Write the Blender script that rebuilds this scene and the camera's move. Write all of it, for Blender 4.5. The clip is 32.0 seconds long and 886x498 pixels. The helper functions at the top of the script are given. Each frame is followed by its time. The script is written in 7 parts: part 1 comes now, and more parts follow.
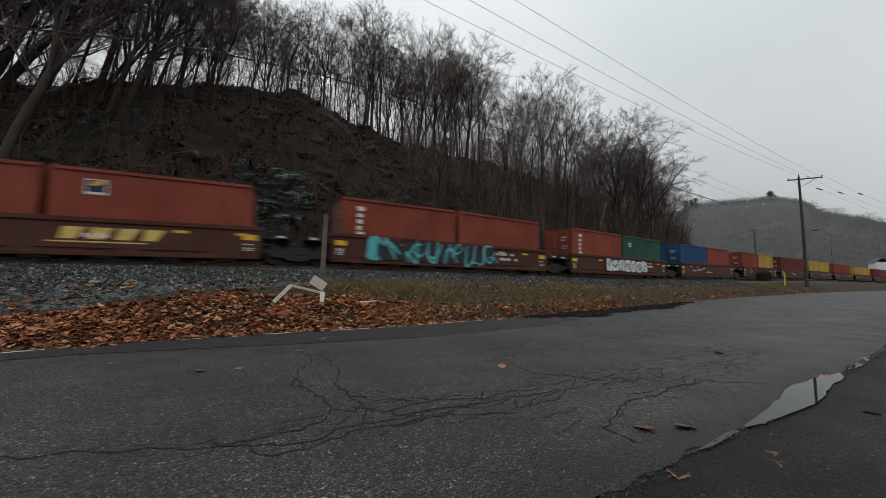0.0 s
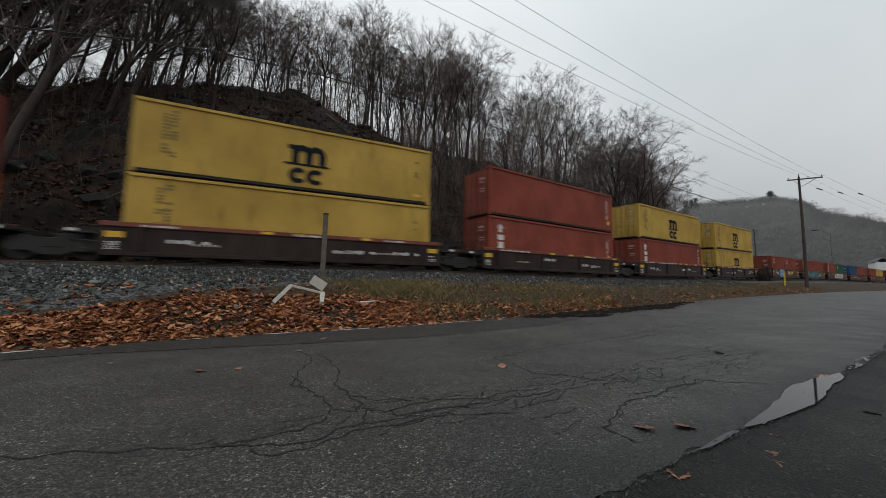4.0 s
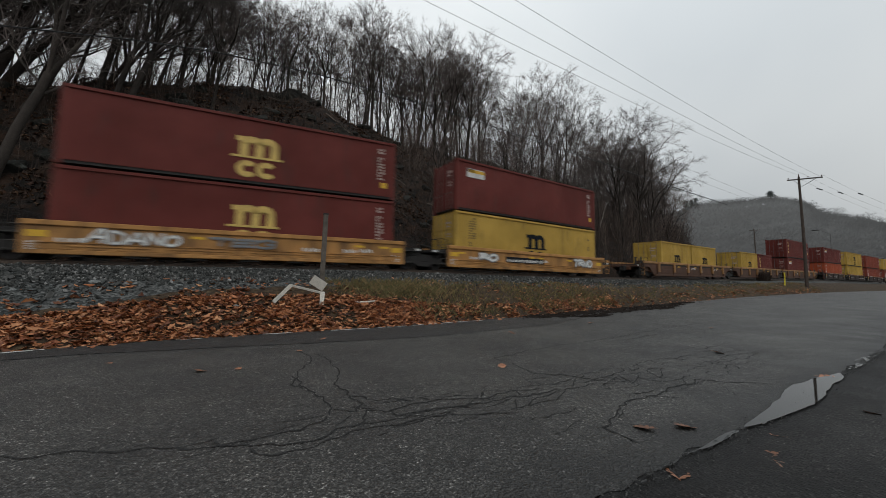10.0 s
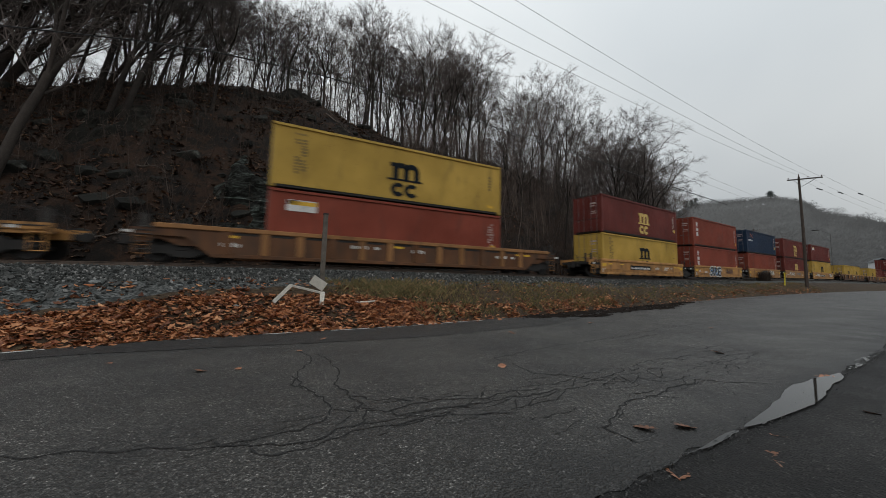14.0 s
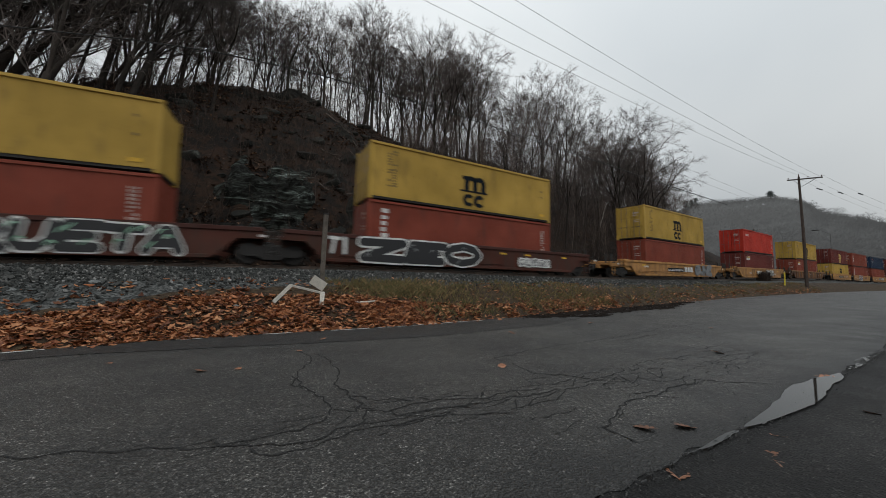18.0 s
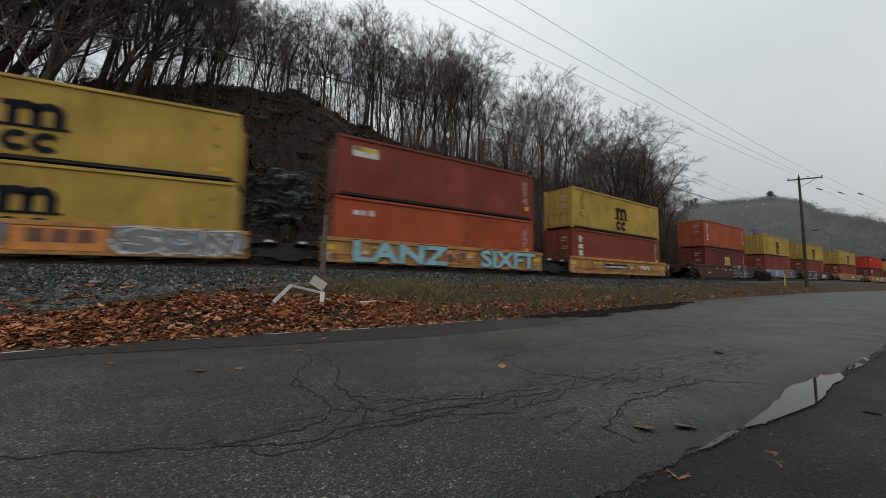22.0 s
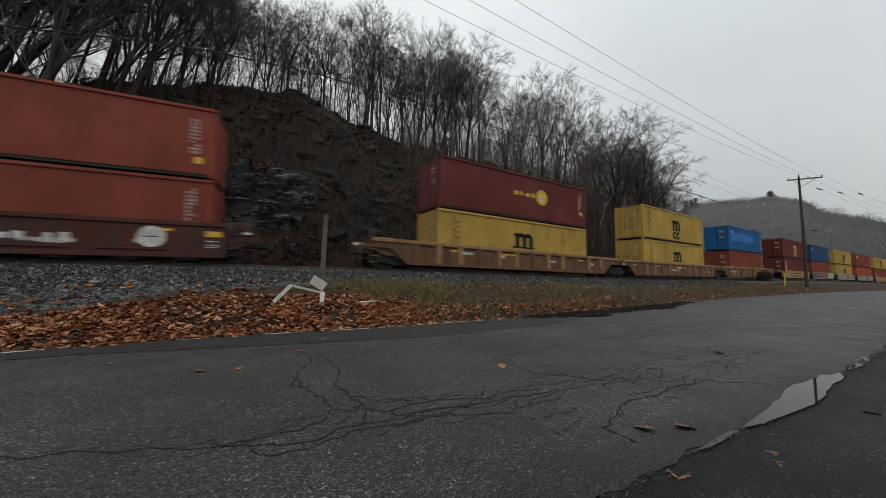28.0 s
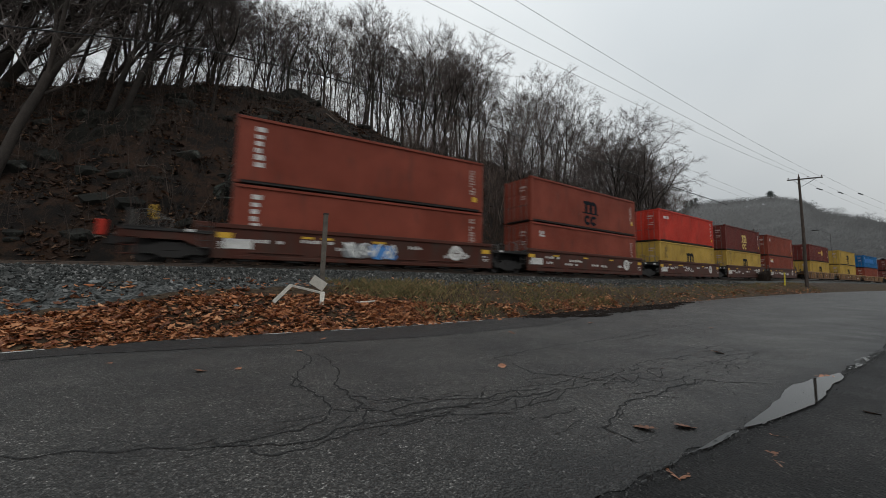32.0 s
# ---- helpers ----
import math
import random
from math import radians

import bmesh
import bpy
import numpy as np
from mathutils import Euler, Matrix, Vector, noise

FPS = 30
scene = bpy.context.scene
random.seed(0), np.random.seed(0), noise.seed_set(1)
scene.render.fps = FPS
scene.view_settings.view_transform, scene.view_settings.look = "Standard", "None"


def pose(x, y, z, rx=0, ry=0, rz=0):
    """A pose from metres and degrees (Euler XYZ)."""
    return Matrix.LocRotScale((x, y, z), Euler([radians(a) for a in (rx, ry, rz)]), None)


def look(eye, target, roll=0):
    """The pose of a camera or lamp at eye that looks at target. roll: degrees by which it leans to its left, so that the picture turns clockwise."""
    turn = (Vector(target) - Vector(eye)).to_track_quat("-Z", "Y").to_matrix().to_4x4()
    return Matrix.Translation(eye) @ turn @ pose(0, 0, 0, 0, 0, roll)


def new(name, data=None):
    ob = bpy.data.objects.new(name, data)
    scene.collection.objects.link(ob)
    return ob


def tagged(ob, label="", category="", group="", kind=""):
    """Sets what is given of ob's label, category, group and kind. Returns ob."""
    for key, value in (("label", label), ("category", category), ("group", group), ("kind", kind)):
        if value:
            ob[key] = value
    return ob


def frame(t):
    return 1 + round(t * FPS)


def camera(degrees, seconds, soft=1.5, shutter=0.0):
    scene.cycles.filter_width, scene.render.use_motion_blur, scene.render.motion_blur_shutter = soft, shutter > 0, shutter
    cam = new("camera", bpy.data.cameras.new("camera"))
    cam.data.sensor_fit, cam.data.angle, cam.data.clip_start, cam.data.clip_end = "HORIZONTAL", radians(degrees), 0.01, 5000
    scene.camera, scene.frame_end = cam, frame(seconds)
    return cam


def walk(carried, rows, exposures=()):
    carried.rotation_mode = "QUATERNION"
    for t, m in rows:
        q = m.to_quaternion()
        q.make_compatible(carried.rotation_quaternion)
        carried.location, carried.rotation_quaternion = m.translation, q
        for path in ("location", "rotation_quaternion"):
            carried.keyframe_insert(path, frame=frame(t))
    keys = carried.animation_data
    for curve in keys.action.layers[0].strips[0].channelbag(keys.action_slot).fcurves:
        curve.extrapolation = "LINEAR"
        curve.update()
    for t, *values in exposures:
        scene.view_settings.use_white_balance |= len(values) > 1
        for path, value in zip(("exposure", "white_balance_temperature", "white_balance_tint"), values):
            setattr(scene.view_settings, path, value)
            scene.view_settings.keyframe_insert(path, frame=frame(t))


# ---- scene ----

# ---------------------------------------------------------------- camera
EYE = Vector((0.0, 0.0, 1.5))
cam = camera(105.13, 32.0, 0.55, 0.42)


def still_pose(yaw, tilt, lean):
    """Heading from +Y towards +X, tilt upwards, lean: the picture turns clockwise."""
    way = Vector((math.sin(radians(yaw)) * math.cos(radians(tilt)), math.cos(radians(yaw)) * math.cos(radians(tilt)), math.sin(radians(tilt))))
    return look(EYE, EYE + way, lean)


walk(cam, [(0.0, still_pose(24.55, 5.263, 1.694)), (32.0, still_pose(24.55, 5.263, 1.694))])

# ---------------------------------------------------------------- light
world = bpy.data.worlds.new("overcast_sky")
scene.world = world
world.use_nodes = True
wn, wl = world.node_tree.nodes, world.node_tree.links
sky = wn.new("ShaderNodeTexSky")
sky.sky_type, sky.sun_disc = "NISHITA", False
sky.sun_elevation, sky.sun_rotation = radians(34), radians(200)
sky.air_density, sky.dust_density, sky.ozone_density = 1.0, 6.0, 1.0
sat = wn.new("ShaderNodeHueSaturation")
sat.inputs["Saturation"].default_value, sat.inputs["Value"].default_value = 0.15, 0.05
wl.new(sky.outputs[0], sat.inputs["Color"])
bg_sky = wn["Background"]
bg_sky.inputs["Strength"].default_value = 0.08
wl.new(sat.outputs[0], bg_sky.inputs["Color"])
cloud = wn.new("ShaderNodeBackground")
ctex = wn.new("ShaderNodeTexNoise")
ctex.inputs["Scale"].default_value, ctex.inputs["Detail"].default_value = 1.6, 3
cramp = wn.new("ShaderNodeValToRGB")
cramp.color_ramp.elements[0].position, cramp.color_ramp.elements[0].color = 0.32, (0.80, 0.858, 0.895, 1)
cramp.color_ramp.elements[1].position, cramp.color_ramp.elements[1].color = 0.68, (0.985, 1.03, 1.045, 1)
wl.new(ctex.outputs[0], cramp.inputs[0])
wl.new(cramp.outputs[0], cloud.inputs["Color"])
way_up, rise, gain = wn.new("ShaderNodeTexCoord"), wn.new("ShaderNodeSeparateXYZ"), wn.new("ShaderNodeMath")
wl.new(way_up.outputs["Generated"], rise.inputs[0])
# an overcast sky is three times as bright overhead as at the horizon
gain.operation, gain.use_clamp = "MULTIPLY_ADD", False
gain.inputs[1].default_value, gain.inputs[2].default_value = 0.72, 0.42
wl.new(rise.outputs["Z"], gain.inputs[0])
low_sky = wn.new("ShaderNodeMath")
low_sky.operation = "MAXIMUM"
low_sky.inputs[1].default_value = 0.30
wl.new(gain.outputs[0], low_sky.inputs[0])
wl.new(low_sky.outputs[0], cloud.inputs["Strength"])
wsum = wn.new("ShaderNodeAddShader")
wl.new(bg_sky.outputs[0], wsum.inputs[0])
wl.new(cloud.outputs[0], wsum.inputs[1])
wl.new(wsum.outputs[0], wn["World Output"].inputs[0])

sun_data = bpy.data.lights.new("sun", "SUN")
sun_data.energy, sun_data.angle, sun_data.color = 0.35, radians(40), (1.0, 0.97, 0.93)
sun = new("sun", sun_data)
sun.matrix_world = look((0, 0, 60), (12, 30, 60 - 22))


# ---------------------------------------------------------------- materials
def material(name, colour, rough=0.8, metal=0.0, vary=0.25, scale=6.0, fine=60.0, bump=0.3, bump_scale=None, spec=0.5, random_amount=0.0, coords="Object", second=None, second_at=0.6, coat=0.0):
    """Base colour varied by coarse stains and fine grain, with fine relief."""
    m = bpy.data.materials.new(name)
    m.use_nodes = True
    nd, lk = m.node_tree.nodes, m.node_tree.links
    b = nd["Principled BSDF"]
    b.inputs["Metallic"].default_value = metal
    b.inputs["Specular IOR Level"].default_value = spec
    b.inputs["Coat Weight"].default_value = coat
    tc = nd.new("ShaderNodeTexCoord")
    n1, n2 = nd.new("ShaderNodeTexNoise"), nd.new("ShaderNodeTexNoise")
    n1.inputs["Scale"].default_value, n1.inputs["Detail"].default_value, n1.inputs["Roughness"].default_value = scale, 5, 0.6
    n2.inputs["Scale"].default_value, n2.inputs["Detail"].default_value = fine, 3
    for n in (n1, n2):
        lk.new(tc.outputs[coords], n.inputs["Vector"])
    ramp = nd.new("ShaderNodeValToRGB")
    lo = tuple(max(0, c * (1 - vary)) for c in colour)
    hi = second or tuple(min(1, c * (1 + vary)) for c in colour)
    ramp.color_ramp.elements[0].position, ramp.color_ramp.elements[0].color = 0.3, (*lo, 1)
    ramp.color_ramp.elements[1].position, ramp.color_ramp.elements[1].color = second_at + 0.12, (*hi, 1)
    if second:
        e = ramp.color_ramp.elements.new(second_at)
        e.color = (*colour, 1)
    lk.new(n1.outputs[0], ramp.inputs[0])
    mix = nd.new("ShaderNodeMix")
    mix.data_type, mix.blend_type = "RGBA", "OVERLAY"
    mix.inputs["Factor"].default_value = 0.5
    lk.new(ramp.outputs[0], mix.inputs["A"])
    lk.new(n2.outputs[0], mix.inputs["B"])
    out = mix.outputs["Result"]
    if random_amount:
        info, hsv, mr = nd.new("ShaderNodeObjectInfo"), nd.new("ShaderNodeHueSaturation"), nd.new("ShaderNodeMapRange")
        mr.inputs["To Min"].default_value, mr.inputs["To Max"].default_value = 1 - random_amount, 1 + random_amount
        lk.new(info.outputs["Random"], mr.inputs["Value"])
        lk.new(mr.outputs[0], hsv.inputs["Value"])
        lk.new(out, hsv.inputs["Color"])
        out = hsv.outputs[0]
    lk.new(out, b.inputs["Base Color"])
    rr = nd.new("ShaderNodeMapRange")
    rr.inputs["To Min"].default_value, rr.inputs["To Max"].default_value = max(0.02, rough - 0.12), min(1, rough + 0.12)
    lk.new(n1.outputs[0], rr.inputs["Value"])
    lk.new(rr.outputs[0], b.inputs["Roughness"])
    if bump:
        bp, n3 = nd.new("ShaderNodeBump"), nd.new("ShaderNodeTexNoise")
        n3.inputs["Scale"].default_value, n3.inputs["Detail"].default_value = bump_scale or fine, 4
        lk.new(tc.outputs[coords], n3.inputs["Vector"])
        bp.inputs["Strength"].default_value, bp.inputs["Distance"].default_value = bump, 0.02
        lk.new(n3.outputs[0], bp.inputs["Height"])
        lk.new(bp.outputs[0], b.inputs["Normal"])
    return m


def paint(name, colour, dirt=(0.045, 0.034, 0.027), rough=0.55, grime=0.0):
    """Weathered container or wagon paint: streaks that run down, rust specks and road dirt."""
    m = bpy.data.materials.new(name)
    m.use_nodes = True
    nd, lk = m.node_tree.nodes, m.node_tree.links
    b = nd["Principled BSDF"]
    tc, info = nd.new("ShaderNodeTexCoord"), nd.new("ShaderNodeObjectInfo")
    add = nd.new("ShaderNodeVectorMath")
    add.operation = "MULTIPLY_ADD"
    add.inputs[1].default_value = (1, 1, 1)
    sc = nd.new("ShaderNodeVectorMath")
    sc.operation = "SCALE"
    sc.inputs[0].default_value = (37.0, 11.0, 5.0)
    lk.new(info.outputs["Random"], sc.inputs["Scale"])
    lk.new(tc.outputs["Object"], add.inputs[0])
    lk.new(sc.outputs[0], add.inputs[2])
    mp = nd.new("ShaderNodeMapping")
    mp.inputs["Scale"].default_value = (1.0, 1.0, 0.3)
    lk.new(add.outputs[0], mp.inputs["Vector"])
    streak, blot, fine = nd.new("ShaderNodeTexNoise"), nd.new("ShaderNodeTexNoise"), nd.new("ShaderNodeTexNoise")
    streak.inputs["Scale"].default_value, streak.inputs["Detail"].default_value = 2.2, 6
    blot.inputs["Scale"].default_value, blot.inputs["Detail"].default_value = 0.55, 4
    fine.inputs["Scale"].default_value, fine.inputs["Detail"].default_value = 14, 4
    lk.new(mp.outputs[0], streak.inputs["Vector"])
    lk.new(add.outputs[0], blot.inputs["Vector"])
    lk.new(add.outputs[0], fine.inputs["Vector"])
    fade = nd.new("ShaderNodeValToRGB")
    fade.color_ramp.elements[0].position, fade.color_ramp.elements[0].color = 0.32, (*[c * 0.8 for c in colour], 1)
    fade.color_ramp.elements[1].position, fade.color_ramp.elements[1].color = 0.7, (*[min(1, c * 1.12 + 0.006) for c in colour], 1)
    lk.new(blot.outputs[0], fade.inputs[0])
    mask = nd.new("ShaderNodeMapRange")
    mask.inputs["From Min"].default_value, mask.inputs["From Max"].default_value = 0.55 - 0.25 * grime, 0.85 - 0.2 * grime
    mask.inputs["To Max"].default_value = 0.6 + 0.3 * grime
    lk.new(streak.outputs[0], mask.inputs["Value"])
    mix = nd.new("ShaderNodeMix")
    mix.data_type = "RGBA"
    mix.inputs["B"].default_value = (*dirt, 1)
    lk.new(mask.outputs[0], mix.inputs["Factor"])
    lk.new(fade.outputs[0], mix.inputs["A"])
    rust = nd.new("ShaderNodeMapRange")
    rust.inputs["From Min"].default_value, rust.inputs["From Max"].default_value = 0.69, 0.74
    lk.new(fine.outputs[0], rust.inputs["Value"])
    mix2 = nd.new("ShaderNodeMix")
    mix2.data_type = "RGBA"
    mix2.inputs["B"].default_value = (0.09, 0.035, 0.015, 1)
    lk.new(rust.outputs[0], mix2.inputs["Factor"])
    lk.new(mix.outputs["Result"], mix2.inputs["A"])
    lk.new(mix2.outputs["Result"], b.inputs["Base Color"])
    b.inputs["Roughness"].default_value = rough
    b.inputs["Specular IOR Level"].default_value = 0.15
    return m


PAINTS = {}


def coat(colour, grime=0.0):
    """One weathered paint for each colour in use; grime: how much road dirt lies on it."""
    if (colour, grime) not in PAINTS:
        PAINTS[(colour, grime)] = paint("paint", colour, grime=grime)
    return PAINTS[(colour, grime)]


YELLOW, MAROON, REDBROWN, ORANGE = (0.43, 0.275, 0.056), (0.126, 0.0255, 0.020), (0.208, 0.045, 0.026), (0.34, 0.070, 0.028)
BRIGHT, NAVY, BLUE, SKYBLUE, GREEN = (0.45, 0.035, 0.020), (0.012, 0.027, 0.058), (0.011, 0.068, 0.17), (0.008, 0.108, 0.28), (0.02, 0.08, 0.05)
WELL_YELLOW, WELL_BROWN, WELL_DARK = (0.43, 0.215, 0.07), (0.072, 0.021, 0.013), (0.022, 0.012, 0.0095)

WHITE_MARK = material("faded_white_marking", (0.55, 0.54, 0.52), 0.7, vary=0.3, scale=3, bump=0)
YELLOW_MARK = material("yellow_decal", (0.62, 0.36, 0.02), 0.6, vary=0.15, scale=3, bump=0)
DARK_MARK = material("black_lettering_paint", (0.010, 0.013, 0.017), 0.8, spec=0.1, vary=0.3, scale=3, bump=0)
CODE_PALE = material("faded_pink_white_code", (0.40, 0.31, 0.28), 0.7, vary=0.3, scale=3, bump=0)
CODE_BROWN = material("faded_brown_code", (0.13, 0.09, 0.03), 0.7, vary=0.3, scale=3, bump=0)
GOLD_MARK = material("gold_lettering_paint", (0.55, 0.38, 0.10), 0.6, vary=0.2, scale=3, bump=0)
STEEL_DARK = material("greasy_dark_steel", (0.013, 0.011, 0.010), 0.75, 0.0, 0.4, 4, 30, 0.2)
GALV = material("galvanised_lock_rod", (0.12, 0.115, 0.11), 0.5, 0.4, 0.2, 5, 40, 0.05)
WOOD_GREY_STEEL = material("dull_grey_steel", (0.045, 0.042, 0.039), 0.7, 0.2, 0.3, 4, 30, 0.1)
RAIL_STEEL = material("worn_rail_steel", (0.10, 0.075, 0.06), 0.45, 0.6, 0.3, 3, 40, 0.1)
TIE_WOOD = material("creosoted_tie_timber", (0.05, 0.04, 0.033), 0.85, 0, 0.4, 5, 50, 0.5, random_amount=0.3)
BARK = material("grey_brown_bark", (0.036, 0.030, 0.026), 0.9, 0, 0.4, 1.5, 25, 0.6, spec=0.2, random_amount=0.4)
TWIG = material("dark_brown_twigs", (0.088, 0.070, 0.062), 0.9, 0, 0.3, 0.6, 8, 0, random_amount=0.3)


# ---------------------------------------------------------------- mesh helpers
def part(name, bm, mat, parent=None, label="", smooth=False):
    me = bpy.data.meshes.new(name)
    if isinstance(bm, tuple):
        me.from_pydata([tuple(v) for v in bm[0]], [], [tuple(f) for f in bm[1]])
    else:
        bm.to_mesh(me)
        bm.free()
    return mesh_part(name, me, mat, parent, label, smooth)


def mesh_part(name, me, mat, parent=None, label="", smooth=False):
    """An object of its own on a mesh that may be shared; the paint is set on the object."""
    ob = new(name, me)
    if not me.materials:
        me.materials.append(mat)
    ob.material_slots[0].link = "OBJECT"
    ob.material_slots[0].material = mat
    if smooth:
        me.shade_smooth()
    if parent:
        ob.parent = parent
    if label:
        ob["label"] = label
    if name in ("code_marking", "door_marking", "stencil", "lettering", "numbering"):
        ob["kind"] = "stuff"
    return ob


def block(bm, x0, x1, y0, y1, z0, z1, bev=0.0):
    r = bmesh.ops.create_cube(bm, size=1)
    for v in r["verts"]:
        v.co = Vector(((x0 + x1) / 2 + v.co.x * (x1 - x0), (y0 + y1) / 2 + v.co.y * (y1 - y0), (z0 + z1) / 2 + v.co.z * (z1 - z0)))
    if bev:
        es = list({e for v in r["verts"] for e in v.link_edges})
        bmesh.ops.bevel(bm, geom=es, offset=bev, segments=1, affect="EDGES")


def boxes(*items, bev=0.0):
    bm = bmesh.new()
    for it in items:
        block(bm, *it, bev=bev)
    return bm


def tube(points, radii, sides=6, cap=True):
    """Vertices and faces of a bent, tapering tube."""
    vs, fs = [], []
    pts = [Vector(p) for p in points]
    for i, p in enumerate(pts):
        d = (pts[min(i + 1, len(pts) - 1)] - pts[max(i - 1, 0)]).normalized()
        a = d.cross(Vector((0, 0, 1)) if abs(d.z) < 0.9 else Vector((1, 0, 0))).normalized()
        b = d.cross(a)
        r = radii[i] if hasattr(radii, "__len__") else radii
        for k in range(sides):
            w = 2 * math.pi * k / sides
            vs.append(p + a * (math.cos(w) * r) + b * (math.sin(w) * r))
    for i in range(len(pts) - 1):
        for k in range(sides):
            q = (k + 1) % sides
            fs.append((i * sides + k, i * sides + q, (i + 1) * sides + q, (i + 1) * sides + k))
    if cap:
        fs.append(tuple(range(sides - 1, -1, -1)))
        fs.append(tuple((len(pts) - 1) * sides + k for k in range(sides)))
    return vs, fs


def joined(pieces):
    vs, fs = [], []
    for v, f in pieces:
        o = len(vs)
        vs += list(v)
        fs += [tuple(i + o for i in q) for q in f]
    return vs, fs


def thing(name, label, category, m=None, group="", kind=""):
    ob = new(name)
    ob.empty_display_size = 0.5
    if m is not None:
        ob.matrix_world = m
    return tagged(ob, label, category, group, kind)


# ---------------------------------------------------------------- plan of the line, road and slope
KNOT_S = [-110, -65, -30, -12, 0, 12, 25, 40, 60, 85, 120, 170, 240]
KNOT_TURN = [0.0, 0.03, 0.0668, 0.0072, -0.0046, 0.1140, 0.1537, 0.1537, 0.1571, 0.1187, 0.0812, 0.0485, 0.0109]
KNOT_GRADE = [0.0, 0.005, 0.048, 0.0349, 0.0135, 0.0011, 0.0150, 0.0253, 0.0260, 0.0182, 0.0094, 0.0057, 0.0036]
SPEED = 19.2
ARC = np.arange(-760, 920, 0.5)


def soften(values):
    a = np.interp(ARC, KNOT_S, values)
    return np.convolve(np.pad(a, 10, "edge"), np.ones(21) / 21, "valid")


def summed(a, start):
    c = np.cumsum((a + np.roll(a, 1)) / 2) * 0.5
    return c - c[np.argmin(abs(ARC))] + start


TURN = soften(KNOT_TURN)
EDGE_X, EDGE_Y = summed(np.cos(TURN), 0.0), summed(np.sin(TURN), 16.03)
RAIL_Z = summed(soften(KNOT_GRADE), 1.937)
MID_X, MID_Y = EDGE_X - np.sin(TURN) * 1.22, EDGE_Y + np.cos(TURN) * 1.22


def line_at(s):
    """Centre of the track at rail height, s metres along it."""
    return Vector((float(np.interp(s, ARC, MID_X)), float(np.interp(s, ARC, MID_Y)), float(np.interp(s, ARC, RAIL_Z))))


def line_pose(s, half=6.1):
    """Pose of a wagon whose middle is at s: it stands on the track by its two ends."""
    a, b = line_at(s - half), line_at(s + half)
    x = (b - a).normalized()
    y = Vector((0, 0, 1)).cross(x).normalized()
    z = x.cross(y)
    m = Matrix((x, y, z)).transposed().to_4x4()
    m.translation = (a + b) / 2
    return m


def track_y(x):
    return np.interp(x, MID_X, MID_Y)


def track_z(x):
    return np.interp(x, MID_X, RAIL_Z)


def grade(x):
    x = np.asarray(x, float)
    return np.where(x < 70, 0.022 * np.maximum(x, -20), 1.54 + 0.018 * (np.minimum(x, 400) - 70))


def far_edge(x):
    return np.interp(x, [-60, -20, -4.8, -3.3, -0.6, 3.1, 7.6, 15.9, 23, 34.6, 52, 61.4, 90, 140, 200, 400], [5.5, 8.2, 9.45, 9.8, 10.0, 10.08, 10.65, 12.28, 13.7, 15.9, 18.3, 19.1, 20.8, 22.5, 24, 25])


def near_edge(x):
    return np.interp(x, [-60, -20, 0, 2, 4.7, 7.15, 12.2, 20, 34, 53, 90, 140, 200, 400], [-4.0, -0.5, 1.55, 1.77, 1.99, 2.32, 2.87, 4.4, 7.2, 9.6, 12.5, 14.2, 15.5, 16.5])


CREST_X = [-90, -40, -18.2, -14.3, -8.0, -2.6, 2.0, 5.8, 12.7, 22.5, 39, 69, 90, 114, 170, 230, 320]
CREST_D = [14, 14, 14.9, 15.3, 16.8, 19.8, 21.9, 23.6, 27.0, 29.7, 33.2, 34.7, 35.2, 35.6, 42, 50, 60]
CREST_Z = [11, 12, 13.2, 14.6, 17.2, 20.0, 21.2, 20.9, 19.9, 22.3, 24.0, 22.5, 16.0, 7.5, 5, 5, 6]


def lumps(x, y, size):
    return noise.noise(Vector((x / size, y / size, 3.7)))


def ripple(x, y):
    """Slight unevenness of the road surface; the worn part near the gutter has more of it."""
    return 0.004 * noise.noise(Vector((x / 1.7, y / 1.7, 3.7))) * min(1.0, 6.0 / max(6.0, x))


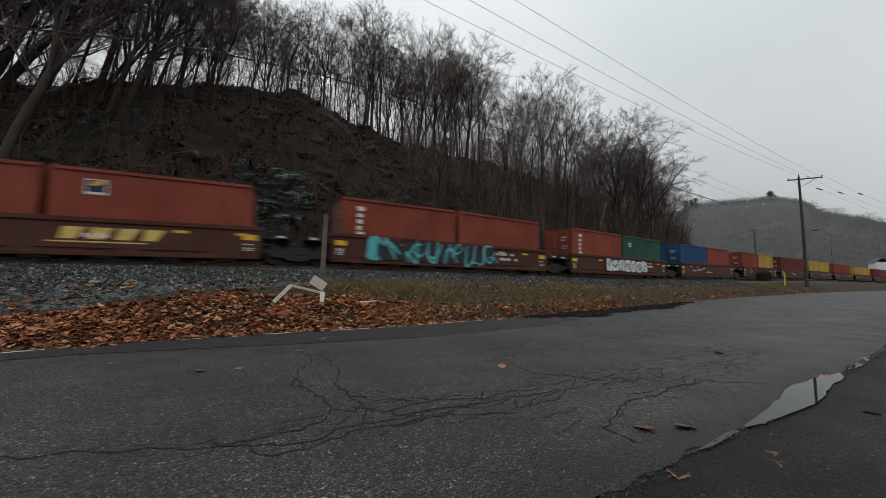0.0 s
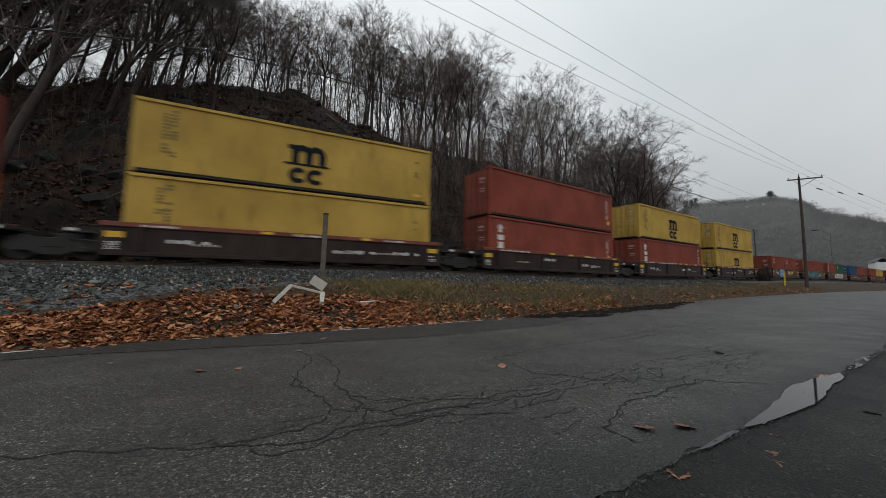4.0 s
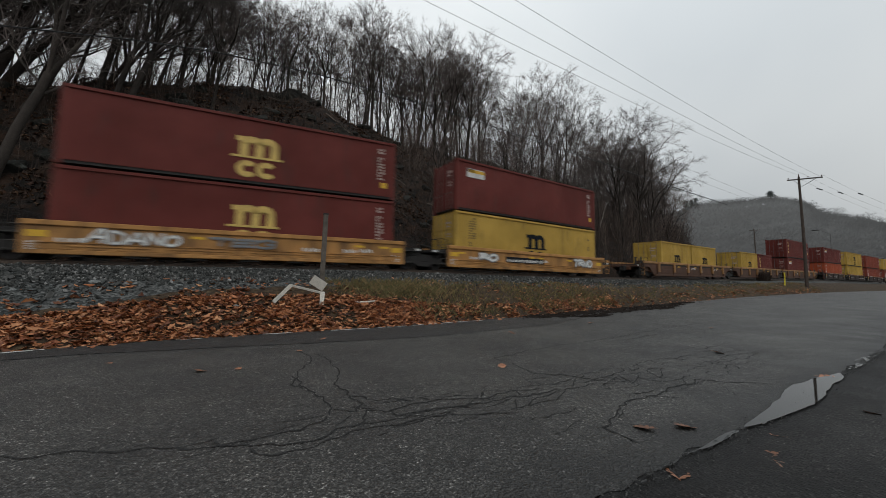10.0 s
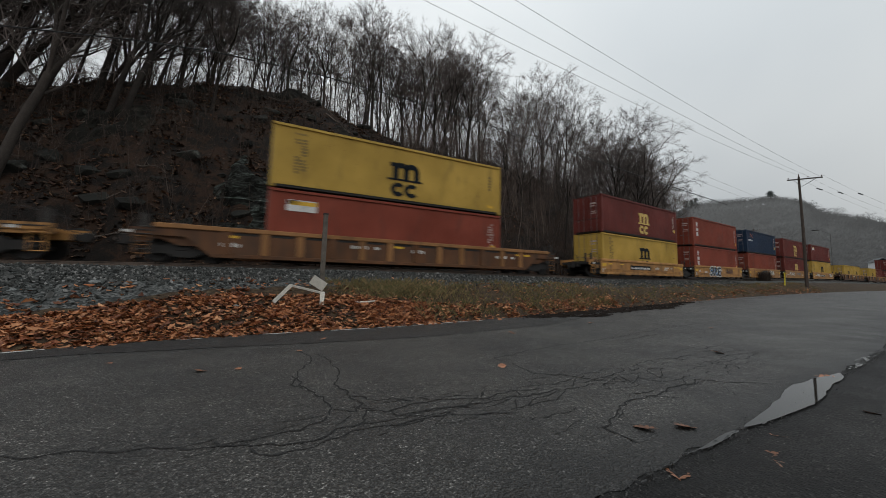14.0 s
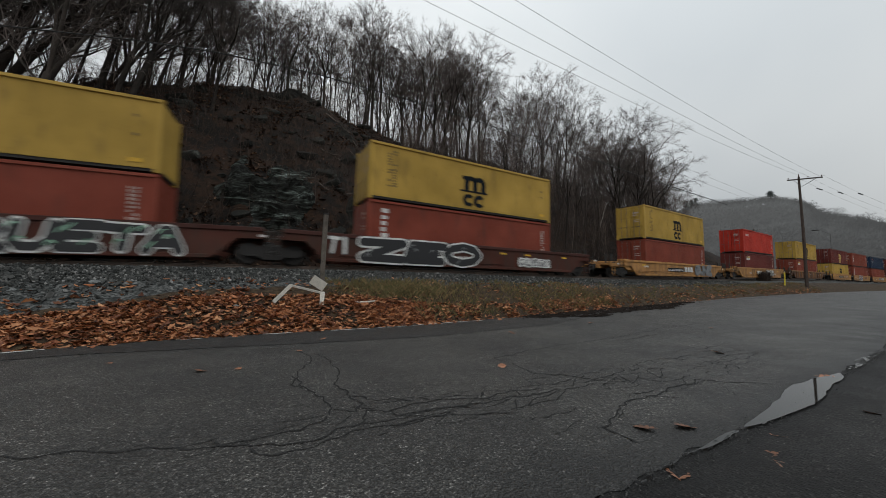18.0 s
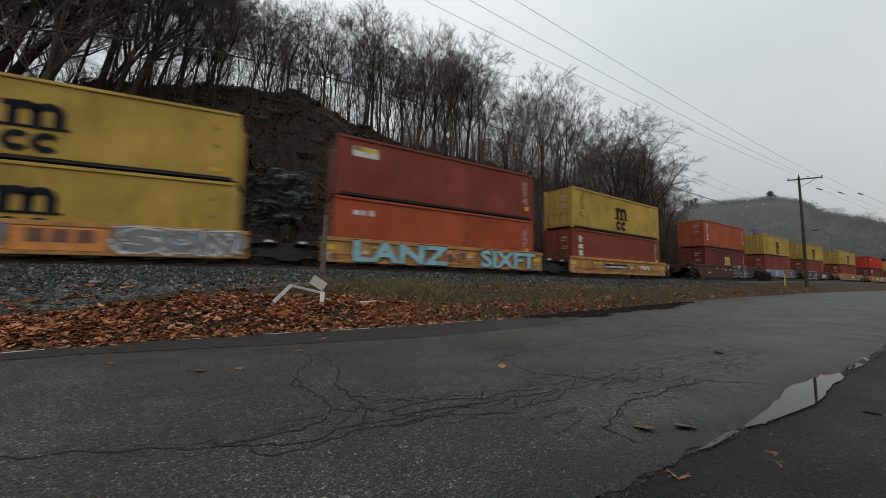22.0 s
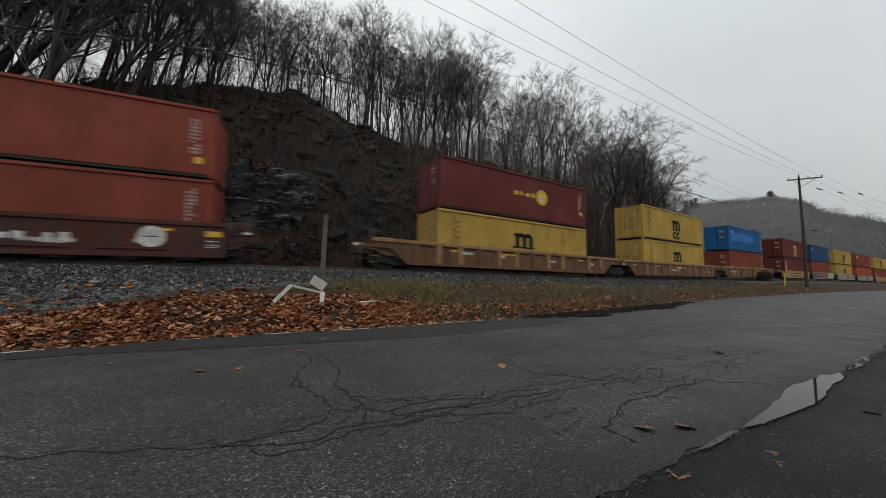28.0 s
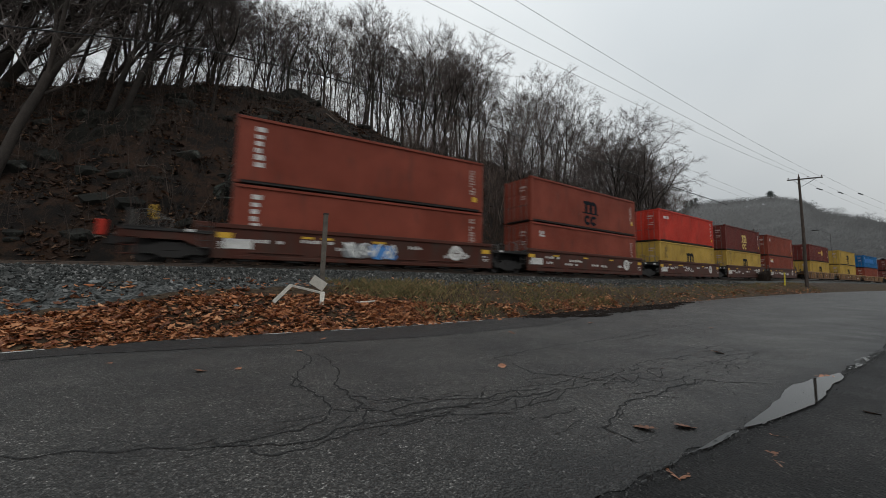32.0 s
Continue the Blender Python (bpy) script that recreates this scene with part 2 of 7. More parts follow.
def height(x, y):
    """Height of the ground: road, verge, ballast bed, ditch and hillside."""
    g, ye, yc, zr = float(grade(x)), float(far_edge(x)), float(track_y(x)), float(track_z(x))
    toe = yc - 3.2
    if y <= ye:
        return g - 0.06
    if y < toe:
        u = (y - ye) / (toe - ye)
        top = zr - 0.52
        return g - 0.02 + (top - g) * (1 - (1 - u) ** 2) + 0.05 * lumps(x, y, 0.9) * min(1, 4 * u) + 0.02 * lumps(x, y, 0.3)
    if y < yc - 1.9:
        return zr - 0.52 + 0.30 * (y - toe) / 1.3 + 0.02 * lumps(x, y, 0.35)
    if y < yc + 1.9:
        return zr - 0.22 + 0.012 * lumps(x, y, 0.4)
    if y < yc + 3.6:
        return zr - 0.22 - 0.55 * (y - yc - 1.9) / 1.7
    d, zc = float(np.interp(x, CREST_X, CREST_D)), float(np.interp(x, CREST_X, CREST_Z))
    q = (y - yc - 3.6) / (d - 3.6)
    low = zr - 0.77
    ledge = 1 - 2 * abs(noise.noise(Vector((x / 3.6 + 0.12 * y, y / 1.5, 8.2))))
    rough = 1.3 * lumps(x, y, 7) + 0.6 * lumps(x, y, 2.4) + 0.3 * lumps(x, y, 0.9) + 0.42 * ledge * (0.4 + lumps(x, y + 50, 6))
    if q < 1:
        return low + (zc - low) * (0.75 * q + 0.25 * (1 - (1 - q) ** 2)) + rough * min(1, 5 * q)
    far = y - yc - d
    return zc + rough * max(0.25, 1 - far / 20) - 0.10 * far if far < 60 else zc - 6 + rough * 0.25


def axis(*runs):
    out = []
    for a, b, step in runs:
        out += list(np.arange(a, b, step))
    return np.array(out + [runs[-1][1]])


# ---------------------------------------------------------------- ground, road, track
def zoned_ground_material():
    """Leaf litter on the hill, ballast by the track, dead grass and soil on the verge; the zones come from the sheet."""
    m = bpy.data.materials.new("ground_cover")
    m.use_nodes = True
    nd, lk = m.node_tree.nodes, m.node_tree.links
    b = nd["Principled BSDF"]
    tc, at = nd.new("ShaderNodeTexCoord"), nd.new("ShaderNodeVertexColor")
    at.layer_name = "zone"
    sep = nd.new("ShaderNodeSeparateColor")
    lk.new(at.outputs[0], sep.inputs[0])

    def tex(scale, detail=5, rough=0.6):
        n = nd.new("ShaderNodeTexNoise")
        n.inputs["Scale"].default_value, n.inputs["Detail"].default_value, n.inputs["Roughness"].default_value = scale, detail, rough
        lk.new(tc.outputs["Object"], n.inputs["Vector"])
        return n.outputs[0]

    def ramp(fac, *stops):
        r = nd.new("ShaderNodeValToRGB")
        while len(r.color_ramp.elements) < len(stops):
            r.color_ramp.elements.new(0.5)
        for e, (p, c) in zip(r.color_ramp.elements, stops):
            e.position, e.color = p, (*c, 1)
        lk.new(fac, r.inputs[0])
        return r.outputs[0]

    def mixed(fac, a, c):
        x = nd.new("ShaderNodeMix")
        x.data_type = "RGBA"
        lk.new(fac, x.inputs["Factor"])
        lk.new(a, x.inputs["A"])
        lk.new(c, x.inputs["B"])
        return x.outputs["Result"]

    def edge(value, noise_out, lo=0.4, hi=0.6):
        a = nd.new("ShaderNodeMath")
        a.operation = "ADD"
        lk.new(value, a.inputs[0])
        s_ = nd.new("ShaderNodeMath")
        s_.operation = "MULTIPLY_ADD"
        s_.inputs[1].default_value, s_.inputs[2].default_value = 0.8, -0.4
        lk.new(noise_out, s_.inputs[0])
        lk.new(s_.outputs[0], a.inputs[1])
        r = nd.new("ShaderNodeMapRange")
        r.inputs["From Min"].default_value, r.inputs["From Max"].default_value = lo, hi
        lk.new(a.outputs[0], r.inputs["Value"])
        return r.outputs[0]

    # brown leaf litter, its colours darkened to hold the shade under the wood
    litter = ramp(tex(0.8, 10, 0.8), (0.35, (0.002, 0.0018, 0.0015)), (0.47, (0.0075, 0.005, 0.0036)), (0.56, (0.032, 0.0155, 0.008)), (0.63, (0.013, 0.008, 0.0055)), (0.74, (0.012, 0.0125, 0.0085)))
    vor = nd.new("ShaderNodeTexVoronoi")
    vor.inputs["Scale"].default_value = 18
    lk.new(tc.outputs["Object"], vor.inputs["Vector"])
    sepv = nd.new("ShaderNodeSeparateColor")
    lk.new(vor.outputs["Color"], sepv.inputs[0])
    stone = ramp(sepv.outputs[0], (0.0, (0.016, 0.018, 0.0175)), (0.5, (0.048, 0.052, 0.05)), (1.0, (0.14, 0.14, 0.136)))
    soil = ramp(tex(5, 7, 0.7), (0.3, (0.012, 0.008, 0.0055)), (0.5, (0.042, 0.027, 0.016)), (0.7, (0.10, 0.07, 0.036)), (0.85, (0.05, 0.055, 0.022)))
    grain = tex(1.1)
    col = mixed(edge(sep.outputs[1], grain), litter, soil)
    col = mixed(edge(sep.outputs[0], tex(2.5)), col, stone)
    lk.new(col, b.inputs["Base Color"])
    b.inputs["Roughness"].default_value = 0.92
    b.inputs["Specular IOR Level"].default_value = 0.25
    bp = nd.new("ShaderNodeBump")
    bp.inputs["Strength"].default_value, bp.inputs["Distance"].default_value = 0.9, 0.06
    lk.new(tex(9, 6, 0.7), bp.inputs["Height"])
    lk.new(bp.outputs[0], b.inputs["Normal"])
    return m


SPILL = ([-20, -7, -5, -3, 0, 3, 8, 16, 30, 60], [4.2, 4.0, 3.4, 2.2, 1.7, 1.5, 1.2, 1.0, 0.7, 0.4])


def build_ground():
    xs = axis((-1600, -200, 200), (-200, -60, 10), (-60, -14, 1.5), (-14, 26, 0.4), (26, 70, 1.0), (70, 200, 3), (200, 500, 20), (500, 2600, 210))
    ys = axis((-1600, -200, 200), (-200, -20, 20), (-20, 6, 2), (6, 9, 0.5), (9, 15, 0.25), (15, 24, 0.4), (24, 48, 0.8), (48, 110, 2.5), (110, 320, 15), (320, 2400, 260))
    vs, zone = [], []
    for y in ys:
        for x in xs:
            cx, cy = max(-200, min(500, x)), max(-200, min(320, y))
            vs.append((x, y, height(cx, cy)))
            ye, yc = float(far_edge(cx)), float(track_y(cx))
            # the ballast has spilt nearer to the road on the west side
            spill = float(np.interp(cx, *SPILL))
            stone = 1.0 if yc - 3.2 - spill < y < yc + 3.0 else 0.0
            verge = 1.0 if y <= yc - 2.5 else 0.0
            zone.append((stone, verge, 0.0, 1.0))
    n = len(xs)
    fs = [(j * n + i, j * n + i + 1, (j + 1) * n + i + 1, (j + 1) * n + i) for j in range(len(ys) - 1) for i in range(n - 1)]
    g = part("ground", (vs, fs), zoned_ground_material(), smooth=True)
    layer = g.data.color_attributes.new("zone", "FLOAT_COLOR", "POINT")
    layer.data.foreach_set("color", np.array(zone, dtype=np.float32).ravel())
    tagged(g, "leaf-strewn hillside and dead-grass verge beside the railway", "ground", kind="structure")


def asphalt(name, dark, light, wet=0.55, spec=0.5):
    m = bpy.data.materials.new(name)
    m.use_nodes = True
    nd, lk = m.node_tree.nodes, m.node_tree.links
    b = nd["Principled BSDF"]
    b.inputs["Specular IOR Level"].default_value = spec
    tc = nd.new("ShaderNodeTexCoord")

    def tex(scale, detail, rough=0.6):
        n = nd.new("ShaderNodeTexNoise")
        n.inputs["Scale"].default_value, n.inputs["Detail"].default_value, n.inputs["Roughness"].default_value = scale, detail, rough
        lk.new(tc.outputs["Object"], n.inputs["Vector"])
        return n.outputs[0]

    big = nd.new("ShaderNodeValToRGB")
    big.color_ramp.elements[0].position, big.color_ramp.elements[0].color = 0.36, (*dark, 1)
    big.color_ramp.elements[1].position, big.color_ramp.elements[1].color = 0.7, (*light, 1)
    lk.new(tex(0.55, 6, 0.65), big.inputs[0])
    shade = big.outputs[0]
    # crushed stone in the bitumen: fine chips, and fewer larger pale ones
    for scale, stops in ((82, ((0.0, 0.2), (0.5, 0.70), (0.8, 1.45), (1.0, 3.3))), (48, ((0.0, 0.62), (0.6, 0.93), (0.9, 1.22), (0.96, 2.4), (1.0, 3.6)))):
        vor = nd.new("ShaderNodeTexVoronoi")
        vor.inputs["Scale"].default_value = scale
        lk.new(tc.outputs["Object"], vor.inputs["Vector"])
        sepv = nd.new("ShaderNodeSeparateColor")
        lk.new(vor.outputs["Color"], sepv.inputs[0])
        chip = nd.new("ShaderNodeValToRGB")
        while len(chip.color_ramp.elements) < len(stops):
            chip.color_ramp.elements.new(0.5)
        for e, (at, v) in zip(chip.color_ramp.elements, stops):
            e.position, e.color = at, (v, v * 0.98, v * 0.945, 1)
        lk.new(sepv.outputs[0], chip.inputs[0])
        mul = nd.new("ShaderNodeMix")
        mul.data_type, mul.blend_type = "RGBA", "MULTIPLY"
        mul.inputs["Factor"].default_value = 0.95
        lk.new(shade, mul.inputs["A"])
        lk.new(chip.outputs[0], mul.inputs["B"])
        shade = mul.outputs["Result"]
    # bare dark bitumen where the surface has worn away along the gutter
    worn, reach, gone = nd.new("ShaderNodeVertexColor"), nd.new("ShaderNodeMath"), nd.new("ShaderNodeMapRange")
    worn.layer_name = "worn"
    sepw = nd.new("ShaderNodeSeparateColor")
    lk.new(worn.outputs[0], sepw.inputs[0])
    reach.operation = "ADD"
    lk.new(sepw.outputs[0], reach.inputs[0])
    lk.new(tex(2.4, 6, 0.7), reach.inputs[1])
    gone.inputs["From Min"].default_value, gone.inputs["From Max"].default_value = 0.72, 1.22
    gone.inputs["To Max"].default_value = 0.72
    lk.new(reach.outputs[0], gone.inputs["Value"])
    bare = nd.new("ShaderNodeMix")
    bare.data_type = "RGBA"
    bare.inputs["B"].default_value = (0.007, 0.007, 0.0075, 1)
    lk.new(gone.outputs[0], bare.inputs["Factor"])
    lk.new(shade, bare.inputs["A"])
    lk.new(bare.outputs["Result"], b.inputs["Base Color"])
    rr = nd.new("ShaderNodeMapRange")
    rr.inputs["From Min"].default_value, rr.inputs["From Max"].default_value = 0.3, 0.7
    rr.inputs["To Min"].default_value, rr.inputs["To Max"].default_value = wet - 0.05, wet + 0.10
    lk.new(tex(0.9, 5), rr.inputs["Value"])
    lk.new(rr.outputs[0], b.inputs["Roughness"])
    bp = nd.new("ShaderNodeBump")
    bp.inputs["Strength"].default_value, bp.inputs["Distance"].default_value = 1.0, 0.012
    lk.new(vor.outputs["Distance"], bp.inputs["Height"])
    lk.new(bp.outputs[0], b.inputs["Normal"])
    return m


def strip(name, mat, lo, hi, lift, xs, rows=8, ragged=0.0, parent=None, worn=0):
    """A sheet along the road between two edges, laid lift above the grade; ragged: how uneven the edges are."""
    vs, fs, wear = [], [], []
    for x in xs:
        a, b = float(lo(x)), float(hi(x))
        if ragged:
            a += ragged * lumps(x, 1.0, 0.5) + ragged * 0.6 * lumps(x, 5.0, 0.17)
            b += ragged * lumps(x, 9.0, 0.5) + ragged * 0.6 * lumps(x, 14.0, 0.17)
        for k in range(rows + 1):
            f = (k / rows) ** 2 if worn > 0 else (1 - (1 - k / rows) ** 2 if worn < 0 else k / rows)
            y = a + (b - a) * f
            near = (y - a) if worn > 0 else (b - y)
            wear.append((math.exp(-near / 0.55) if worn else 0.0, 0, 0, 1))
            vs.append((x, y, float(grade(x)) + lift + ripple(x, y)))
    n = rows + 1
    for i in range(len(xs) - 1):
        for k in range(rows):
            fs.append((i * n + k, (i + 1) * n + k, (i + 1) * n + k + 1, i * n + k + 1))
    sheet = part(name, (vs, fs), mat, parent, smooth=True)
    layer = sheet.data.color_attributes.new("worn", "FLOAT_COLOR", "POINT")
    layer.data.foreach_set("color", np.array(wear, dtype=np.float32).ravel())
    return sheet


ROAD_XS = axis((-60, -12, 2), (-12, 30, 0.12), (30, 80, 1), (80, 400, 8))
ASPHALT = asphalt("worn_damp_asphalt", (0.026, 0.026, 0.0268), (0.056, 0.0555, 0.0545), 0.56)
ASPHALT_NEW = asphalt("darker_asphalt_patch", (0.014, 0.014, 0.0148), (0.024, 0.024, 0.025), 0.55)
ASPHALT_SIDE = asphalt("broken_dark_asphalt", (0.0085, 0.0085, 0.009), (0.028, 0.0275, 0.027), 0.72, 0.3)


def build_road():
    tagged(strip("road", ASPHALT, near_edge, far_edge, 0.0, ROAD_XS, 16, 0.10, worn=1), "worn damp grey asphalt road with cracks", "road", kind="structure")
    inner = lambda x: far_edge(x) - np.interp(x, [-60, -5, 0, 4, 8, 12, 16], [0.8, 0.85, 1.75, 2.1, 2.0, 1.2, 0.3])
    xs = axis((-40, -12, 2), (-12, 16, 0.12))
    tagged(strip("road_patch", ASPHALT_NEW, inner, far_edge, 0.010, xs, 6, 0.05), "darker strip of newer asphalt along the road edge", "asphalt patch", kind="structure")
    low = lambda x: near_edge(x) - 30
    tagged(strip("pavement", ASPHALT_SIDE, low, lambda x: near_edge(x) + 0.06, -0.006, ROAD_XS, 30, 0.09, worn=-1), "broken dark asphalt shoulder beside the road", "shoulder", kind="structure")


def swept(profile, s0, s1, step, lateral, name, mat, parent=None, label=""):
    """A profile (offset to the side, height over the rail foot) carried along the line."""
    vs, fs, n = [], [], len(profile)
    ss = list(np.arange(s0, s1, step)) + [s1]
    for s in ss:
        m = line_pose(s, 0.4)
        for y, z in profile:
            vs.append(m @ Vector((0, lateral + y, z)))
    for i in range(len(ss) - 1):
        for k in range(n):
            q = (k + 1) % n
            fs.append((i * n + k, i * n + q, (i + 1) * n + q, (i + 1) * n + k))
    return part(name, (vs, fs), mat, parent, label)


def build_track():
    track = thing("railway_track", "railway track with worn steel rails on dark timber ties in ballast", "railway track", kind="structure")
    head = [(-0.07, -0.17), (0.07, -0.17), (0.07, -0.15), (0.012, -0.13), (0.012, -0.045), (0.037, -0.03), (0.037, 0), (-0.037, 0), (-0.037, -0.03), (-0.012, -0.045), (-0.012, -0.13), (-0.07, -0.15)]
    for side in (-0.755, 0.755):
        swept(head, -90, 420, 2.0, side, "rail", RAIL_STEEL, track)
    bm = boxes((-0.11, 0.11, -1.3, 1.3, -0.35, -0.172), bev=0.012)
    me = bpy.data.meshes.new("tie")
    bm.to_mesh(me)
    bm.free()
    for i in range(170):
        s = -24 + i * 0.56 if i < 120 else 43.2 + (i - 120) * 1.12
        ob = mesh_part("tie", me, TIE_WOOD, track)
        ob.matrix_world = line_pose(s, 0.5) @ pose(random.uniform(-0.02, 0.02), random.uniform(-0.05, 0.05), random.uniform(-0.01, 0.01), 0, 0, random.uniform(-1.5, 1.5))


# ---------------------------------------------------------------- train: containers
W, HC = 1.219, 2.896
LONG, SHORT = 12.19, 6.06
SHARED = {}


def shared(key, build):
    """One mesh for all alike parts."""
    if key not in SHARED:
        bm = build()
        me = bpy.data.meshes.new(key[0])
        if isinstance(bm, tuple):
            me.from_pydata([tuple(v) for v in bm[0]], [], [tuple(f) for f in bm[1]])
        else:
            bm.to_mesh(me)
            bm.free()
        SHARED[key] = me
    return SHARED[key]


def corrugated(length, tall, depth, pitch_, axis_x=True):
    """A sheet of trapezoid waves with thickness: runs along x (or y), faces outwards at 0, inwards +."""
    n = max(4, int(round(length / pitch_)))
    p = length / n
    line = []
    for i in range(n):
        a = -length / 2 + i * p
        line += [(a, 0), (a + p * 0.30, 0), (a + p * 0.5, depth), (a + p * 0.80, depth)]
    line.append((length / 2, 0))
    vs, fs = [], []
    for u, w in line:
        for z in (0, tall):
            vs.append((u, w, z) if axis_x else (w, u, z))
    for u, w in line:
        for z in (0, tall):
            vs.append((u, w + 0.03, z) if axis_x else (w + 0.03, u, z))
    n2, o = len(line), 2 * len(line)
    for i in range(n2 - 1):
        fs.append((2 * i, 2 * i + 2, 2 * i + 3, 2 * i + 1))
        fs.append((o + 2 * i, o + 2 * i + 1, o + 2 * i + 3, o + 2 * i + 2))
    return vs, fs


def arches_emblem():
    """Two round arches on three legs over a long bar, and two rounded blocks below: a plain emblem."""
    bm = bmesh.new()
    for x0 in (-0.66, -0.09, 0.48):
        block(bm, x0, x0 + 0.31, -0.008, 0, 0.08, 0.62)
    for cx in (-0.22, 0.35):
        ring = []
        for k in range(9):
            a = math.pi * k / 8
            ring.append([bm.verts.new((cx + r * math.cos(a), -0.008, 0.58 + r * math.sin(a) * 0.85)) for r in (0.11, 0.43)])
        for p, q in zip(ring, ring[1:]):
            bm.faces.new((p[0], p[1], q[1], q[0]))
    block(bm, -0.95, 0.95, -0.010, 0, 0.0, 0.09)
    block(bm, -0.80, -0.5, -0.009, 0, 0.70, 0.90)
    block(bm, -0.66, -0.35, -0.0085, 0, 0.62, 0.90)
    return bm


def emblem_low():
    bm = bmesh.new()
    for cx in (-0.36, 0.36):
        ring = []
        for k in range(14):
            a = radians(40) + radians(280) * k / 13
            ring.append([bm.verts.new((cx + r * math.cos(a) * 1.1, -0.008, -0.42 + r * math.sin(a))) for r in (0.14, 0.36)])
        for p, q in zip(ring, ring[1:]):
            bm.faces.new((p[0], p[1], q[1], q[0]))
    return bm


def bars(x0, x1, z0, z1, cols, rows, seed, fill=0.7):
    """Columns of short bars in the size of a code that cannot be read."""
    rnd = random.Random(seed)
    bm = bmesh.new()
    cw, rh = (x1 - x0) / cols, (z1 - z0) / rows
    for c in range(cols):
        for r in range(rows):
            if rnd.random() < fill:
                a = x0 + c * cw
                block(bm, a, a + cw * rnd.uniform(0.45, 0.75), -0.006, 0, z0 + r * rh, z0 + r * rh + rh * rnd.uniform(0.55, 0.8))
    return bm


def container(colour, length=LONG, style="plain", mark=None, label="", doors=True, low=False):
    """A corrugated freight container; its base is at the middle of its floor."""
    c = coat(colour, 0.45 if colour == BLUE else 0.0)
    box = thing("freight_container", label, "container", group="containers on the train")
    h = length / 2
    for sgn in (-1, 1):
        side = mesh_part("side_wall", shared(("side_wall", length), lambda: corrugated(length - 0.3, HC - 0.28, 0.036, 0.278)), c, box)
        side.matrix_local = pose(0, sgn * W, 0.16, 0, 0, 0 if sgn < 0 else 180)
        rail = mesh_part("top_rail", shared(("top_rail", length), lambda: boxes((-h + 0.1, h - 0.1, -0.05, 0.012, -0.07, 0.05), bev=0.008)), c, box)
        rail.matrix_local = pose(0, sgn * W, HC - 0.07, 0, 0, 0 if sgn < 0 else 180)
        low = mesh_part("bottom_rail", shared(("bottom_rail", length), lambda: boxes((-h + 0.1, h - 0.1, 0.055, 0.12, 0.085, 0.17), bev=0.008)), c, box)
        low.matrix_local = pose(0, -sgn * -W, 0, 0, 0, 0 if sgn < 0 else 180)
        for e in (-1, 1):
            post = mesh_part("corner_post", shared(("corner_post",), lambda: boxes((-0.085, 0.085, -0.08, 0.08, 0.1, HC - 0.1), (-0.09, 0.09, -0.09, 0.09, 0.0, 0.118), (-0.09, 0.09, -0.09, 0.09, HC - 0.118, HC), bev=0.01)), c, box)
            post.matrix_local = pose(e * (h - 0.09), sgn * (W - 0.078), 0)
    mesh_part("roof", shared(("roof", length), lambda: boxes((-h + 0.08, h - 0.08, -W + 0.04, W - 0.04, HC - 0.07, HC - 0.018))), c, box)
    mesh_part("floor_frame", shared(("floor_frame", length), lambda: boxes((-h + 0.06, h - 0.06, -W + 0.05, W - 0.05, 0.05, 0.16))), STEEL_DARK, box)
    end = mesh_part("end_wall", shared(("end_wall",), lambda: corrugated(2 * W - 0.3, HC - 0.28, 0.045, 0.3, False)), c, box)
    end.matrix_local = pose(h - 0.02, 0, 0.16, 0, 0, 180)
    if doors:
        for sgn in (-1, 1):
            door = mesh_part("door", shared(("door",), lambda: boxes((0.0, 0.05, -0.53, 0.53, 0.12, HC - 0.12), (-0.02, 0.03, -0.50, 0.50, 0.30, 0.95), (-0.02, 0.03, -0.50, 0.50, 1.08, 1.75), (-0.02, 0.03, -0.50, 0.50, 1.88, 2.6), bev=0.012)), c, box)
            door.matrix_local = pose(-h + 0.035, sgn * 0.545, 0)
            for k in (-0.26, 0.2):
                rod = mesh_part("lock_rod", shared(("lock_rod",), lambda: joined([tube([(0, 0, 0.1), (0, 0, HC - 0.1)], 0.019, 6), tube([(-0.01, 0, 1.05), (-0.03, 0.28, 1.05)], 0.015, 5)])), GALV, door)
                rod.matrix_local = pose(-0.035, k, 0)
            if sgn < 0:
                pl = mesh_part("door_marking", shared(("door_marking",), lambda: boxes((-0.026, -0.022, -0.2, 0.3, 2.2, 2.32), (-0.026, -0.022, -0.1, 0.3, 2.02, 2.1), (-0.026, -0.022, -0.2, 0.2, 1.6, 1.66), (-0.026, -0.022, -0.2, 0.25, 1.45, 1.51))), CODE_PALE, door)
    else:
        back = mesh_part("end_wall", shared(("end_wall",), lambda: None), c, box)
        back.matrix_local = pose(-h + 0.02, 0, 0.16)
    # codes by the front end and decals
    pale = colour != YELLOW
    y = -W - 0.004
    if length == LONG:
        k = random.randrange(4)
        if pale:
            cm = mesh_part("code_marking", shared(("code_marking", k), lambda: bars(-0.1, 0.26, 0.95, 2.55, 2, 11, 40 + k)), CODE_PALE, box)
        else:
            cm = mesh_part("code_marking", shared(("code_small", k), lambda: bars(-0.1, 0.1, 1.35, 2.25, 1, 5, 70 + k, 0.6)), CODE_BROWN, box)
        cm.matrix_local = pose(h - 0.75, y, 0)
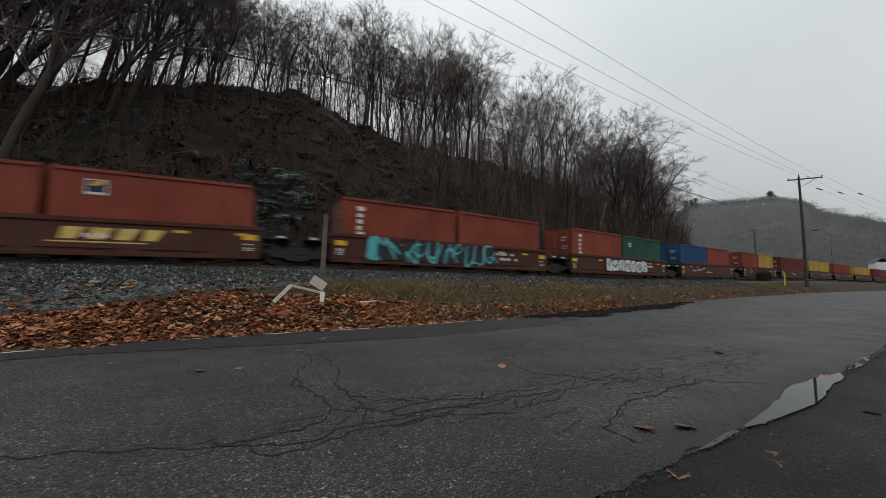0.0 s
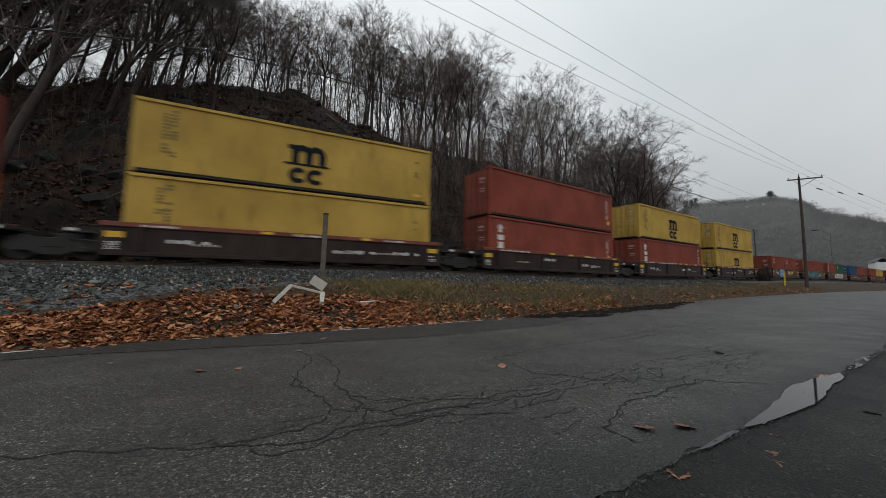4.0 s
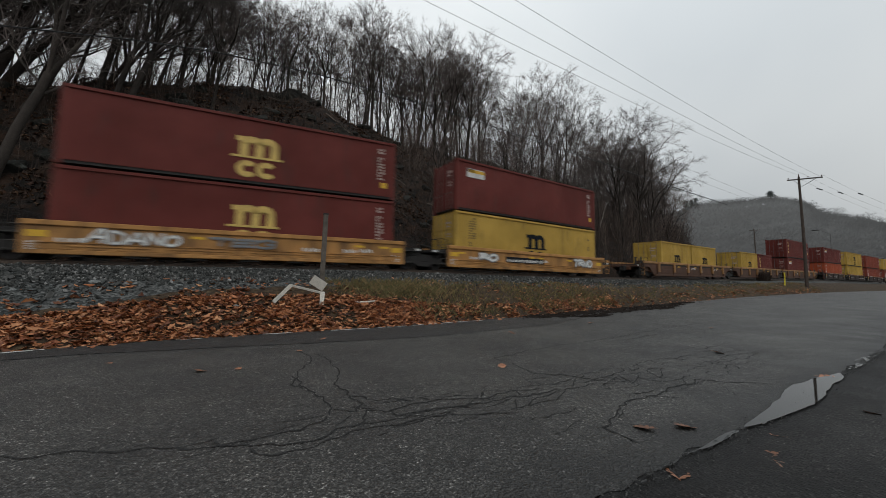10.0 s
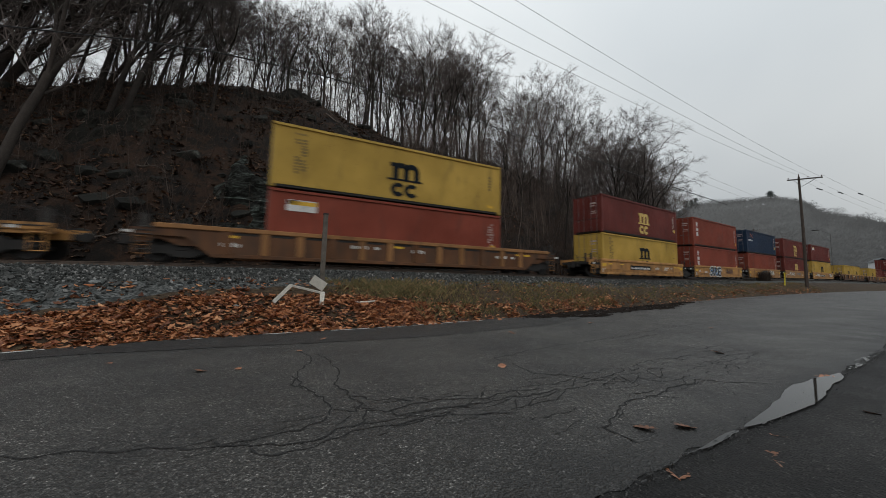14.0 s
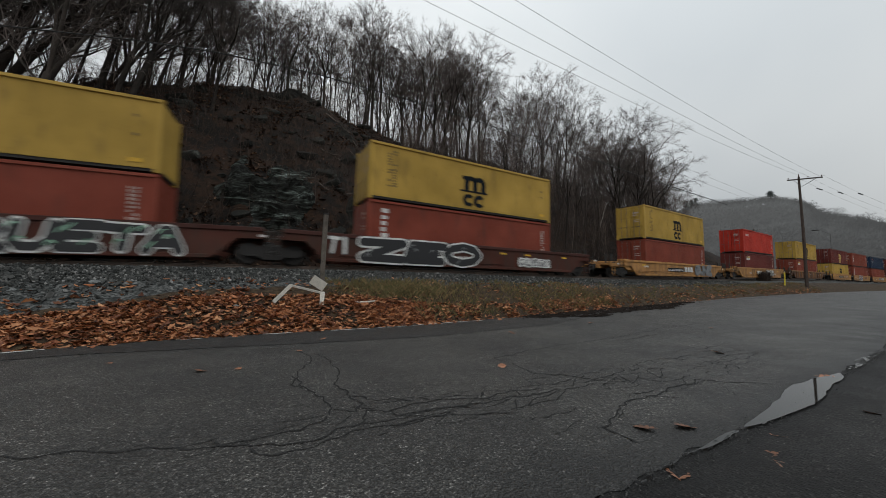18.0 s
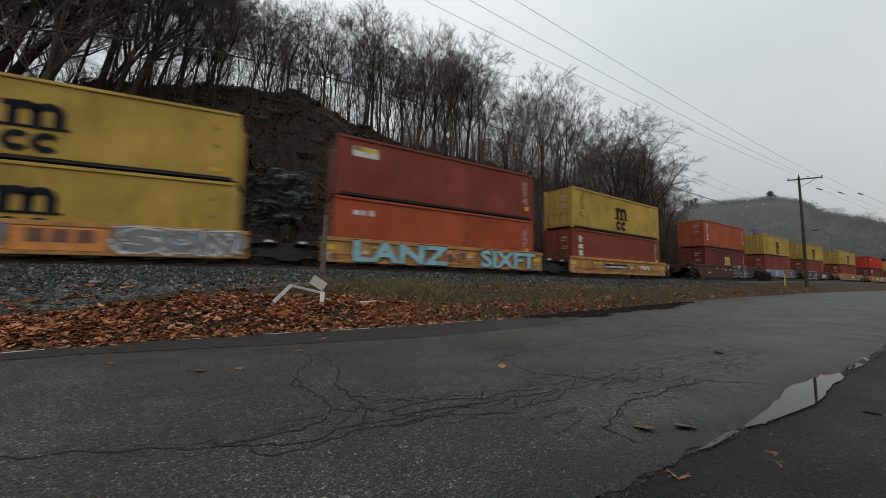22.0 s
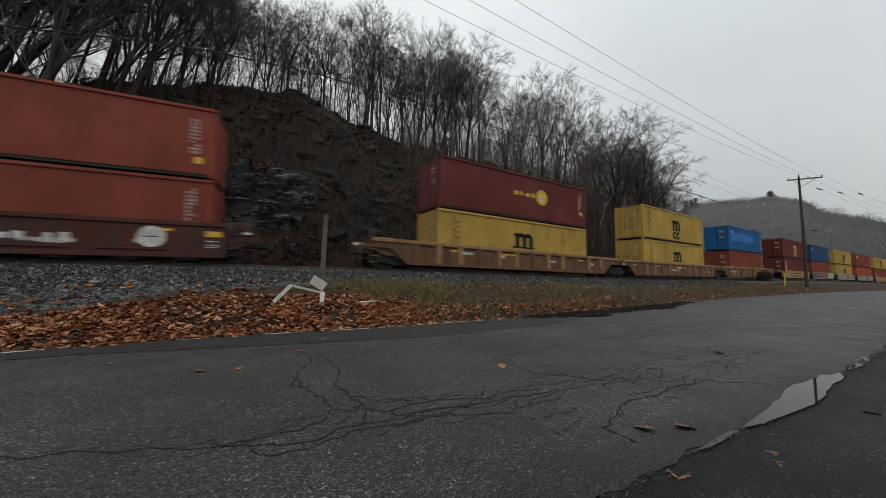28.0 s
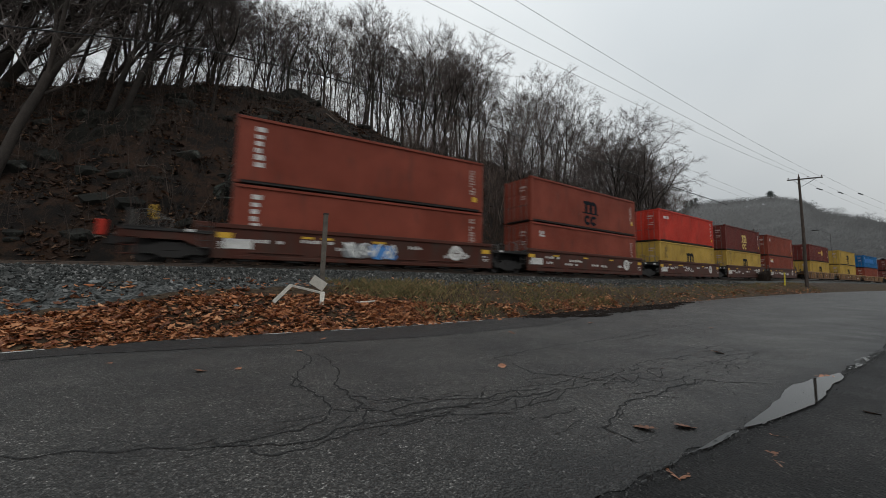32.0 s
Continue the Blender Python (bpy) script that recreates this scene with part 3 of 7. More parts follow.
        if pale:
            dm = mesh_part("warning_decal", shared(("warning_decal", k % 2), lambda: boxes((-0.14, 0.14, -0.006, 0, 0.55 + 0.3 * (k % 2), 0.82 + 0.3 * (k % 2)))), YELLOW_MARK, box)
            dm.matrix_local = pose(h - 0.55, y, 0)
        else:
            cm = mesh_part("code_marking", shared(("code_left", k), lambda: bars(-0.2, 0.34, 0.7, 2.6, 2, 14, 60 + k)), CODE_BROWN, box)
            cm.matrix_local = pose(-h + 1.15, y, 0)
            dm = mesh_part("warning_decal", shared(("small_decal",), lambda: boxes((-0.2, 0.2, -0.006, 0, 0.35, 0.5))), YELLOW_MARK, box)
            dm.matrix_local = pose(h - 0.75, y, 0)
    ink = {"dark": DARK_MARK, "gold": GOLD_MARK, "white": WHITE_MARK, None: WHITE_MARK}[mark]
    if style == "arches":
        a = mesh_part("emblem", shared(("emblem",), arches_emblem), ink, box)
        if length == SHORT:
            a.matrix_local = pose(0.05, y, 1.08) @ Matrix.Scale(0.72, 4)
        else:
            lift = 1.12 if low else 1.54
            a.matrix_local = pose(0.05, y, lift)
            b = mesh_part("emblem", shared(("emblem_low",), emblem_low), ink, box)
            b.matrix_local = pose(0.05, y, lift - 0.05)
    elif style == "column":
        k = 6 if mark != "gold" else 4
        a = mesh_part("lettering", shared(("lettering", k), lambda: bars(-0.24, 0.24, 0.75, 2.6, 1, k, 90 + k, 1.0)), ink, box)
        a.matrix_local = pose(-h + 0.95, y, 0)
    elif style == "block":
        a = mesh_part("lettering", shared(("lettering", 3), lambda: boxes((-0.2, 0.05, -0.006, 0, 1.95, 2.4), (-0.28, 0.22, -0.006, 0, 2.2, 2.28), (-0.26, 0.22, -0.006, 0, 1.5, 1.8), (-0.26, 0.2, -0.006, 0, 1.0, 1.1), (-0.2, 0.16, -0.006, 0, 1.1, 1.3), (-0.26, 0.2, -0.006, 0, 1.28, 1.38))), ink, box)
        a.matrix_local = pose(-h + 0.95, y, 0)
    elif style == "corner":
        a = mesh_part("lettering", shared(("corner_logo",), lambda: boxes((-0.22, 0.22, -0.006, 0, 2.0, 2.12), (-0.22, -0.1, -0.006, 0, 2.15, 2.35), (0.0, 0.2, -0.006, 0, 2.18, 2.35))), ink, box)
        a.matrix_local = pose(-h + 1.0, y, 0)
    elif style == "plate":
        a = mesh_part("logo_plate", shared(("logo_plate",), lambda: boxes((-0.62, 0.62, -0.006, 0, 1.95, 2.45))), WHITE_MARK, box)
        a.matrix_local = pose(-h + 1.35, y, 0)
        b = mesh_part("logo_stripe", shared(("logo_stripe",), lambda: boxes((-0.5, 0.6, -0.006, 0, 2.22, 2.40))), YELLOW_MARK, a)
        b.matrix_local = pose(0, -0.003, 0)
        b2 = mesh_part("logo_stripe", shared(("logo_stripe2",), lambda: boxes((-0.58, -0.1, -0.006, 0, 2.24, 2.43))), DARK_MARK, a)
        b2.matrix_local = pose(0, -0.003, 0)
    elif style == "tile":
        a = mesh_part("logo_plate", shared(("logo_tile",), lambda: boxes((-0.3, 0.3, -0.006, 0, 1.95, 2.5))), WHITE_MARK, box)
        a.matrix_local = pose(-h + 1.2, y, 0)
        b = mesh_part("logo_field", shared(("logo_field",), lambda: boxes((-0.26, 0.26, -0.006, 0, 2.04, 2.46))), coat(NAVY), a)
        b.matrix_local = pose(0, -0.003, 0)
        b2 = mesh_part("logo_stripe", shared(("logo_sweep",), lambda: ([(-0.2, -0.004, 2.26), (0.05, -0.004, 2.28), (0.24, -0.004, 2.44), (-0.02, -0.004, 2.44)], [(0, 1, 2, 3)])), YELLOW_MARK, a)
        b2.matrix_local = pose(0, -0.008, 0)
    elif style == "cross":
        vs, fs = joined([((Vector((-0.5, -0.006, 2.5)), Vector((-0.3, -0.006, 2.5)), Vector((0.75, -0.006, 1.95)), Vector((0.55, -0.006, 1.95))), [(3, 2, 1, 0)]), ((Vector((0.65, -0.008, 2.4)), Vector((0.8, -0.008, 2.4)), Vector((-0.35, -0.008, 2.02)), Vector((-0.5, -0.008, 2.02))), [(0, 1, 2, 3)])])
        a = mesh_part("emblem", shared(("cross",), lambda: (vs, fs)), coat(ORANGE), box)
        a.matrix_local = pose(-h + 1.6, y, 0)
        b = mesh_part("lettering", shared(("cross_bars",), lambda: bars(-0.95, 0.85, 1.5, 1.78, 6, 1, 5, 1.0)), WHITE_MARK, box)
        b.matrix_local = pose(-h + 1.6, y, 0)
    elif style == "globe":
        a = mesh_part("lettering", shared(("globe_bars",), lambda: bars(-1.3, 0.65, 1.5, 1.85, 4, 1, 6, 1.0)), YELLOW_MARK, box)
        a.matrix_local = pose(0.55, y, 0)

        def disc():
            bm = bmesh.new()
            bmesh.ops.create_circle(bm, cap_ends=True, segments=20, radius=0.5, matrix=Matrix.Translation((1.1, -0.006, 1.6)) @ Matrix.Rotation(radians(90), 4, "X"))
            return bm
        b = mesh_part("emblem", shared(("globe",), disc), YELLOW_MARK, box)
        b.matrix_local = pose(0.55, y, 0)
        w = mesh_part("emblem", shared(("globe_pane",), lambda: boxes((0.95, 1.2, -0.01, -0.004, 1.3, 1.75))), WHITE_MARK, b)
    elif style == "wide":
        a = mesh_part("lettering", shared(("wide_bars",), lambda: bars(-0.55, 0.6, 2.05, 2.45, 3, 1, 8, 1.0)), WHITE_MARK, box)
        a.matrix_local = pose(-h + 1.45, y, 0)
    if colour == SKYBLUE:
        mesh_part("painted_panel", shared(("painted_panel",), lambda: boxes((-h + 0.8, h - 3.7, -W - 0.008, -W - 0.002, 1.15, 2.15))), coat((0.010, 0.14, 0.41)), box, "brighter blue repainted panel")
    return box


# ---------------------------------------------------------------- train: well wagons
def side_profile(half_well, reach, top, low=0.22):
    """Outline of a wagon side: deep between the bogies, rising over them at both ends."""
    return [(-reach, top - 0.42), (-half_well - 0.55, top - 0.42), (-half_well + 0.35, low), (half_well - 0.35, low), (half_well + 0.55, top - 0.42), (reach, top - 0.42), (reach, top), (-reach, top)]


def plate(profile, y0, y1):
    vs = [(x, y0, z) for x, z in profile] + [(x, y1, z) for x, z in profile]
    n = len(profile)
    fs = [tuple(range(n)), tuple(range(2 * n - 1, n - 1, -1))] + [(i + n, (i + 1) % n + n, (i + 1) % n, i) for i in range(n)]
    return vs, fs


def wheel_mesh():
    bm = bmesh.new()
    for r, a, b in ((0.45, -0.10, -0.06), (0.42, -0.06, 0.07), (0.16, 0.07, 0.12)):
        bmesh.ops.create_cone(bm, cap_ends=True, segments=20, radius1=r, radius2=r, depth=b - a, matrix=Matrix.Translation((0, (a + b) / 2, 0)) @ Matrix.Rotation(radians(90), 4, "X"))
    return bm


def bogie(parent, x):
    t = mesh_part("bogie", shared(("bogie",), lambda: boxes((-0.25, 0.25, -1.1, 1.1, 0.42, 0.78), (-0.3, 0.3, -0.35, 0.35, 0.78, 0.98), bev=0.03)), STEEL_DARK, parent)
    t.matrix_local = pose(x, 0, 0)
    frame_profile = [(-1.15, 0.42), (-0.95, 0.30), (-0.55, 0.32), (-0.3, 0.18), (0.3, 0.18), (0.55, 0.32), (0.95, 0.30), (1.15, 0.42), (1.1, 0.60), (0.6, 0.62), (0.35, 0.78), (-0.35, 0.78), (-0.6, 0.62), (-1.1, 0.60)]
    for y in (-1.02, 1.02):
        mesh_part("side_frame", shared(("side_frame", y), lambda: plate(frame_profile, y - 0.06, y + 0.06)), STEEL_DARK, t)
    for xx in (-0.86, 0.86):
        for sgn in (-1, 1):
            w = mesh_part("wheel", shared(("wheel",), wheel_mesh), STEEL_DARK, t)
            w.matrix_local = pose(xx, sgn * 0.755, 0.43, 0, 0, 0 if sgn > 0 else 180)
        mesh_part("axle", shared(("axle", xx), lambda: tube([(xx, -0.9, 0.43), (xx, 0.9, 0.43)], 0.08, 8)), STEEL_DARK, t)


GRAFFITI = [("white", (0.62, 0.62, 0.6)), ("black", (0.012, 0.012, 0.014)), ("teal", (0.08, 0.36, 0.40)), ("pink", (0.5, 0.2, 0.2)), ("orange", (0.55, 0.2, 0.04)), ("mint", (0.28, 0.5, 0.36)), ("blue", (0.05, 0.2, 0.5)), ("silver", (0.17, 0.173, 0.178)), ("pale_blue", (0.24, 0.42, 0.46)), ("brown", (0.12, 0.05, 0.03))]
SPRAY = {n: material("spray_paint_" + n, c, 0.6, vary=0.25, scale=2, bump=0) for n, c in GRAFFITI}


def swoosh(bm, points, thick, y):
    """A curved brush stroke through the points, thick in the middle and thin at its ends."""
    pts = [Vector(q) for q in points]
    ext = [pts[0] * 2 - pts[1]] + pts + [pts[-1] * 2 - pts[-2]]
    line = []
    for a, b, c, d in zip(ext, ext[1:], ext[2:], ext[3:]):
        for k in range(6):
            t = k / 6
            line.append(0.5 * ((2 * b) + (c - a) * t + (2 * a - 5 * b + 4 * c - d) * t * t + (3 * b - a - 3 * c + d) * t * t * t))
    line.append(pts[-1])
    row, n = [], len(line) - 1
    for i, q in enumerate(line):
        d = line[min(n, i + 1)] - line[max(0, i - 1)]
        d = d.normalized() if d.length > 1e-6 else Vector((1, 0))
        w = thick * (0.45 + 0.55 * math.sin(math.pi * i / n))
        row.append([bm.verts.new((q.x - d.y * w * e, y, q.y + d.x * w * e)) for e in (1, -1)])
    for a, b in zip(row, row[1:]):
        bm.faces.new((a[0], b[0], b[1], a[1]))


def graffiti(parent, x0, x1, z0, z1, fill, line, seed, letters=5, third=None, look_="bubble"):
    """Spray-painted tag that cannot be read, flat on the wagon side: fat shapes with outlines, or loose strokes on a dark ground, or a long wave."""
    rnd = random.Random(seed)
    cw, tall = (x1 - x0) / letters, z1 - z0
    y = -1.478
    for k in range(letters):
        fills, lines, glints = bmesh.new(), bmesh.new(), bmesh.new()
        cx, cz = x0 + (k + 0.5) * cw, (z0 + z1) / 2
        n, ring = 15, []
        for q in range(n):
            a = 2 * math.pi * q / n + rnd.uniform(-0.15, 0.15)
            rx, rz = cw * rnd.uniform(0.45, 0.66), tall * rnd.uniform(0.42, 0.56)
            ring.append(Vector((cx + rx * math.copysign(abs(math.cos(a)) ** 0.55, math.cos(a)), max(z0 - 0.02, min(z1 + 0.03, cz + rz * math.copysign(abs(math.sin(a)) ** 0.55, math.sin(a)))))))
        fills.faces.new([fills.verts.new((q.x, y - 0.0015 * (k % 3), q.y)) for q in ring])

        def spot(u, v):
            return (cx + u * cw, z0 + v * tall)

        lean = rnd.uniform(-0.15, 0.25)
        if look_ == "bubble":
            swoosh(lines, ring + ring[:2], 0.035, y - 0.006)
            ups = [rnd.uniform(0.1, 0.9) for _ in range(6)]
            swoosh(lines, [spot(-0.35 + lean, ups[0]), spot(-0.1 + lean, ups[1]), spot(0.1, ups[2]), spot(0.35, ups[3])], rnd.uniform(0.025, 0.06), y - 0.008)
            if k % 2:
                swoosh(lines, [spot(-0.2, ups[4]), spot(0.05, ups[5]), spot(0.3, ups[0])], rnd.uniform(0.025, 0.05), y - 0.009)
            else:
                swoosh(lines, [spot(0.0, 0.1), spot(-0.08, 0.45), spot(0.12, 0.7)], 0.03, y - 0.009)
            swoosh(glints, [spot(-0.35, 0.75), spot(-0.2, 0.88), spot(0.05, 0.9)], 0.022, y - 0.011)
        elif look_ == "strokes":
            ups = [rnd.uniform(-0.05, 1.05) for _ in range(6)]
            swoosh(lines, [spot(-0.45 + lean, 0.0 if k % 2 else 1.0), spot(-0.3, ups[0]), spot(-0.1 + lean, ups[1]), spot(0.2, 1.05 if k % 3 else 0.1)], rnd.uniform(0.05, 0.09), y - 0.006)
            swoosh(lines, [spot(-0.25, ups[2]), spot(0.1, ups[3]), spot(0.4, ups[4])], rnd.uniform(0.04, 0.08), y - 0.008)
            if k % 2:
                swoosh(lines, [spot(-0.1, ups[5]), spot(0.25, ups[2]), spot(0.55, ups[0])], 0.045, y - 0.010)
        else:
            swoosh(lines, [spot(-0.5, 0.12 if k % 2 else 0.3), spot(-0.2, 0.02), spot(0.1, rnd.uniform(0.3, 0.45)), spot(0.5, 0.3 if k % 2 else 0.12)], 0.05, y - 0.006)
            swoosh(lines, [spot(-0.45, 0.9), spot(0.0, rnd.uniform(0.9, 1.02)), spot(0.45, 0.95)], 0.022, y - 0.006)
            for _ in range(2):
                u, v = rnd.uniform(-0.4, 0.4), rnd.uniform(0.4, 0.85)
                swoosh(glints, [spot(u, v), spot(u + 0.06, v + 0.05), spot(u + 0.16, v)], 0.045, y - 0.010)
        letter = part("graffiti_letter", fills, SPRAY[fill if not third or rnd.random() < 0.6 else third], parent, "spray-painted letter shape")
        o = part("outline", lines, SPRAY[line], letter)
        o["kind"] = "stuff"
        if glints.verts:
            o = part("highlight", glints, SPRAY["white"], letter)
            o["kind"] = "stuff"


STROKES = {
    "H": [[(0.05, 0), (0.1, 1)], [(0.9, 0), (0.95, 1)], [(0.1, 0.5), (0.9, 0.5)]], "D": [[(0.1, 1), (0.05, 0), (0.6, 0.03), (0.95, 0.35), (0.9, 0.75), (0.5, 0.98), (0.1, 1)]],
    "A": [[(0.0, 0), (0.42, 1), (0.6, 1), (1, 0)], [(0.22, 0.36), (0.8, 0.36)]], "C": [[(1, 0.85), (0.6, 1), (0.2, 0.85), (0, 0.5), (0.2, 0.12), (0.6, 0), (1, 0.15)]],
    "E": [[(1, 1), (0.1, 1), (0.05, 0), (1, 0)], [(0.1, 0.52), (0.8, 0.52)]], "G": [[(1, 0.85), (0.55, 1), (0.15, 0.85), (0, 0.5), (0.15, 0.12), (0.6, 0), (1, 0.15), (1, 0.48), (0.6, 0.48)]],
    "I": [[(0.5, 1), (0.5, 0)]], "K": [[(0.1, 1), (0.05, 0)], [(0.95, 1), (0.15, 0.5), (1, 0)]], "L": [[(0.15, 1), (0.05, 0.04), (1, 0)]],
    "N": [[(0.05, 0), (0.1, 1), (0.85, 0), (0.95, 1)]], "O": [[(0.5, 1), (0.15, 0.85), (0, 0.5), (0.15, 0.15), (0.5, 0), (0.85, 0.15), (1, 0.5), (0.85, 0.85), (0.5, 1)]],
    "R": [[(0.05, 0), (0.1, 1), (0.75, 0.98), (0.9, 0.75), (0.7, 0.5), (0.2, 0.46), (1, 0)]], "S": [[(0.95, 0.9), (0.5, 1), (0.1, 0.78), (0.3, 0.55), (0.75, 0.45), (0.95, 0.22), (0.5, 0), (0.03, 0.1)]],
    "T": [[(0, 1), (1, 0.97)], [(0.52, 1), (0.48, 0)]], "U": [[(0.05, 1), (0.05, 0.3), (0.3, 0), (0.7, 0), (0.95, 0.3), (0.95, 1)]], "V": [[(0, 1), (0.5, 0), (1, 1)]],
    "X": [[(0.05, 1), (0.95, 0)], [(0.95, 1), (0.05, 0)]], "Y": [[(0.05, 1), (0.45, 0.5), (0.95, 1)], [(0.55, 0.6), (0.35, 0)]], "Z": [[(0.0, 0.95), (1, 1), (0.05, 0.05), (1, 0)]]}


def fat_line(bm, points, half, y):
    """A stroke of even width with round joints; each piece lies a hair before the last."""
    k = 0
    for p in points:
        ring = [bm.verts.new((p[0] + half * math.cos(a), y - 0.0003 * k, p[1] + half * math.sin(a))) for a in np.linspace(0, 2 * math.pi, 13)[:-1]]
        bm.faces.new(ring)
        k += 1
    for p, q in zip(points, points[1:]):
        d = Vector((q[0] - p[0], q[1] - p[1])).normalized() * half
        bm.faces.new([bm.verts.new((c[0] + e * -d.y, y - 0.0003 * k, c[1] + e * d.x)) for c, e in ((p, 1), (q, 1), (q, -1), (p, -1))])
        k += 1


def fat_tag(parent, word, x0, x1, z0, z1, ink, halo, seed, half=0.13, rim=0.06, glint=None):
    """Fat sprayed letters, each with a rim in another colour behind it and thin streaks of a third on it."""
    rnd = random.Random(seed)
    cw = (x1 - x0) / len(word)
    for k, ch in enumerate(word):
        face, back = bmesh.new(), bmesh.new()
        a, b = x0 + k * cw + half * 0.7, x0 + (k + 1) * cw - half * 0.35
        lo, hi, slant = z0 + half + rnd.uniform(-0.04, 0.08), z1 - half + rnd.uniform(-0.08, 0.04), rnd.uniform(-0.08, 0.16)
        shift = 0.004 * (k % 2)
        for line in STROKES[ch]:
            pts = [(a + (b - a) * u + slant * (v - 0.5), lo + (hi - lo) * v) for u, v in line]
            fat_line(face, pts, half * rnd.uniform(0.88, 1.12), -1.494 - shift)
            fat_line(back, pts, half + rim, -1.480 - shift)
        letter = part("graffiti_letter", face, SPRAY[ink], parent, "fat sprayed letter with a rim")
        o = part("outline", back, SPRAY[halo], letter)
        o["kind"] = "stuff"
        if glint:
            g = bmesh.new()
            for _ in range(3):
                u, v = rnd.uniform(a, b), rnd.uniform(lo, hi)
                swoosh(g, [(u - 0.12, v - 0.1), (u, v + 0.05), (u + 0.14, v + rnd.uniform(-0.1, 0.2))], 0.03, -1.504)
            o = part("highlight", g, SPRAY[glint], letter)
            o["kind"] = "stuff"


def faded_logo(parent, x0, ink):
    """Three upright blocks where a worn owner's mark is painted."""
    part("owner_mark", boxes(*[(x0 + 0.62 * k, x0 + 0.62 * k + 0.46, -1.482, -1.476, 0.62, 1.08) for k in range(3)]), SPRAY[ink], parent, "worn block-shaped owner mark")


def painted_word(parent, word, x0, x1, z0, tall, ink):
    """Tall sprayed capitals, with a dark shadow behind them."""
    cu = bpy.data.curves.new("painted_word", "FONT")
    cu.body, cu.size, cu.extrude, cu.align_x, cu.offset = word, 1.0, 0.0, "LEFT", 0.035
    tmp = new("painted_word", cu)
    me = bpy.data.meshes.new_from_object(tmp.evaluated_get(bpy.context.evaluated_depsgraph_get()))
    bpy.data.objects.remove(tmp)
    co = np.empty(len(me.vertices) * 3)
    me.vertices.foreach_get("co", co)
    co = co.reshape(-1, 3)
    lo, hi = co.min(0), co.max(0)
    fs = [tuple(q.vertices) for q in me.polygons]
    bpy.data.meshes.remove(me)

    def laid(y, grow, dx, dz):
        out = []
        for c in co:
            u, v = (c[0] - lo[0]) / (hi[0] - lo[0]), (c[1] - lo[1]) / (hi[1] - lo[1])
            out.append((x0 + dx - grow + u * (x1 - x0 + 2 * grow), y, z0 + dz - grow + v * (tall + 2 * grow)))
        return out, fs

    front = part("painted_word", laid(-1.490, 0, 0, 0), SPRAY[ink], parent, "sprayed pale blue block letters")
    for dx, dz in ((0.05, -0.04), (-0.04, 0.03)):
        part("letter_shadow", laid(-1.486 + 0.002 * (dx > 0), 0.02, dx, dz), SPRAY["black"], front)


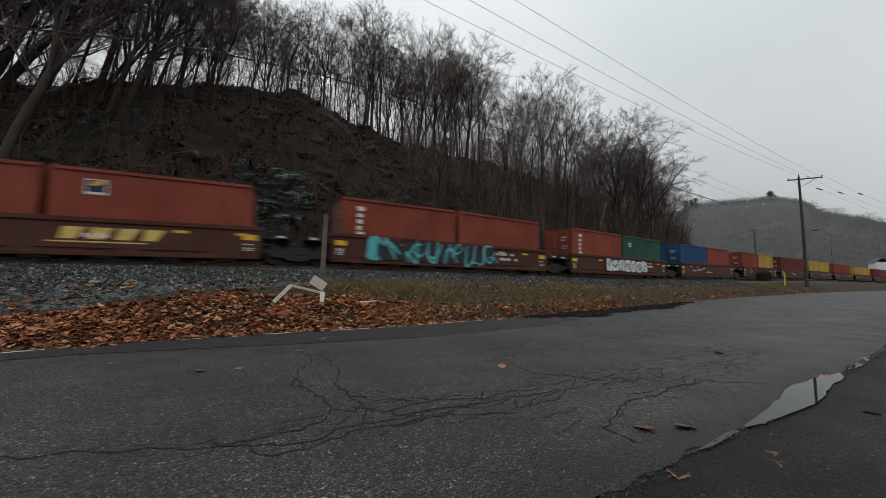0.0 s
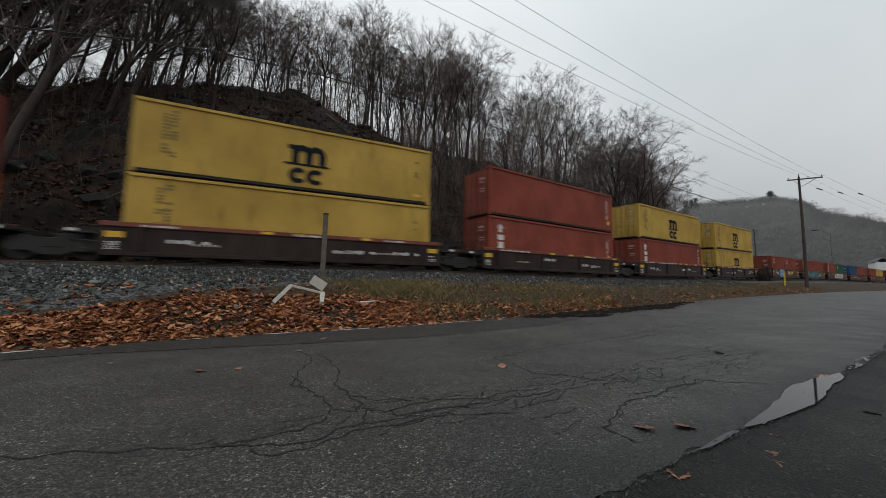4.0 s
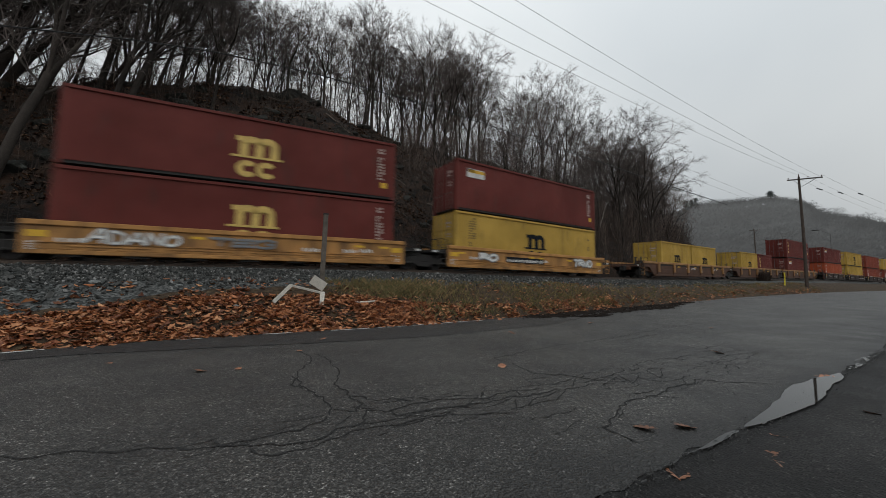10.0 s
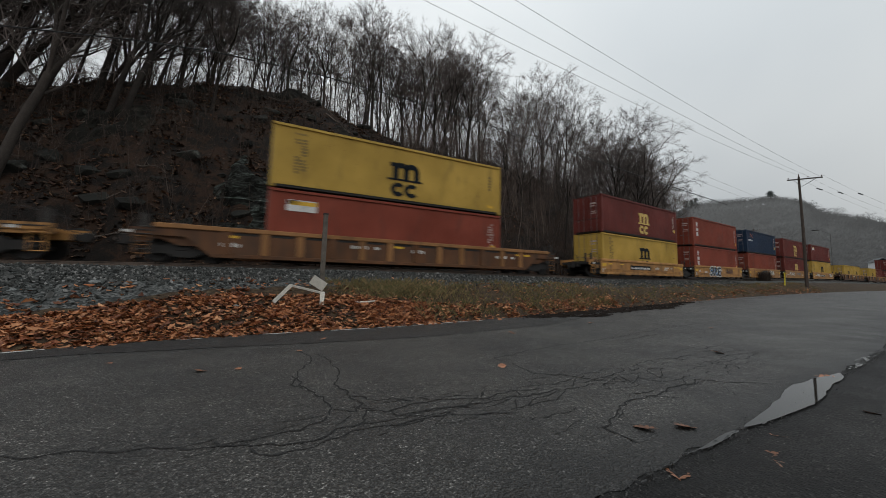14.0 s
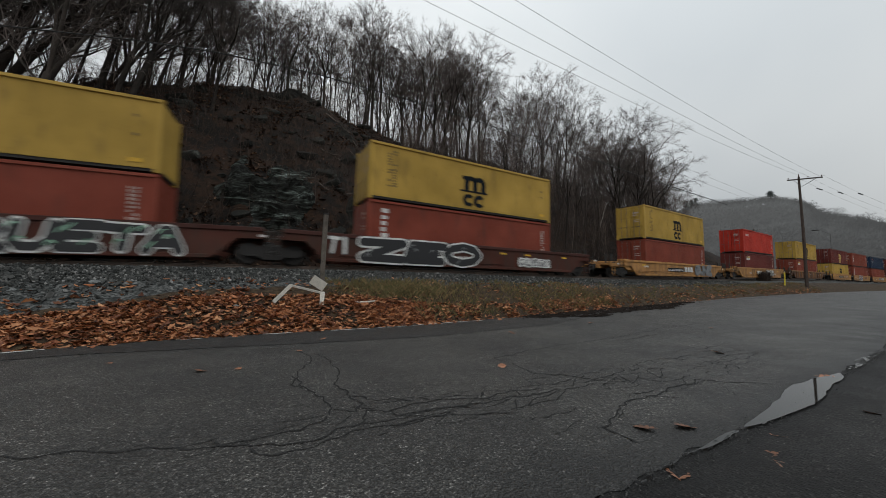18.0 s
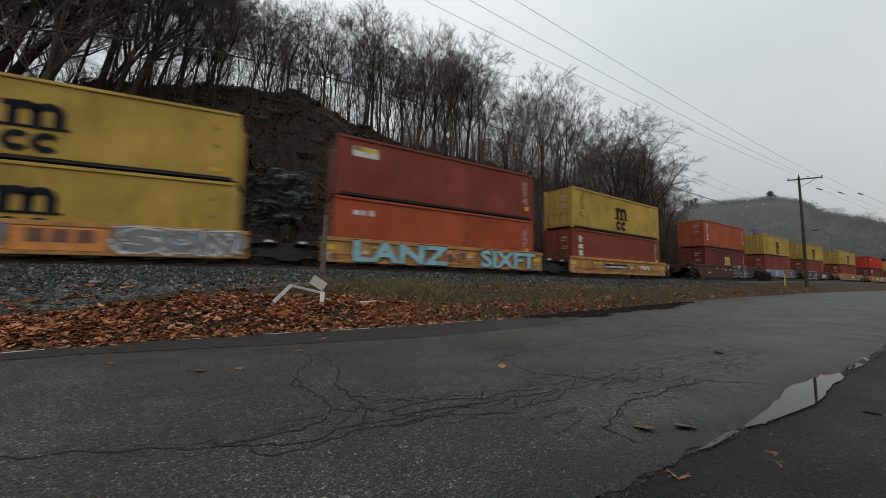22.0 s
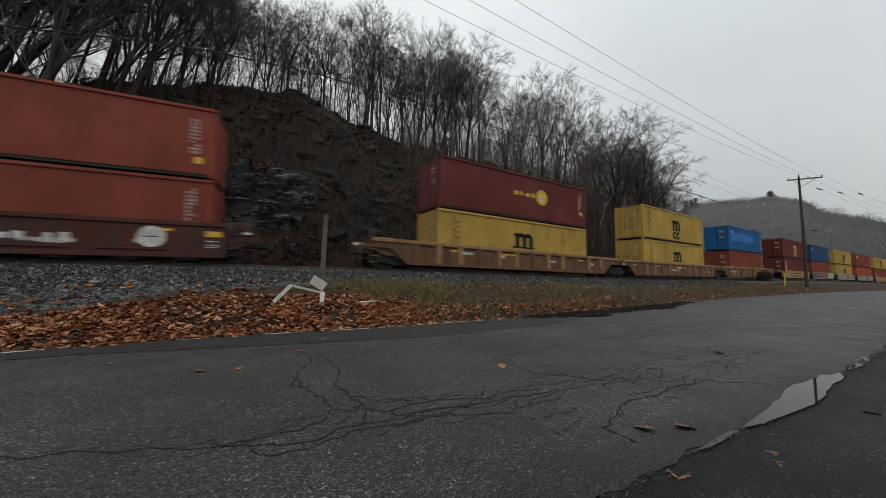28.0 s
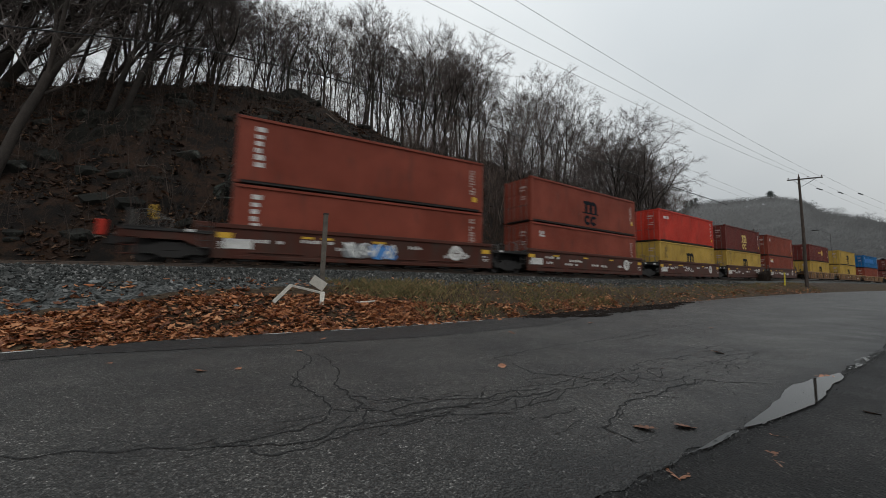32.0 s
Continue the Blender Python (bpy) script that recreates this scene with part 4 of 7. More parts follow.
def well_wagon(kind, first, last, long, reach):
    """One unit of a well wagon: middle on the rails at its centre. Units of a set share the bogie behind them."""
    body, trim, lab = {
        "red": (WELL_BROWN, WELL_BROWN, "rust-brown well wagon with spray-painted sides"),
        "husky": (WELL_DARK, (0.17, 0.055, 0.038), "dark well wagon with a rust-brown top chord"),
        "yellow": (WELL_YELLOW, WELL_YELLOW, "weathered yellow well wagon with tags on its sides"),
        "yellow_long": ((0.095, 0.045, 0.028), (0.36, 0.19, 0.075), "long rusty tan well wagon with a yellow top chord"),
        "rib": ((0.15, 0.078, 0.038), (0.30, 0.165, 0.075), "rusty tan well wagon with ribbed sides"),
        "rib_dark": ((0.125, 0.055, 0.025), (0.27, 0.13, 0.05), "rusty brown well wagon with ribbed sides"),
        "yellow_single": (WELL_YELLOW, WELL_YELLOW, "long yellow well wagon with a black number plate"),
        "brown_long": (WELL_BROWN, (0.06, 0.02, 0.015), "long brown well wagon covered in graffiti"),
        "brown": (WELL_BROWN, WELL_BROWN, "dark brown well wagon with white reporting marks")}[kind]
    top = {"husky": 1.38, "yellow": 1.30, "brown": 1.55, "red": 1.50, "brown_long": 1.45}.get(kind, 1.38)
    wag = thing("well_wagon", lab, "rail wagon", group="wagons of the train")
    hw = 8.25 if long else 6.3
    side_reach = min(reach - 0.35, hw + 1.5)
    cb, ct = coat(body, 0.55), coat(trim, 0.3)
    square = kind in ("yellow", "brown", "red", "husky")
    if square:
        side_reach = hw + 0.32
    prof = [(-side_reach, 0.22), (side_reach, 0.22), (side_reach, top), (-side_reach, top)] if square else side_profile(hw, side_reach, top)
    for sgn in (-1, 1):
        y0, y1 = (-1.40, -1.34) if sgn < 0 else (1.34, 1.40)
        mesh_part("side_plate", shared(("side_plate", kind, long, reach, sgn), lambda: plate(prof, y0, y1)), cb, wag)
        mesh_part("top_chord", shared(("top_chord", kind, long, reach, sgn), lambda: boxes((-side_reach, side_reach, sgn * 1.40 - 0.075, sgn * 1.40 + 0.075, top - 0.13, top + 0.05), bev=0.02)), ct, wag)
        mesh_part("bottom_chord", shared(("bottom_chord", kind, long, sgn), lambda: boxes((-hw + 0.4, hw - 0.4, sgn * 1.40 - 0.06, sgn * 1.40 + 0.07, 0.20, 0.36), bev=0.02)), cb, wag)
    n_rib = int(2 * hw / (1.3 if kind in ("rib", "rib_dark") else 2.6))
    rib_out = 0.075 if kind in ("rib", "rib_dark", "husky", "yellow_long") else 0.0
    if rib_out:
        for k in range(n_rib):
            x = -hw + 0.8 + (2 * hw - 1.6) * k / (n_rib - 1)
            r = mesh_part("rib", shared(("rib", kind), lambda: boxes((-0.13, 0.13, -1.40 - rib_out, -1.39, 0.36, top - 0.13), bev=0.01) if kind in ("rib", "rib_dark") else boxes((-0.07, 0.07, -1.40 - rib_out, -1.39, 0.36, top - 0.13), bev=0.01)), ct if kind in ("rib", "rib_dark") and k % 3 else cb, wag)
            r.matrix_local = pose(x, 0, 0)
            if kind in ("rib", "rib_dark") and k < n_rib - 1:
                # dark strip laid on the side for the shade in a slot
                sl = mesh_part("slot", shared(("rib_slot_shade",), lambda: boxes((0.2, 1.1, -1.409, -1.398, top - 0.24, top - 0.15))), STEEL_DARK, wag)
                sl.matrix_local = pose(x, 0, 0)
    else:
        for k in range(4):
            x0 = -hw + 0.9 + k * (2 * hw - 1.8) / 4
            mesh_part("ledge", shared(("ledge", kind, long, k), lambda: boxes((x0, x0 + 2.1, -1.46, -1.40, 0.47, 0.52), bev=0.008)), cb, wag)
    if kind in ("yellow", "yellow_single"):
        mesh_part("long_ledge", shared(("long_ledge", kind, long), lambda: boxes((-hw + 0.1, hw - 0.1, -1.465, -1.40, 0.585, 0.61), (-hw + 0.1, hw - 0.1, -1.425, -1.40, 0.37, 0.585), bev=0.006)), cb, wag)
    if square:
        for k in range(7):
            ft = mesh_part("foot", shared(("foot",), lambda: boxes((-0.35, 0.35, -1.38, -1.2, 0.12, 0.24), bev=0.01)), STEEL_DARK, wag)
            ft.matrix_local = pose(-hw + 0.9 + k * (2 * hw - 1.8) / 6, 0, 0)
        for e in (-1, 1):
            sq = mesh_part("placard", shared(("placard",), lambda: boxes((-0.26, 0.26, -0.006, 0, 0, 0.22))), YELLOW_MARK, wag, "orange-yellow oblong placard")
            sq.matrix_local = pose(e * (side_reach - 0.4), -1.404, top - 0.52)
            sq = mesh_part("stencil", shared(("end_stencil", e), lambda: bars(-0.2, 0.2, 0, 0.3, 2, 4, 50 + e, 0.9)), WHITE_MARK, wag)
            sq.matrix_local = pose(e * (side_reach - 0.4), -1.404, top - 0.95)
    for e in (-1, 1):
        ld = mesh_part("ladder", shared(("ladder",), lambda: joined([tube([(x, 0, -0.55), (x, 0, 0.55)], 0.02, 5) for x in (-0.2, 0.2)] + [tube([(-0.2, 0, z), (0.2, 0, z)], 0.016, 5) for z in (-0.4, -0.12, 0.16, 0.44)])), WOOD_GREY_STEEL, wag, "dull grey steel end ladder")
        ld.matrix_local = pose(e * (side_reach + 0.28), -1.33, top - 0.55)
        sg = mesh_part("end_sign", shared(("end_sign", e), lambda: boxes((-0.13, 0.13, -0.006, 0, -0.04, 0.06))), WHITE_MARK, wag)
        sg.matrix_local = pose(e * (side_reach + 0.75), -1.32, top - 0.32)
        gr = mesh_part("walkway", shared(("walkway",), lambda: boxes(*[(-0.55, 0.55, yy, yy + 0.05, -0.02, 0.02) for yy in np.arange(-1.32, 1.3, 0.13)])), STEEL_DARK, wag, "open steel grating walkway")
        gr.matrix_local = pose(e * (reach - 0.85), 0, top - 0.25)
    if kind == "yellow_long":
        for k in range(6):
            x = -hw + 1.0 + k * (2 * hw - 2.0) / 5
            br = mesh_part("bracket", shared(("bracket",), lambda: boxes((-0.13, 0.13, -1.53, -1.40, 0.55, top + 0.03), bev=0.02)), ct, wag)
            br.matrix_local = pose(x, 0, 0)
            if k < 5:
                # flat dark plate imitates the shaded recess below the chord
                sl = mesh_part("slot", shared(("slot",), lambda: boxes((0.35, 2.6, -1.408, -1.398, top - 0.27, top - 0.16))), STEEL_DARK, wag)
                sl.matrix_local = pose(x, 0, 0)
                lp = mesh_part("lower_panel", shared(("lower_panel",), lambda: boxes((0.5, 2.2, -1.43, -1.40, 0.50, 0.80), bev=0.01)), cb, wag)
                lp.matrix_local = pose(x, 0, 0)
    for k in range(5):
        x = -hw + 0.6 + k * (2 * hw - 1.2) / 4
        fm = mesh_part("floor_beam", shared(("floor_beam",), lambda: boxes((-0.25, 0.25, -1.34, 1.34, 0.24, 0.40), bev=0.02)), STEEL_DARK, wag)
        fm.matrix_local = pose(x, 0, 0)
    for sgn in (-1, 1):
        ends = mesh_part("end_deck", shared(("end_deck", kind, long, reach), lambda: boxes((hw, reach - 0.25, -1.30, 1.30, top - 0.40, top - 0.28), (hw + 0.1, reach - 0.1, -0.35, 0.35, 0.72, top - 0.40), (hw, hw + 0.14, -1.34, 1.34, 0.5, top - 0.1), bev=0.015)), STEEL_DARK if square else cb, wag)
        ends.matrix_local = pose(0, 0, 0, 0, 0, 0 if sgn > 0 else 180)
        for yy in (-1.28, -0.55, 0.55, 1.28):
            rl = mesh_part("handrail", shared(("handrail",), lambda: tube([(0, 0, 0), (0, 0, 0.62), (0.32, 0, 0.70), (0.62, 0, 0.62), (0.62, 0, 0)], 0.02, 5)), GALV if kind == "brown" else STEEL_DARK, wag)
            rl.matrix_local = pose(sgn * (reach - 0.95) - 0.3, yy, top - 0.30)
        if (sgn > 0 and first) or (sgn < 0 and last):
            mesh_part("coupler", shared(("coupler", reach, sgn), lambda: boxes((sgn * (reach - 0.6), sgn * (reach + 0.35), -0.1, 0.1, 0.72, 0.98), (sgn * (reach + 0.15), sgn * (reach + 0.42), -0.17, 0.17, 0.66, 1.03), bev=0.03)), STEEL_DARK, wag)
            for yy in (-1.15, -0.7):
                st = mesh_part("end_post", shared(("end_post",), lambda: boxes((-0.04, 0.04, -0.06, 0.06, 0, 0.72), bev=0.01)), WOOD_GREY_STEEL, wag, "pale galvanised end post")
                st.matrix_local = pose(sgn * (reach - 0.45), yy, top - 0.30)
            tip = reach - 0.15
            for yy in (-1.24, 1.18):
                sill = mesh_part("end_sill", shared(("end_sill", hw, reach, yy), lambda: plate([(hw + 0.1, 0.62), (hw + 0.75, 0.62), (hw + 1.3, 0.86), (tip, 0.86), (tip, 1.24), (hw + 0.1, 1.28)], yy, yy + 0.06)), cb, wag)
                sill.matrix_local = pose(0, 0, 0) if sgn > 0 else pose(0, -0.0, 0, 0, 0, 180)
            cs = mesh_part("corner_step", shared(("corner_step",), lambda: joined([tube([(x, 0, -0.75), (x, 0, 0.1)], 0.022, 5) for x in (-0.2, 0.2)] + [tube([(-0.2, 0, z), (0.2, 0, z)], 0.02, 5) for z in (-0.73, -0.42, -0.1)])), ct, wag)
            cs.matrix_local = pose(sgn * (tip - 0.35), -1.28, 1.0)
            bp_ = mesh_part("brake_box", shared(("brake_box",), lambda: boxes((-0.28, 0.28, -0.3, 0.3, 0, 0.42), (-0.1, 0.1, -0.36, -0.28, 0.1, 0.3), bev=0.03)), cb, wag)
            bp_.matrix_local = pose(sgn * (hw + 0.75), -0.85, top - 0.30)
            bogie(wag, sgn * (reach - 1.75))
        elif sgn < 0:
            bogie(wag, -reach)
    # stencilled marks on the sides
    seed = random.randrange(10000)
    rnd = random.Random(seed)
    for _ in range(4 if kind != "brown" else 9):
        x = rnd.uniform(-hw + 0.5, hw - 1.8)
        z = rnd.uniform(0.6, top - 0.45)
        st = mesh_part("stencil", shared(("stencil", rnd.randrange(4)), lambda: bars(0, rnd.uniform(0.9, 1.7), 0, 0.22, 6, 1, seed, 0.85)), WHITE_MARK, wag)
        st.matrix_local = pose(x, -1.404, z)
    if kind == "husky":
        for _ in range(7):
            st = mesh_part("stencil", shared(("chord_stencil", rnd.randrange(3)), lambda: bars(0, rnd.uniform(0.7, 1.5), 0, 0.11, 7, 1, seed + 5, 0.8)), WHITE_MARK, wag)
            st.matrix_local = pose(rnd.uniform(-hw, hw - 1.5), -1.478, top - 0.1)
        for e in (-0.55, 0.6):
            gl = mesh_part("lettering", shared(("husky_small",), lambda: bars(-0.5, 0.5, 0.66, 0.80, 6, 1, 9, 1.0)), CODE_PALE, wag, "faded white block lettering")
            gl.matrix_local = pose(e * hw, -1.404, 0)
    for _ in range(4):
        yl = mesh_part("reflector", shared(("reflector",), lambda: boxes((0, 0.45, -0.006, 0, 0, 0.1))), YELLOW_MARK, wag)
        yl.matrix_local = pose(rnd.uniform(-hw, hw - 0.5), -1.404 if kind != "husky" else -1.478, top - 0.36 if kind != "husky" else top - 0.09)
    if kind == "yellow_single" or kind == "yellow" and (first or last):
        pl = mesh_part("number_plate_panel", shared(("number_panel",), lambda: boxes((-1.6, 1.6, -0.006, 0, 0, 0.34))), DARK_MARK, wag, "black panel with white bars")
        pl.matrix_local = pose(-1.0, -1.404, 0.62)
        nb = mesh_part("numbering", shared(("numbering",), lambda: bars(-1.5, 1.5, 0.06, 0.28, 10, 1, 3, 0.9)), WHITE_MARK, pl)
        nb.matrix_local = pose(0, -0.008, 0)
    if kind == "brown":
        def disc():
            bm = bmesh.new()
            bmesh.ops.create_circle(bm, cap_ends=True, segments=28, radius=0.40, matrix=Matrix.Rotation(radians(90), 4, "X"))
            return bm
        d = mesh_part("white_disc", shared(("white_disc",), disc), WHITE_MARK, wag, "white disc with a brown cross")
        d.matrix_local = pose(hw - 2.0, -1.412, 0.96)
        x = mesh_part("disc_cross", shared(("disc_cross",), lambda: boxes((-0.24, 0.24, -0.004, 0, -0.02, 0.02), (-0.14, -0.10, -0.005, 0, -0.24, 0.24), (0.10, 0.14, -0.005, 0, -0.24, 0.24))), cb, d)
        x.matrix_local = pose(0, -0.004, 0)
        pl = mesh_part("white_panel", shared(("white_panel",), lambda: boxes((-0.5, 0.5, -0.006, 0, -0.2, 0.2))), WHITE_MARK, wag)
        pl.matrix_local = pose(-hw + 0.55, -1.404, 0.82)
    return wag


# ---------------------------------------------------------------- train: consist
MOVERS = []  # thing, place of its middle along the line at the start, height over the rail, side shift
LOW, HIGH = 0.445, 3.385


def colour_name(c):
    return {YELLOW: "yellow", MAROON: "dark maroon", REDBROWN: "red-brown", ORANGE: "faded orange", BRIGHT: "bright red", NAVY: "navy blue", BLUE: "weathered blue", SKYBLUE: "bright blue", GREEN: "dark green"}[c]


STYLE_WORDS = {"plain": "no large marking", "block": "white block lettering", "arches": "a large arched emblem", "column": "a column of lettering", "corner": "a small corner mark", "plate": "a white logo plate", "tile": "a logo plate", "cross": "an orange emblem", "globe": "a yellow round emblem", "wide": "white corner bars"}


def load(front, level, spec, length=LONG):
    colour, style, mark = spec
    where = "in a wagon" if level == LOW else "stacked on top"
    c = container(colour, length, style, mark, "%s steel container with %s, %s" % (colour_name(colour), STYLE_WORDS[style], where), low=level == LOW)
    MOVERS.append((c, front - length / 2, level))
    return c


def stack(front, kind, lower, upper, first=False, last=False, long=False, reach=7.9):
    """A wagon unit with one container in the well and one on top."""
    wag = well_wagon(kind, first, last, long, reach)
    mid = front - LONG / 2
    MOVERS.append((wag, mid, 0.0))
    load(front, LOW, lower)
    if upper:
        load(front, HIGH, upper)
    return wag


def pair(front, kind, rear_spec, front_spec, first=False, last=False, long=False, reach=7.95):
    """A wagon unit with two short containers end to end in the well."""
    wag = well_wagon(kind, first, last, long, reach)
    MOVERS.append((wag, front - 6.2, 0.0))
    load(front, LOW, front_spec, SHORT)
    load(front - 6.3, LOW, rear_spec, SHORT)
    return wag


def build_train():
    RB, MR, YE, OR = REDBROWN, MAROON, YELLOW, ORANGE
    pl = lambda c, style="plain", mark=None: (c, style, mark)
    # the wagons that have passed first
    for k, cols in enumerate(((MR, MR), (YE, YE), (RB, RB), (YE, YE), (MR, RB), (RB, YE), (YE, MR))):
        pair(63.6 + 16.1 * (k + 1), "red", pl(cols[0]), pl(cols[1]), first=k == 6)
    pair(63.5, "red", pl(RB), pl(YE))
    pair(46.6, "red", pl(BLUE), pl(RB))
    w = pair(30.2, "red", pl(RB, "column"), pl(GREEN, "corner"))
    graffiti(w, -2.6, 3.2, 0.4, 1.35, "white", "black", 11, 7)
    w = pair(14.55, "red", pl(RB, "column"), pl(RB))
    graffiti(w, -4.4, 2.6, 0.35, 1.42, "black", "teal", 12, 6, None, "strokes")
    graffiti(w, -5.0, -4.3, 0.35, 1.5, "teal", "teal", 14, 1, None, "strokes")
    w = pair(-1.45, "red", pl(RB, "tile"), pl(RB, "tile"), last=True)
    graffiti(w, -3.6, -1.4, 0.4, 1.42, "blue", "pale_blue", 13, 4)
    for k in range(4):
        x = 0.55 + 0.74 * k
        part("gold_lettering", joined([([(x, -1.409, 0.78), (x + 0.42, -1.409, 0.78), (x + 0.70, -1.409, 1.20), (x + 0.12, -1.409, 1.20)], [(0, 1, 2, 3)])]), GOLD_MARK, w, "faded gold block letter shape")
    part("gold_stripe", boxes((0.3, 2.9, -1.411, -1.405, 0.66, 0.71)), GOLD_MARK, w)
    part("numbering", bars(-5.2, -3.7, 0.92, 1.14, 6, 1, 77, 1.0), WHITE_MARK, w).matrix_local = pose(0, -1.404, 0)
    # five dark units
    stack(-21.73, "husky", pl(YE, "arches", "dark"), pl(YE, "arches", "dark"), first=True)
    stack(-37.94, "husky", pl(RB, "block"), pl(YE, "arches", "dark"))
    stack(-54.17, "husky", pl(RB, "block"), pl(RB))
    stack(-70.15, "husky", pl(YE), pl(YE, "arches", "dark"))
    stack(-86.7, "husky", pl(OR, "column"), pl(MR, "plate"), last=True)
    # three long tan units
    stack(-108.78, "yellow_long", pl(MR, "plate"), pl(MR, "column", "gold"), True, False, True, 10.05)
    pair(-128.95, "yellow_long", pl(YE, "arches", "dark"), pl(MR, "column", "gold"), False, False, True, 10.05)
    pair(-149.28, "yellow_long", pl(YE, "arches", "dark"), pl(YE, "arches", "dark"), False, True, True, 10.05)
    # five yellow units
    w = stack(-171.65, "yellow", pl(YE, "arches", "dark"), pl(MR, "plate"), first=True)
    fat_tag(w, "TRNO", 3.4, 5.3, 0.62, 1.12, "white", "silver", 21, 0.06, 0.05)
    fat_tag(w, "RO", -4.6, -3.3, 0.62, 1.12, "white", "silver", 22, 0.06, 0.05)
    w = stack(-187.31, "yellow", pl(MR, "arches", "gold"), pl(MR, "arches", "gold"))
    fat_tag(w, "ADANO", -4.9, -2.3, 0.58, 1.12, "white", "silver", 23, 0.045, 0.02)
    fat_tag(w, "TEG", -1.4, 0.9, 0.68, 1.02, "silver", "silver", 53, 0.035, 0.02)
    w = stack(-203.45, "yellow", pl(RB), pl(NAVY, "cross"))
    fat_tag(w, "HANA", 1.2, 3.3, 0.58, 1.15, "white", "silver", 24, 0.055, 0.02)
    fat_tag(w, "ECS", -1.8, 0.6, 0.62, 1.1, "silver", "silver", 54, 0.05, 0.04)
    w = stack(-219.35, "yellow", pl(RB, "block"), pl(RB, "block"))
    fat_tag(w, "SUUE", -3.2, -0.3, 0.3, 1.28, "black", "white", 25, 0.10, 0.09, "blue")
    faded_logo(w, 1.6, "brown")
    stack(-235.3, "yellow", pl(YE, "arches", "dark"), pl(MR, "arches", "gold"), last=True)
    # long single wagons
    stack(-257.5, "rib_dark", pl(RB, "plate"), pl(YE, "arches", "dark"), True, True, True, 10.6)
    w = stack(-281.5, "yellow_single", pl(MR, "plate"), pl(BRIGHT, "wide"), True, True, True, 11.6)
    graffiti(w, 1.0, 4.5, 0.45, 1.2, "silver", "white", 26, 5)
    faded_logo(w, -2.5, "white")
    w = stack(-305.85, "yellow_single", pl(RB), pl(YE, "arches", "dark"), True, True, True, 11.6)
    fat_tag(w, "GUNE", 2.9, 6.8, 0.35, 1.3, "silver", "silver", 27, 0.13, 0.08, "black")
    faded_logo(w, 0.6, "white")
    # three long brown units
    w = stack(-330.08, "brown_long", pl(RB, "column"), pl(YE, "arches", "dark"), True, False, True, 10.05)
    fat_tag(w, "ZEO", -6.5, 0.3, 0.28, 1.5, "black", "white", 28, 0.20, 0.07, "silver")
    fat_tag(w, "TI", -7.9, -6.9, 0.55, 1.4, "white", "silver", 58, 0.06, 0.03)
    graffiti(w, 3.2, 5.8, 0.45, 0.95, "silver", "white", 29, 5)
    w = stack(-350.15, "brown_long", pl(RB), pl(YE, "arches", "dark"), False, False, True, 10.05)
    graffiti(w, -7.2, 1.0, 0.35, 1.35, "mint", "orange", 30, 9, "blue")
    fat_tag(w, "RUETA", 1.2, 7.0, 0.28, 1.42, "black", "white", 31, 0.16, 0.06, "mint")
    w = stack(-370.3, "brown_long", pl(MR, "arches", "gold"), pl(OR, "column"), False, True, True, 10.05)
    fat_tag(w, "CYLIL", 0.7, 6.3, 0.25, 1.5, "black", "white", 32, 0.17, 0.07)
    # five yellow units
    stack(-392.4, "yellow", pl(RB, "block"), pl(YE, "arches", "dark"), first=True)
    w = stack(-408.4, "yellow", pl(OR, "wide"), pl(RB, "plate"))
    painted_word(w, "LANZ", -5.2, -0.15, 0.28, 0.98, "pale_blue")
    painted_word(w, "SIXFT", 1.95, 6.0, 0.28, 0.98, "pale_blue")
    graffiti(w, -0.9, 0.9, 0.4, 1.1, "brown", "orange", 33, 3)
    w = stack(-424.4, "yellow", pl(YE, "arches", "dark"), pl(YE, "arches", "dark"))
    graffiti(w, -6.5, -0.3, 0.28, 1.34, "silver", "white", 34, 5, None, "wave")
    fat_tag(w, "CAVA", -6.2, -0.5, 0.34, 1.28, "silver", "white", 44, 0.14, 0.045, "brown")
    part("patch", boxes((-0.1, 2.3, -1.476, -1.41, 0.35, 1.15)), SPRAY["orange"], w, "orange patch left unpainted")
    faded_logo(w, 0.25, "brown")
    graffiti(w, 2.4, 6.4, 0.28, 1.34, "silver", "white", 35, 3, None, "wave")
    fat_tag(w, "SUN", 2.6, 6.2, 0.34, 1.26, "silver", "white", 45, 0.14, 0.045, "brown")
    w = stack(-440.5, "yellow", pl(RB, "corner"), pl(BLUE, "corner"))
    graffiti(w, -6.5, -0.3, 0.28, 1.34, "black", "silver", 36, 4, None, "strokes")
    fat_tag(w, "SUAVA", -6.5, -0.4, 0.30, 1.36, "black", "white", 46, 0.15, 0.09, "pink")
    faded_logo(w, 0.3, "brown")
    graffiti(w, 2.6, 6.4, 0.36, 1.30, "mint", "mint", 37, 3)
    fat_tag(w, "GLR", 3.0, 6.2, 0.42, 1.22, "mint", "white", 41, 0.10, 0.05, "black")
    stack(-456.2, "yellow", pl(MR, "block"), pl(MR, "arches", "gold"), last=True)
    # three long ribbed units
    stack(-478.4, "rib", pl(RB), pl(SKYBLUE, "corner"), True, False, True, 10.05)
    stack(-498.1, "rib", pl(YE, "arches", "dark"), pl(YE, "arches", "dark"), False, False, True, 10.05)
    stack(-518.3, "rib", pl(YE, "arches", "dark"), pl(MR, "globe"), False, True, True, 10.05)
    # five brown units, the last of the train
    w = stack(-540.4, "brown", pl(RB, "plate"), pl(RB, "corner"), first=True)
